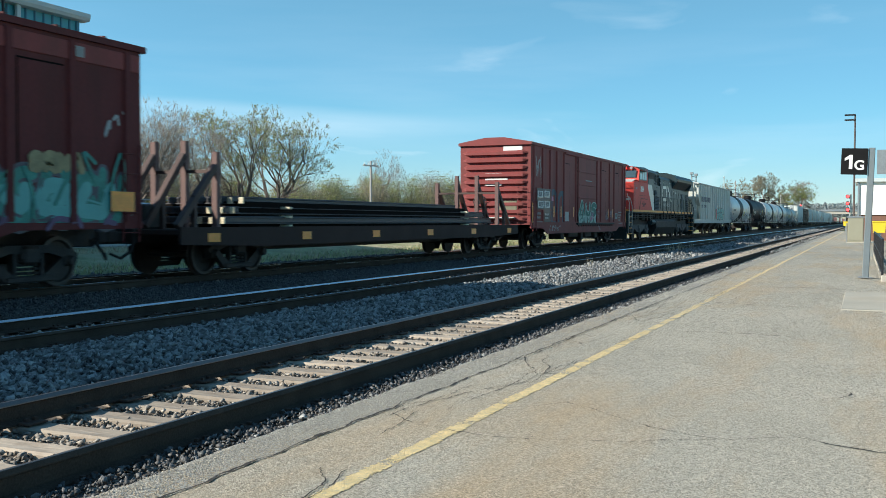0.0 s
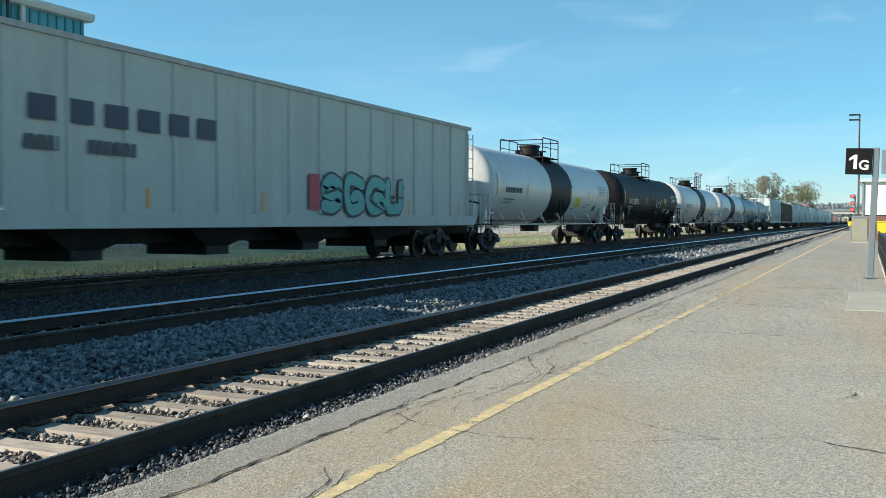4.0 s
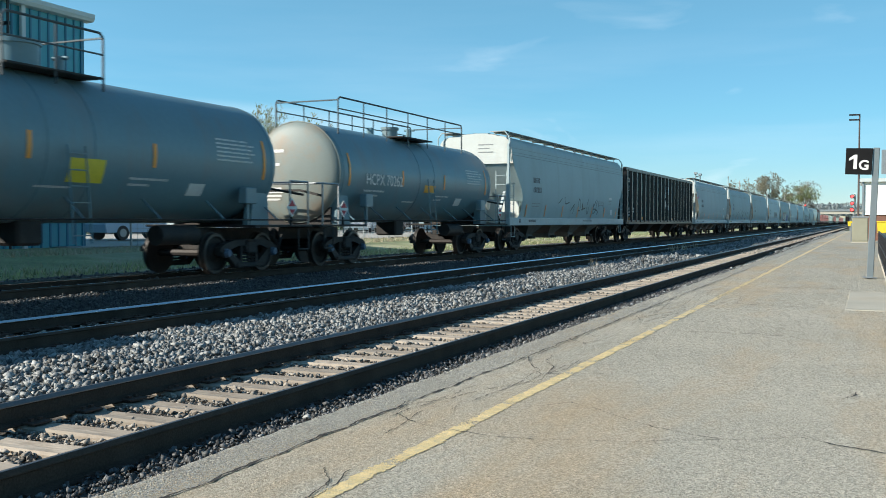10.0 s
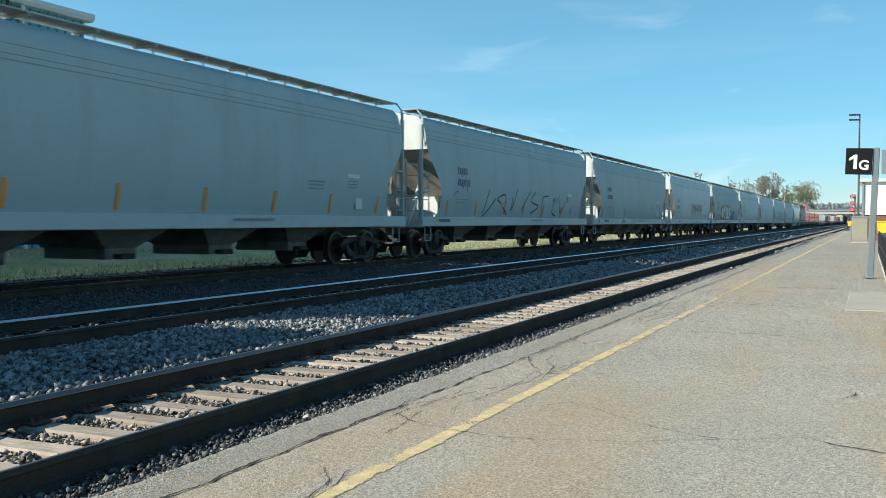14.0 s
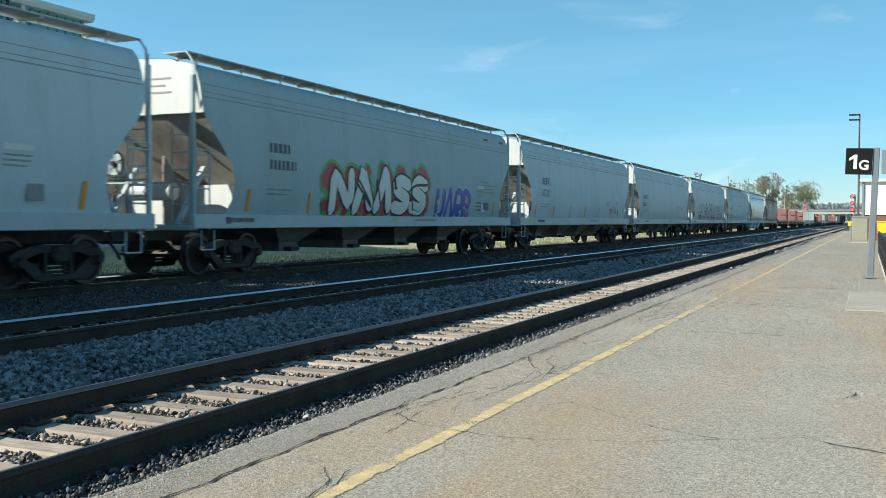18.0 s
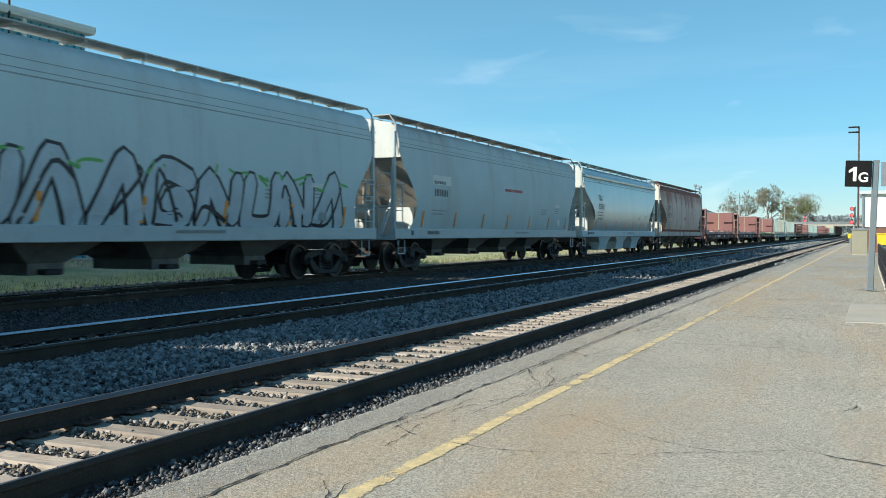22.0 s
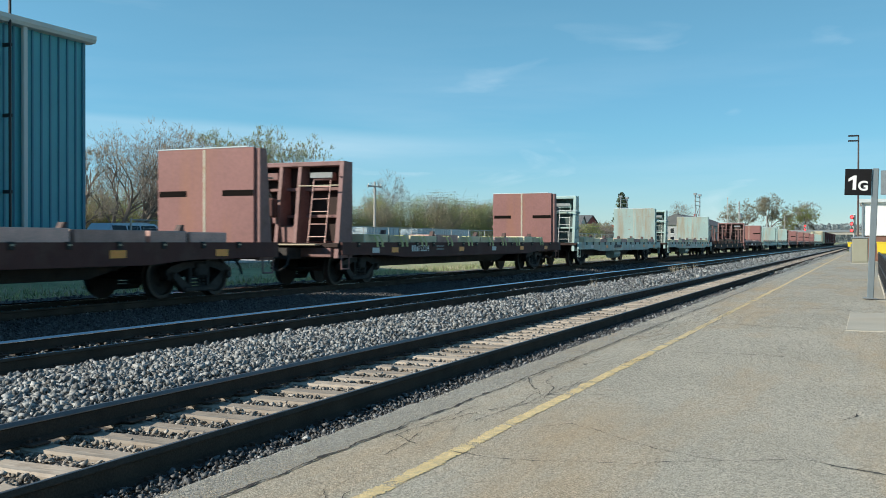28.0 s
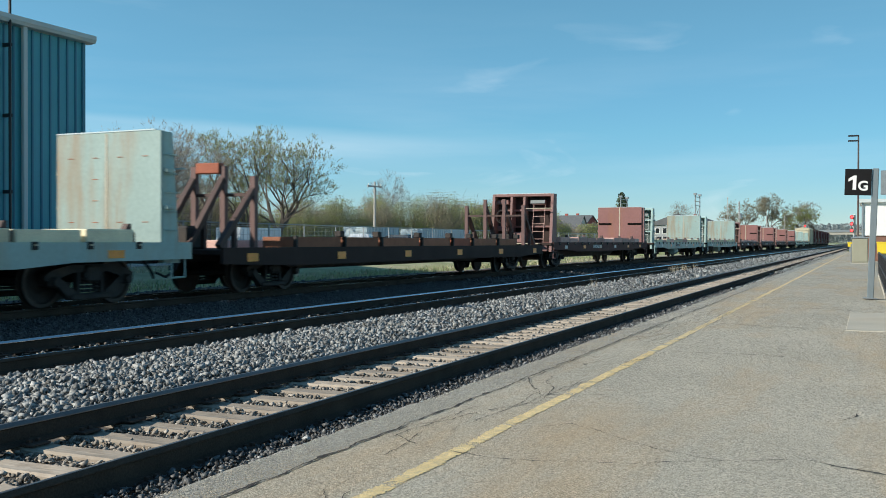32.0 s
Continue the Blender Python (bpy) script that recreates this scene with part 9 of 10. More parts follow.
    part("radiator", MB().loft([[(x, y, z) for x, z in wing] for y in (15.0, 22.2)]), LOCO_BLACK, car, "flared radiator wing")
    part("radiator_grille", MB().prism([(1.26, 3.46), (1.56, 3.94), (1.53, 3.96), (1.23, 3.48)], 1, 15.2, 21.6), UNDER, car)
    for i in range(3):
        part("fan", MB().disc((0, 16.4 + 1.6 * i, 4.53), 0.75, 0.7, 2, 0.1, 18), LOCO_BLACK, car)
    # painted device in plain white shapes
    e0, z0, z1 = 11.3, 2.5, 3.52
    ring = lambda a, b, k: [(a + k, z0 + 0.2), (a + 0.2, z0 + k), (b - 0.2, z0 + k), (b - k, z0 + 0.2), (b - k, z1 - 0.2), (b - 0.2, z1 - k), (a + 0.2, z1 - k), (a + k, z1 - 0.2)]
    out_, in_ = ring(e0, e0 + 1.5, 0.0), ring(e0, e0 + 1.5, 0.2)
    part("emblem_ring", MB().add([(1.241, y, z) for y, z in out_ + in_], [(i, (i + 1) % 8, 8 + (i + 1) % 8, 8 + i) for i in range(8)]), LOCO_WHITE, car, "large white painted ring")
    part("emblem_slab", MB().add([(1.241, y, z) for y, z in ((13.0, z1), (13.4, z1), (14.65, z0), (14.25, z0))], [(0, 1, 2, 3)]), LOCO_WHITE, car, "large white painted slab")
    rows_of_bars(car, lambda z: 1.236, 11.3, 2.36, ((3.15, 0.2),), MARK_SOFT, seed=3, label="white lettering line as bars")
    stencil(car, "8884", 1.502, 2.84, 2.9, 0.46, LOCO_WHITE, "white engine number", 0.012)
    part("notice", MB().box(1.501, 1.55, 3.02, 1.507, 1.85, 3.1), MARK_SOFT, cab)
    # front and rear platforms, steps, plough, rails
    for e, y in ((1, 0.0), (-1, L)):
        part("pilot", MB().bbox(-1.45, min(y - e * 0.3, y - e * 0.05), 0.45, 1.45, max(y - e * 0.3, y - e * 0.05), deck, 0.03), LOCO_BLACK, car)
        part("plough", MB().prism([(-1.4, 0.15), (1.4, 0.15), (1.4, 0.55), (-1.4, 0.55)], 1, min(y - e * 0.45, y - e * 0.28), max(y - e * 0.45, y - e * 0.28)), LOCO_BLACK, car)
        for s in (-1, 1):
            st = part("step_well", MB().bbox(s * 1.2 - 0.05, min(y - e * 0.1, y + e * 0.7), 0.4, s * 1.2 + 0.03, max(y - e * 0.1, y + e * 0.7), 1.4, 0.01), LOCO_BLACK, car)
            for k in range(4):
                part("step", MB().bbox(s * 1.3 - 0.18, min(y - e * 0.08, y + e * 0.62), 0.42 + 0.32 * k, s * 1.3 + 0.16, max(y - e * 0.08, y + e * 0.62), 0.46 + 0.32 * k, 0.005), STRIPE, st, "yellow-edged step")
            part("hand_rail", MB().path([(s * 1.47, y - e * 0.1, 0.9), (s * 1.47, y - e * 0.1, 2.2), (s * 1.3, y + e * 0.1, 2.7)], 0.022, 6), LOCO_WHITE if e > 0 else LOCO_BLACK, car, "white grab rail")
            part("hand_rail", MB().path([(s * 1.47, y + e * 0.68, 0.9), (s * 1.47, y + e * 0.68, 2.0), (s * 1.4, y + e * 0.5, 2.45), (s * 1.25, y + e * 0.45, 2.6)], 0.022, 6), LOCO_WHITE if e > 0 else LOCO_BLACK, car)
        part("end_rail", MB().path([(-1.4, y - e * 0.12, 2.5), (-0.5, y - e * 0.12, 2.5), (-0.5, y - e * 0.12, deck)], 0.02, 6).path([(1.4, y - e * 0.12, 2.5), (0.5, y - e * 0.12, 2.5), (0.5, y - e * 0.12, deck)], 0.02, 6), LOCO_BLACK, car)
        coupler(car, y - e * 0.1, -e)
    rail = MB().path([(1.46, 9.9, 2.75), (1.46, L - 1.0, 2.75)], 0.02, 6)
    for y in (10.2, 11.55, 12.96, 14.34, 15.75, 17.08, 18.41, 19.9, 21.3):
        rail.bar((1.5, y, deck - 0.08), (1.5, y, deck + 0.12), 0.1, 0.03)
        rail.rod((1.46, y, deck), (1.46, y, 2.75), 0.018, 5)
    part("side_rail", rail, LOCO_BLACK, car, "black pipe handrail")
    part("fuel_tank", MB().prism([(-1.3, 1.3), (1.3, 1.3), (1.44, 1.15), (1.44, 0.75), (1.2, 0.32), (-1.2, 0.32), (-1.44, 0.75), (-1.44, 1.15)], 1, 8.1, 15.4), UNDER, car, "black fuel tank")
    part("air_reservoir", MB().rod((1.25, 7.0, 1.1), (1.25, 9.8, 1.1), 0.17, 10), LOCO_BLACK, car)
    for yc in (4.0, L - 3.35):
        t = part("truck", MB().bbox(-1.0, yc - 2.4, 0.6, 1.0, yc + 2.4, 0.95, 0.05), ENGINE_TRUCK, car, "six-wheel power truck")
        for s in (-1, 1):
            sf = MB().prism([(yc - 2.75, 0.62), (yc - 2.6, 0.95), (yc + 2.6, 0.95), (yc + 2.75, 0.62), (yc + 2.3, 0.5), (yc + 1.4, 0.72), (yc + 0.7, 0.5), (yc - 0.7, 0.5), (yc - 1.4, 0.72), (yc - 2.3, 0.5)], 0, s * 1.12 - 0.09, s * 1.12 + 0.09)
            part("sideframe", sf, ENGINE_TRUCK, t, "cast truck frame")
            for dy in (-2.1, 0.0, 2.1):
                part("axle_box", MB().bbox(s * 1.12 - 0.14, yc + dy - 0.22, 0.36, s * 1.12 + 0.14, yc + dy + 0.22, 0.78, 0.05), ENGINE_TRUCK, t)
                part("spring", MB().rod((s * 1.15, yc + dy - 0.42, 0.55), (s * 1.15, yc + dy - 0.42, 0.92), 0.1, 8), ENGINE_TRUCK, t)
        for dy in (-2.1, 0.0, 2.1):
            w = link("wheelset", shared("big_wheelset", lambda: wheelset_mesh(0.53)), t, pose(0, yc + dy, 0.53))
            WHEELSETS.append((w, car, 0.53, (0, yc + dy)))
    return car


TRAIN = []


def couple(car, s):
    """Adds a car to the train; s is where its front stands on the line at the start."""
    TRAIN.append((car, s + 0.7))
    return car


flat_side = lambda x0: (lambda z: x0)

c = couple(boxcar(16.8, BROWN_DARK, "dark maroon boxcar with teal graffiti along its foot", fascia=True), -3.0)
spray(c, flat_side(1.506), 10.8, 16.2, 1.1, 2.0, mat("mint_spray", (0.05, 0.25, 0.21), 0.6, vary=0.5, scale=3), mat("dusk_spray", (0.10, 0.10, 0.12), 0.6, vary=0.4, scale=3), 4, 8, "mint green sprayed letters", 1.5)
spray(c, flat_side(1.516), 12.2, 15.9, 1.25, 1.7, TEAL_S, TEAL_S, 5, 4, "turquoise sprayed letters", 1.6)
spray(c, flat_side(1.526), 14.0, 15.2, 1.95, 2.2, mat("straw_spray", (0.32, 0.28, 0.16), 0.7, vary=0.3), mat("straw_spray", (0.32, 0.28, 0.16), 0.7), 17, 4, "pale yellow sprayed blobs", 0.6)
scrawl(c, flat_side(1.532), 10.6, 16.4, 1.05, 2.4, mat("mint_spray", (0.1, 0.42, 0.36), 0.6), 18, 9, 0.07, "mint sprayed strokes")
scrawl(c, flat_side(1.536), 10.8, 16.4, 1.0, 1.3, mat("plum_spray", (0.14, 0.09, 0.17), 0.6), 19, 8, 0.09, "plum sprayed strokes")
scrawl(c, flat_side(1.508), 15.7, 16.4, 2.6, 3.15, GREY_S, 6, 3, 0.06, "pale smudged scrawl")
mark(c, 15.8, 1.3, 16.4, 1.65, 1.585, AMBER, "reflector", "amber reflective panel")
mark(c, 15.0, 3.86, 15.2, 4.04, 1.56, MARK_SOFT, "marking", "small white painted mark")
c = couple(rack_flat(20.6, "dark flat car loaded with long black steel rails", "rails"), 14.8)
c = couple(boxcar(17.3, BROWN, "weathered red-brown boxcar with white panels on its side", (0.413, 0.604), False,
                  (0.5, 1.68, 2.74, 3.75, 4.85, 6.85, 10.75, 11.55, 13.4, 14.42, 16.4, 16.95), ((4.98, 5.8), (11.68, 12.6), (14.55, 15.4)), (0.1, 0.14, 0.84, 0.62)), 36.8)
mark(c, 0.8, 1.62, 2.66, 2.47, 1.5575, BLACK_PAINT, "stencil_panel", "black stencil panel")
mark(c, 1.76, 1.1, 2.66, 1.62, 1.5575, BLACK_PAINT, "stencil_panel", "black stencil panel")
for y, z in ((0.84, 2.1), (1.77, 2.12), (0.9, 1.69), (1.79, 1.7)):
    mark(c, y, z, y + 0.74, z + 0.27, 1.562, MARK_WHITE, "stencil_panel", "white stencil panel")
    rows_of_bars(c, flat_side(1.566), y + 0.14, z + 0.235, ((0.46, 0.19),), MARK_DARK, seed=int(y * 9 + z * 7))
rows_of_bars(c, flat_side(1.506), 0.98, 1.5, ((0.5, 0.09), (0.44, 0.09)), MARK_SOFT, seed=61)
rows_of_bars(c, flat_side(1.562), 1.86, 1.46, ((0.56, 0.08), (0.5, 0.08)), GREY_S, seed=62)
mark(c, 0.8, 1.1, 1.55, 1.13, 1.56, MARK_SOFT, "marking", "thin white painted line")
mark(c, 15.47, 1.02, 16.2, 1.05, 1.535, MARK_SOFT, "marking", "thin white painted line")
for y in (3.11, 4.18, 6.22, 12.9, 13.9):
    mark(c, y, 1.33, y + 0.12, 1.78, 1.56, AMBER, "reflector", "amber reflective strip")
for y in (0.14, 16.98):
    mark(c, y, 1.08, y + 0.15, 1.92, 1.56, AMBER, "reflector", "amber reflective strip")
mark(c, 8.3, 3.02, 9.5, 3.07, 1.585, MARK_SOFT, "marking", "thin white painted line")
part("info_plate", MB().bbox(1.505, 5.02, 1.14, 1.522, 5.62, 1.56, 0.008), GREY_S, c, "dull bare metal plate")
mark(c, 14.66, 1.26, 15.2, 1.57, 1.525, MARK_SOFT, "stencil_panel", "white-edged stencil panel")
mark(c, 14.74, 1.36, 15.06, 1.53, 1.529, MARK_DARK, "stencil_panel")
rows_of_bars(c, flat_side(1.506), 15.47, 1.66, ((0.75, 0.07), (0.7, 0.07), (0.45, 0.07), (0.45, 0.07)), MARK_SOFT, seed=63)
part("lower_track", MB().bbox(1.5, 6.9, 0.98, 1.6, 14.2, 1.07, 0.01), UNDER, c, "grimy lower door track")
for k in range(16):
    part("track_bracket", MB().bbox(1.52, 7.2 + 0.44 * k, 0.9, 1.57, 7.28 + 0.44 * k, 1.0, 0.008), UNDER, c)
for y, l, h in ((5.2, 0.5, 0.28), (6.4, 1.6, 0.2), (8.6, 0.35, 0.34), (9.3, 1.2, 0.22), (11.2, 0.5, 0.3)):
    part("brake_gear", MB().bbox(0.7, y, 0.62 - h, 1.3, y + l, 0.7, 0.03), UNDER, c, "grimy brake gear")
pine = mat("pine_spray", (0.035, 0.16, 0.13), 0.6, vary=0.4, scale=3)
foam = mat("foam_spray", (0.36, 0.52, 0.47), 0.6, vary=0.3, scale=4)
spray(c, flat_side(1.552), 7.2, 10.4, 1.08, 1.62, foam, pine, 52, 5, "pale mint sprayed letters edged in green", 1.4)
spray(c, flat_side(1.566), 7.2, 10.4, 1.42, 1.98, pine, foam, 8, 3, "green sprayed letters edged in pale mint", 1.5)
scrawl(c, flat_side(1.582), 9.2, 9.8, 1.15, 1.6, PINK_S, 53, 3, 0.08, "pink sprayed strokes")
haze = mat("violet_grey_spray", (0.33, 0.31, 0.36), 0.7, vary=0.4, scale=6)
for k, (y0, y1) in enumerate(((10.55, 11.3), (12.63, 13.25), (13.5, 14.28))):
    scrawl(c, flat_side(1.506), y0, y1, 1.2, 1.76, haze, 70 + k, 9, 0.028, "violet-grey sprayed tag")
scrawl(c, flat_side(1.53), 10.9, 11.5, 0.7, 0.95, haze, 75, 4, 0.025, "violet-grey sprayed tag")
scrawl(c, flat_side(1.53), 2.5, 4.3, 0.72, 1.0, GREY_S, 76, 8, 0.03, "thin grey sprayed tag")
scrawl(c, flat_side(1.506), 0.75, 1.55, 2.65, 3.75, GREY_S, 51, 6, 0.04, "pale sprayed scrawl")
dull = mat("dull_blue", (0.055, 0.085, 0.12), 0.6, vary=0.4, scale=3)
for k, path in enumerate((((3.0, 1.1), (3.0, 2.2), (3.35, 2.38), (3.62, 2.15), (3.6, 1.6)), ((4.05, 1.15), (3.98, 1.9), (4.25, 2.3), (4.72, 2.34)), ((4.68, 2.3), (4.72, 1.7), (4.74, 1.02)), ((3.0, 1.1), (3.2, 1.0), (3.5, 1.05)))):
    part("graffiti", MB().loft(stroke(bend(path), 0.24, flat_side(1.512), 0.001 * k), closed=False, caps=False), dull, c, "broad dull blue sprayed strokes")
mark(c, 2.95, 2.0, 3.2, 2.18, 1.516, PINK_S, "stencil_panel", "small red and white panel")
b = MB().box(0.35, 0.095, 3.95, 1.15, 0.105, 4.12)
part("number_panel", b, MARK_WHITE, c, "white number panel")
b = MB()
for i in range(4):
    b.box(-0.4, 0.05, 3.0 - 0.22 * i, 0.3 + 0.25 * (i % 2), 0.055, 3.06 - 0.22 * i)
part("lettering", b, MARK_WHITE, c, "unreadable stencilled lettering")
couple(diesel_engine(22.9, "red and black diesel locomotive with a white slash and emblem"), 55.3)
couple(ribbed_hopper(22.9, "pale grey rib-sided covered hopper with teal graffiti"), 78.4)
c, x = tank_car(20.0, WHITE_TANK, "white tank car with a broad black middle band", band=(8.4, 11.6))
tank_marks(c, x, 20.0, MARK_DARK, 11)
couple(c, 101.9)
c, x = tank_car(19.2, BLACK_TANK, "black tank car with white lettering and amber strips")
tank_marks(c, x, 19.2, MARK_WHITE, 21, False, "GATX 282150")
tank_strip(c, x, 12.9, 2.3, 2.6, 0.9, mat("dull_yellow_panel", (0.35, 0.27, 0.04), 0.6), "warning_panel", "dull yellow warning panel")
scrawl(c, x, 10.6, 12.4, 1.9, 2.5, SKY_S, 4, 4, 0.07, "pale blue sprayed scrawl")
head_text(c, 1.02, 1.48, 2.45, 0.42, -0.98, 3.1, ((0.62, 0.09), (0.55, 0.05), (0.45, 0.05)), MARK_WHITE)
couple(c, 122.4)
c, x = tank_car(20.6, WHITE_TANK, "white tank car with a black band behind a black one", band=(9.2, 12.0))
tank_marks(c, x, 20.6, MARK_DARK, 31, True, "DPRX 259935")
scrawl(c, lambda z: x(z) + 0.012, 9.3, 10.6, 1.4, 2.2, foam, 32, 7, 0.07, "mint sprayed scrawl on the black band")
couple(c, 141.6)
c, x = tank_car(19.8, WHITE_TANK, "white tank car with a black band and pink scrawl", band=(7.7, 10.9))
tank_marks(c, x, 19.8, MARK_DARK, 41, False, "DPRX 259699")
tank_strip(c, x, 14.3, 1.85, 2.25, 0.7, MARK_YELLOW, "warning_panel", "bright yellow warning panel")
scrawl(c, x, 11.9, 14.2, 1.75, 2.25, PINK_S, 14, 9, 0.05, "pink sprayed scrawl")
couple(c, 162.35)
c, x = tank_car(15.2, GREY_TANK, "blue-grey tank car with rust on its head", R=1.33, zc=2.42, dome=0.34)
tank_marks(c, x, 15.2, MARK_WHITE, 51, True, "HOKX 8253")
couple(c, 182.05)
c, x = tank_car(13.6, GREY_TANK, "short blue-grey tank car with a long roof railing", R=1.30, zc=2.40, long_rail=True, head_paint=TANK_HEAD, dome=0.26)
tank_marks(c, x, 13.6, MARK_WHITE, 61, False, "HCPX 70262")
tank_strip(c, x, 6.6, 2.0, 2.22, 0.8, mat("orange_notice", (0.75, 0.36, 0.04), 0.5), "warning_panel", "small orange warning panel")
head_text(c, 1.02, 1.30, 2.40, 0.26, -0.85, 2.9, ((0.62, 0.08), (0.0, 0.1), (0.5, 0.07)), MARK_WHITE)
head_text(c, 1.02, 1.30, 2.40, 0.26, -0.8, 1.95, ((0.5, 0.05), (0.55, 0.05), (0.5, 0.05), (0.45, 0.05)), MARK_WHITE)
couple(c, 197.7)
c = couple(covered_hopper("covered_hopper", 18.6, GREY_CAR, SILL_GREY, "grey covered hopper with black scrawl along its side"), 211.5)
hopper_marks(c, 18.6, 70)
scrawl(c, SIDE, 6.0, 14.5, 1.45, 2.2, BLACK_S, 22, 9, 0.05, "black sprayed scrawl")
couple(coal_gondola(22.9, "black rib-sided gondola with a white emblem"), 230.3)
P0, PITCH = 254.5, 20.03
PALE_S = mat("pale_blue_spray", (0.5, 0.57, 0.62), 0.6, vary=0.2, scale=2)
END_WHITE = mat("end_sheet_white", (0.58, 0.62, 0.6), 0.5, vary=0.1, scale=1.5, stain=(0.4, 0.35, 0.28), stain_amt=0.4, streak=True)
plans = (
    (GREY_CAR, "grey covered hopper with a pink scrawl by its end", None), (GREY_CAR, "grey covered hopper with black line graffiti", None),
    (GREY_CAR, "plain grey covered hopper with amber strips", None), (GREY_PALE, "pale grey covered hopper with a smeared picture panel", None),
    (GREY_CAR, "grey covered hopper with red and white and blue graffiti", None), (GREY_PALE, "plain grey covered hopper with dark number stencils", None),
    (GREY_PALE, "pale grey covered hopper with dark number stencils", None), (GREY_PALE, "grey covered hopper with long black and green graffiti", None),
    (GREY_RUST, "grey covered hopper with faint rust along its roof", None))
for i, (paint, lab, roof) in enumerate(plans):
    ahead = 0.5 if i == 3 else 0.13
    hl = 19.0 - ahead
    c = couple(covered_hopper("covered_hopper", hl, paint, SILL_GREY, lab, roof, ends=END_WHITE if i in (3, 4, 5, 6) else None, slope=SLOPE_DIRT), P0 + PITCH * i + ahead)
    hopper_marks(c, hl, 80 + 7 * i, big=i not in (3, 5, 6, 7))
    if i == 3:
        mark(c, 2.2, 2.4, 3.25, 2.74, SIDE(2.55) + 0.016, GREY_PALE, "stencil_panel", "fresh pale paint patch")
    if i in (3, 6):
        stencil(c, "AOKX", SIDE(2.55) + 0.026, 2.26, 2.46, 0.33, MARK_DARK, "dark stencilled reporting mark", 0.006, spread=1.2)
        stencil(c, "206340" if i == 3 else "206403", SIDE(2.05) + 0.02, 2.15, 2.03, 0.33, MARK_DARK, "dark stencilled car number", 0.006, spread=1.2)
    if i == 5:
        stencil(c, "ACFX", SIDE(2.7) + 0.012, 2.5, 2.62, 0.4, MARK_DARK, "dark stencilled reporting mark", 0.004)
        stencil(c, "67720", SIDE(2.2) + 0.012, 2.5, 2.15, 0.4, MARK_DARK, "dark stencilled car number", 0.004)
    if i == 0:
        scrawl(c, SIDE, 0.5, 2.2, 2.9, 3.5, PINK_S, 30, 3, 0.09, "pink sprayed scrawl")
    if i == 1:
        scrawl(c, SIDE, 5.0, 15.5, 1.25, 2.5, BLACK_S, 31, 8, 0.06, "black sprayed line graffiti")
        scrawl(c, SIDE, 2.3, 3.6, 1.9, 2.7, BLUE_S, 32, 3, 0.04, "blue sprayed scrawl")
    if i == 2:
        scrawl(c, flat_side(1.53), 6.0, 7.2, 1.0, 1.25, GREEN_S, 33, 3, 0.05, "green sprayed scrawl")
    if i == 3:
        mark(c, 8.2, 1.7, 13.2, 2.45, SIDE(2.1) + 0.012, mat("smeared_print", (0.40, 0.44, 0.42), 0.6, vary=0.3, scale=3, stain=(0.1, 0.11, 0.10), stain_amt=0.9, stain_scale=5), "graffiti", "smeared grey-green painted panel")
        scrawl(c, lambda z: SIDE(z) + 0.02, 10.0, 12.8, 1.6, 2.3, BLACK_S, 34, 8, 0.06, "black sprayed scrawl")
        scrawl(c, lambda z: SIDE(z) + 0.018, 8.4, 13.0, 1.75, 2.4, mat("slate_spray", (0.15, 0.17, 0.16), 0.6), 44, 12, 0.05, "slate grey sprayed scrawl")
        scrawl(c, lambda z: SIDE(z) + 0.022, 11.9, 12.6, 1.85, 2.1, RED_S, 46, 2, 0.09, "red sprayed stroke")
    if i == 4:
        spray(c, SIDE, 4.9, 11.4, 1.2, 2.6, RED_S, GREEN_S, 35, 6, "red and green sprayed ground", 1.6)
        spray(c, lambda z: SIDE(z) + 0.014, 5.3, 11.1, 1.4, 2.4, WHITE_S, BLACK_S, 45, 5, "white sprayed letters outlined in black", 1.1)
        scrawl(c, lambda z: SIDE(z) + 0.01, 5.2, 11.0, 1.25, 2.3, GREEN_S, 36, 6, 0.08, "green sprayed strokes")
        spray(c, SIDE, 11.8, 14.75, 1.2, 2.1, BLUE_S, PALE_S, 37, 4, "deep blue sprayed graffiti", 1.1)
        mark(c, 15.93, 1.51, 16.46, 1.78, SIDE(1.65) + 0.014, MARK_DARK, "stencil_panel", "dark stencil panel")
        rows_of_bars(c, SIDE, 15.3, 1.78, ((0.5, 0.05), (0.5, 0.05), (0.5, 0.05)), MARK_DARK, seed=371)
        rows_of_bars(c, SIDE, 15.57, 2.48, ((0.7, 0.05), (1.5, 0.04), (1.3, 0.04), (1.4, 0.04)), MARK_SOFT, seed=372)
        for y in (16.2, 17.75):
            mark(c, y, 3.9, y + 0.4, 3.97, SIDE(3.93) + 0.012, MARK_RED, "marking", "faded red painted spot")
    if i == 5:
        scrawl(c, SIDE, 14.1, 15.6, 1.5, 1.9, PINK_S, 38, 8, 0.05, "pinkish red sprayed scrawl")
    if i == 7:
        spray(c, SIDE, 3.4, 17.0, 1.25, 2.35, PALE_S, BLACK_S, 39, 9, "pale graffiti letters outlined in black", 1.2)
        scrawl(c, lambda z: SIDE(z) + 0.002, 3.2, 17.2, 2.15, 2.5, GREEN_S, 40, 16, 0.06, "green sprayed haze of strokes")
    if i == 8:
        rows_of_bars(c, SIDE, 9.0, 2.75, ((2.0, 0.1),), MARK_RED, seed=77, label="red stencilled line")
        mark(c, 2.5, 2.62, 3.9, 2.9, SIDE(2.7), MARK_WHITE, "number_panel", "pale number panel")
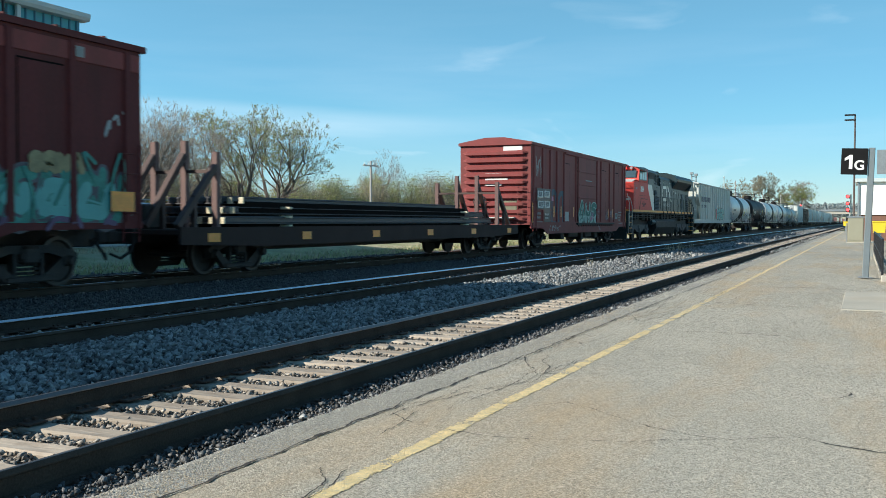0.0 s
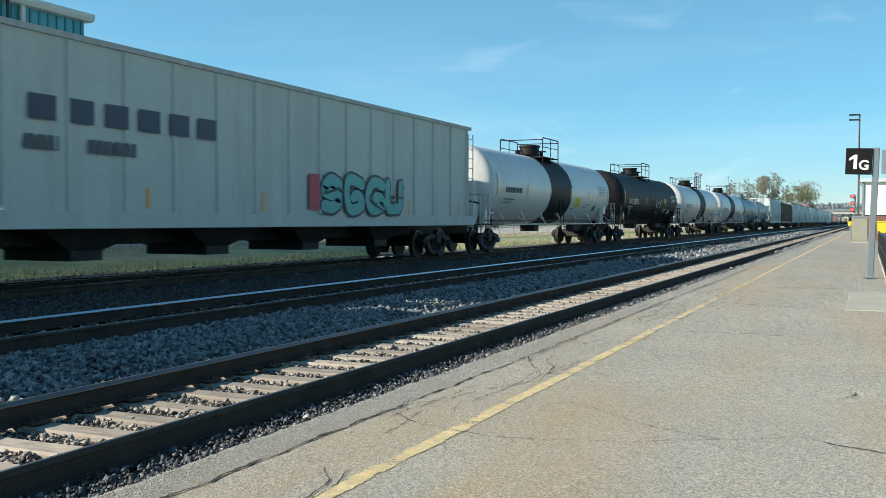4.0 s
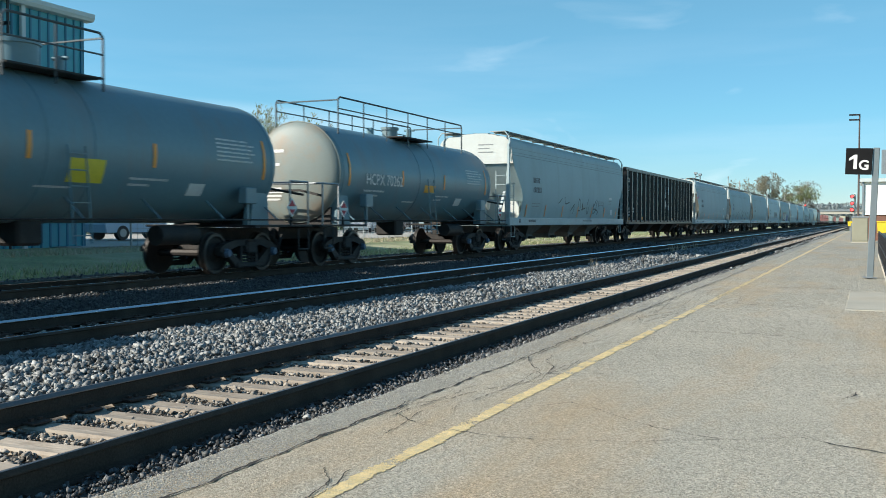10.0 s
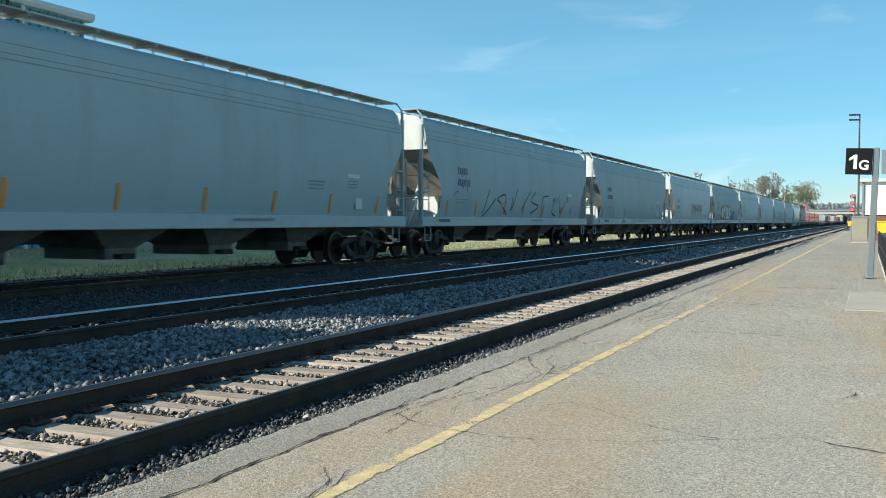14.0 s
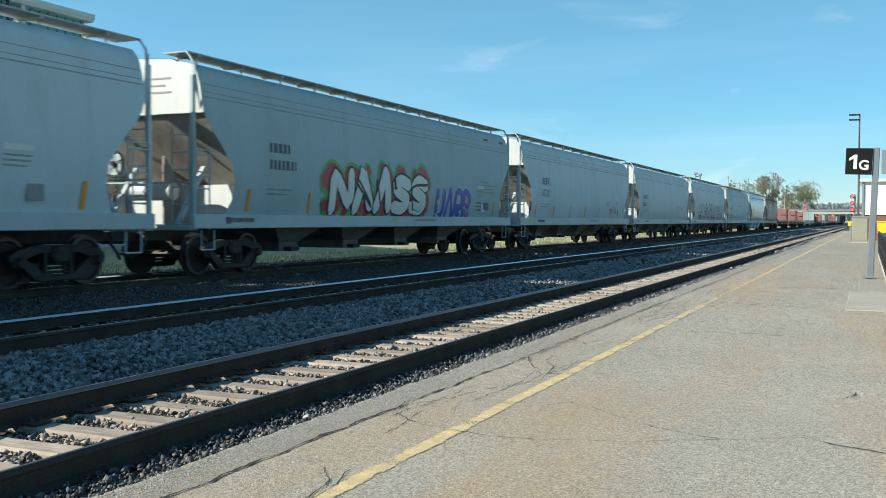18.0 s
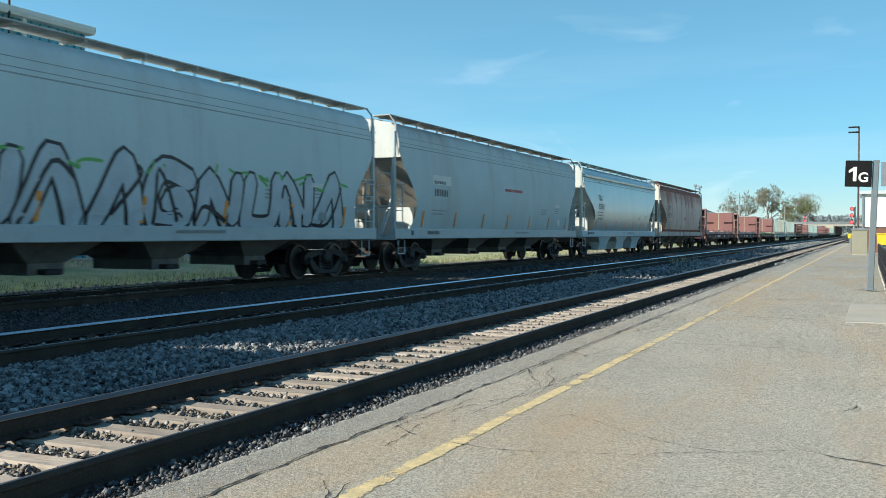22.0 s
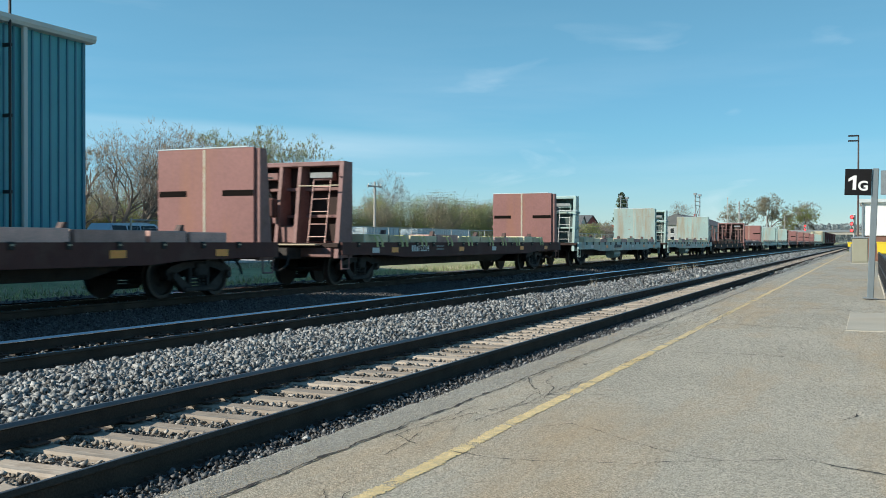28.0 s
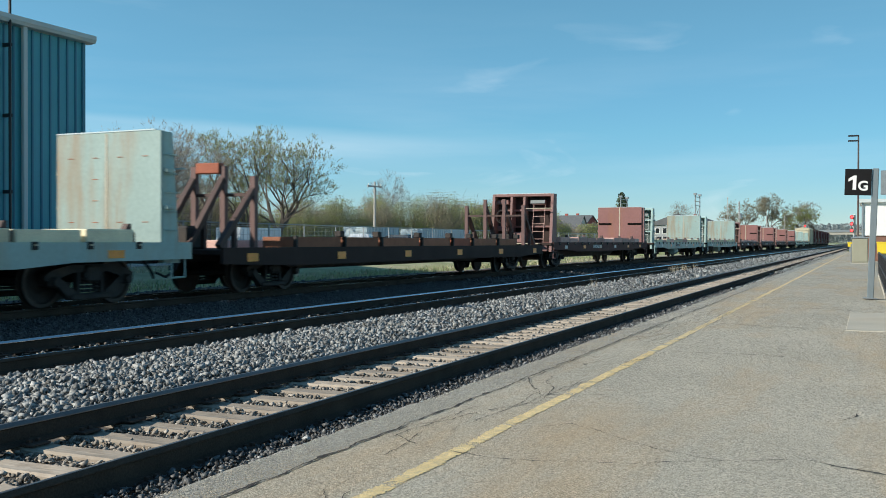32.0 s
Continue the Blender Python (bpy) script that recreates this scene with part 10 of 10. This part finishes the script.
c = couple(covered_hopper("covered_hopper", 17.3, SILVER, GREY_PALE, "satin grey covered hopper with deep pale outlet bays", bays=3, eave=True, outlet=GREY_PALE, walkway=GREY_PALE, wide=1.8), 434.8)
hopper_marks(c, 17.3, 150, big=False)
stencil(c, "TILX", SIDE(2.85) + 0.012, 2.78, 2.75, 0.36, MARK_DARK, "dark stencilled reporting mark", 0.004)
stencil(c, "330362", SIDE(2.35) + 0.014, 2.75, 2.33, 0.38, MARK_DARK, "dark stencilled car number", 0.004)
rows_of_bars(c, SIDE, 2.68, 2.2, ((1.15, 0.06), (1.05, 0.06), (0.9, 0.06)), MARK_SOFT, seed=151, gap=0.08)
rows_of_bars(c, SIDE, 2.6, 3.72, ((0.95, 0.025), (0.95, 0.025)), MARK_SOFT, seed=152, gap=0.05)
c = couple(covered_hopper("covered_hopper", 17.8, RED_RUST, mat("rust_run_sill", (0.52, 0.50, 0.45), 0.65, vary=0.15, scale=1.5, stain=(0.28, 0.10, 0.065), stain_amt=1.0, stain_scale=1.6, streak=True), "rust-streaked red and white covered hopper", RUST_TOP, gear=SILL_GREY, wide=1.75, strips=0, seams=8, ends=CREAM, slope=SLOPE_DIRT), 453.5)
rows_of_bars(c, SIDE, 2.6, 1.9, ((1.1, 0.05), (1.0, 0.05)), MARK_SOFT, seed=161, gap=0.07)
stencil(c, "SHPX", SIDE(2.75) + 0.01, 2.65, 2.68, 0.42, MARK_DARK, "dark stencilled reporting mark", 0.006)
stencil(c, "454797", SIDE(2.3) + 0.01, 2.6, 2.2, 0.42, MARK_DARK, "dark stencilled car number", 0.006)
stencil(c, "SHPX", 0.272, 0.15, 3.78, 0.22, MARK_DARK, "dark stencilled reporting mark", 0.003, end=True)
stencil(c, "454797", 0.272, 0.15, 3.58, 0.22, MARK_DARK, "dark stencilled car number", 0.003, end=True)
rows_of_bars(c, SIDE, 8.6, 2.3, ((1.0, 0.08), (0.9, 0.05)), MARK_RED, seed=162, gap=0.05, label="faded red stencil")
part("rust_line", MB().loft([[(SIDE(z) + 0.01, y, z) for z in (1.275, 1.34, 1.42)] for y in (1.7, 16.1)], closed=False, caps=False), RUST_BAND, c, "rust line above the sill")
F0, FP = 472.85, 22.37
brown_flat = "brown bulkhead flat car carrying strips of timber"
green_flat = "grey-green bulkhead flat car carrying strips of timber"
for i in range(5):
    if i in (3, 4):
        c = bulkhead_flat(19.8 if i == 3 else 20.45, GREEN_FLAT, DECK_DARK, green_flat, (WOOD_B, WOOD_B, WOOD_A), slots=False, high=3.25)
    else:
        c = bulkhead_flat(20.2, BROWN_FLAT, DECK_DARK, brown_flat, (WOOD_A, WOOD_A) if i < 2 else (WOOD_A, WOOD_B, WOOD_B), high=3.2, sill=SILL_BROWN, straps=i == 2, number="52234" if i == 2 else "")
    couple(c, F0 + FP * i + (0.55 if i > 2 else 0))
couple(rack_flat(22.0, "dark flat car with slanting racks and reddish timber", "timber"), F0 + FP * 5 - 0.4)
far_brown, far_green = TRAIN[-6][0], TRAIN[-2][0]
for i, k in enumerate("bggbbbbgg"):
    couple(copy_thing(far_brown if k == "b" else far_green, Matrix.Identity(4)), F0 + FP * (6 + i))
end = F0 + FP * 15
cream = boxcar(17.3, mat("boxcar_cream", (0.55, 0.50, 0.36), 0.6, vary=0.1, scale=1, stain=(0.4, 0.33, 0.2), stain_amt=0.5, streak=True), "cream boxcar far back in the train")
couple(cream, end)
for i in range(6):
    couple(copy_thing(TRAIN[0][0], Matrix.Identity(4)), end + 18.4 * (i + 1))


def motions():
    """The train rolls past at an even speed; wheels turn while their car is near."""
    at = {}
    for car, s in TRAIN:
        at[car] = s
        car.scale = (GAUGE, 1, GAUGE)
        walk(car, [(t, pose(XC, s - SPEED * t, RAIL_C)) for t in (-2, 0, 8, 16, 24, 32, 34)])
    for w, car, r, (x, y) in WHEELSETS:
        s = at.get(car)
        if s is None:
            continue
        t0, t1 = max(0.0, (s + y - 75) / SPEED), min(32.0, (s + y + 2) / SPEED)
        rest = w.matrix_basis.translation.copy()
        rate = SPEED / r
        rows = []
        if t1 <= t0:
            continue
        k0, k1 = math.ceil(t0 * FPS), math.floor(t1 * FPS)
        if k0 > 3:
            rows.append((0.0, pose(*rest)))
        for k in range(k0, k1 + 1):
            rows.append((k / FPS, pose(*rest, math.degrees(rate * (k - k0) / FPS))))
        if not rows:
            continue
        last = rows[-1]
        if last[0] < 31.9:
            rows.append((32.0, last[1]))
        walk(w, rows)


motions()
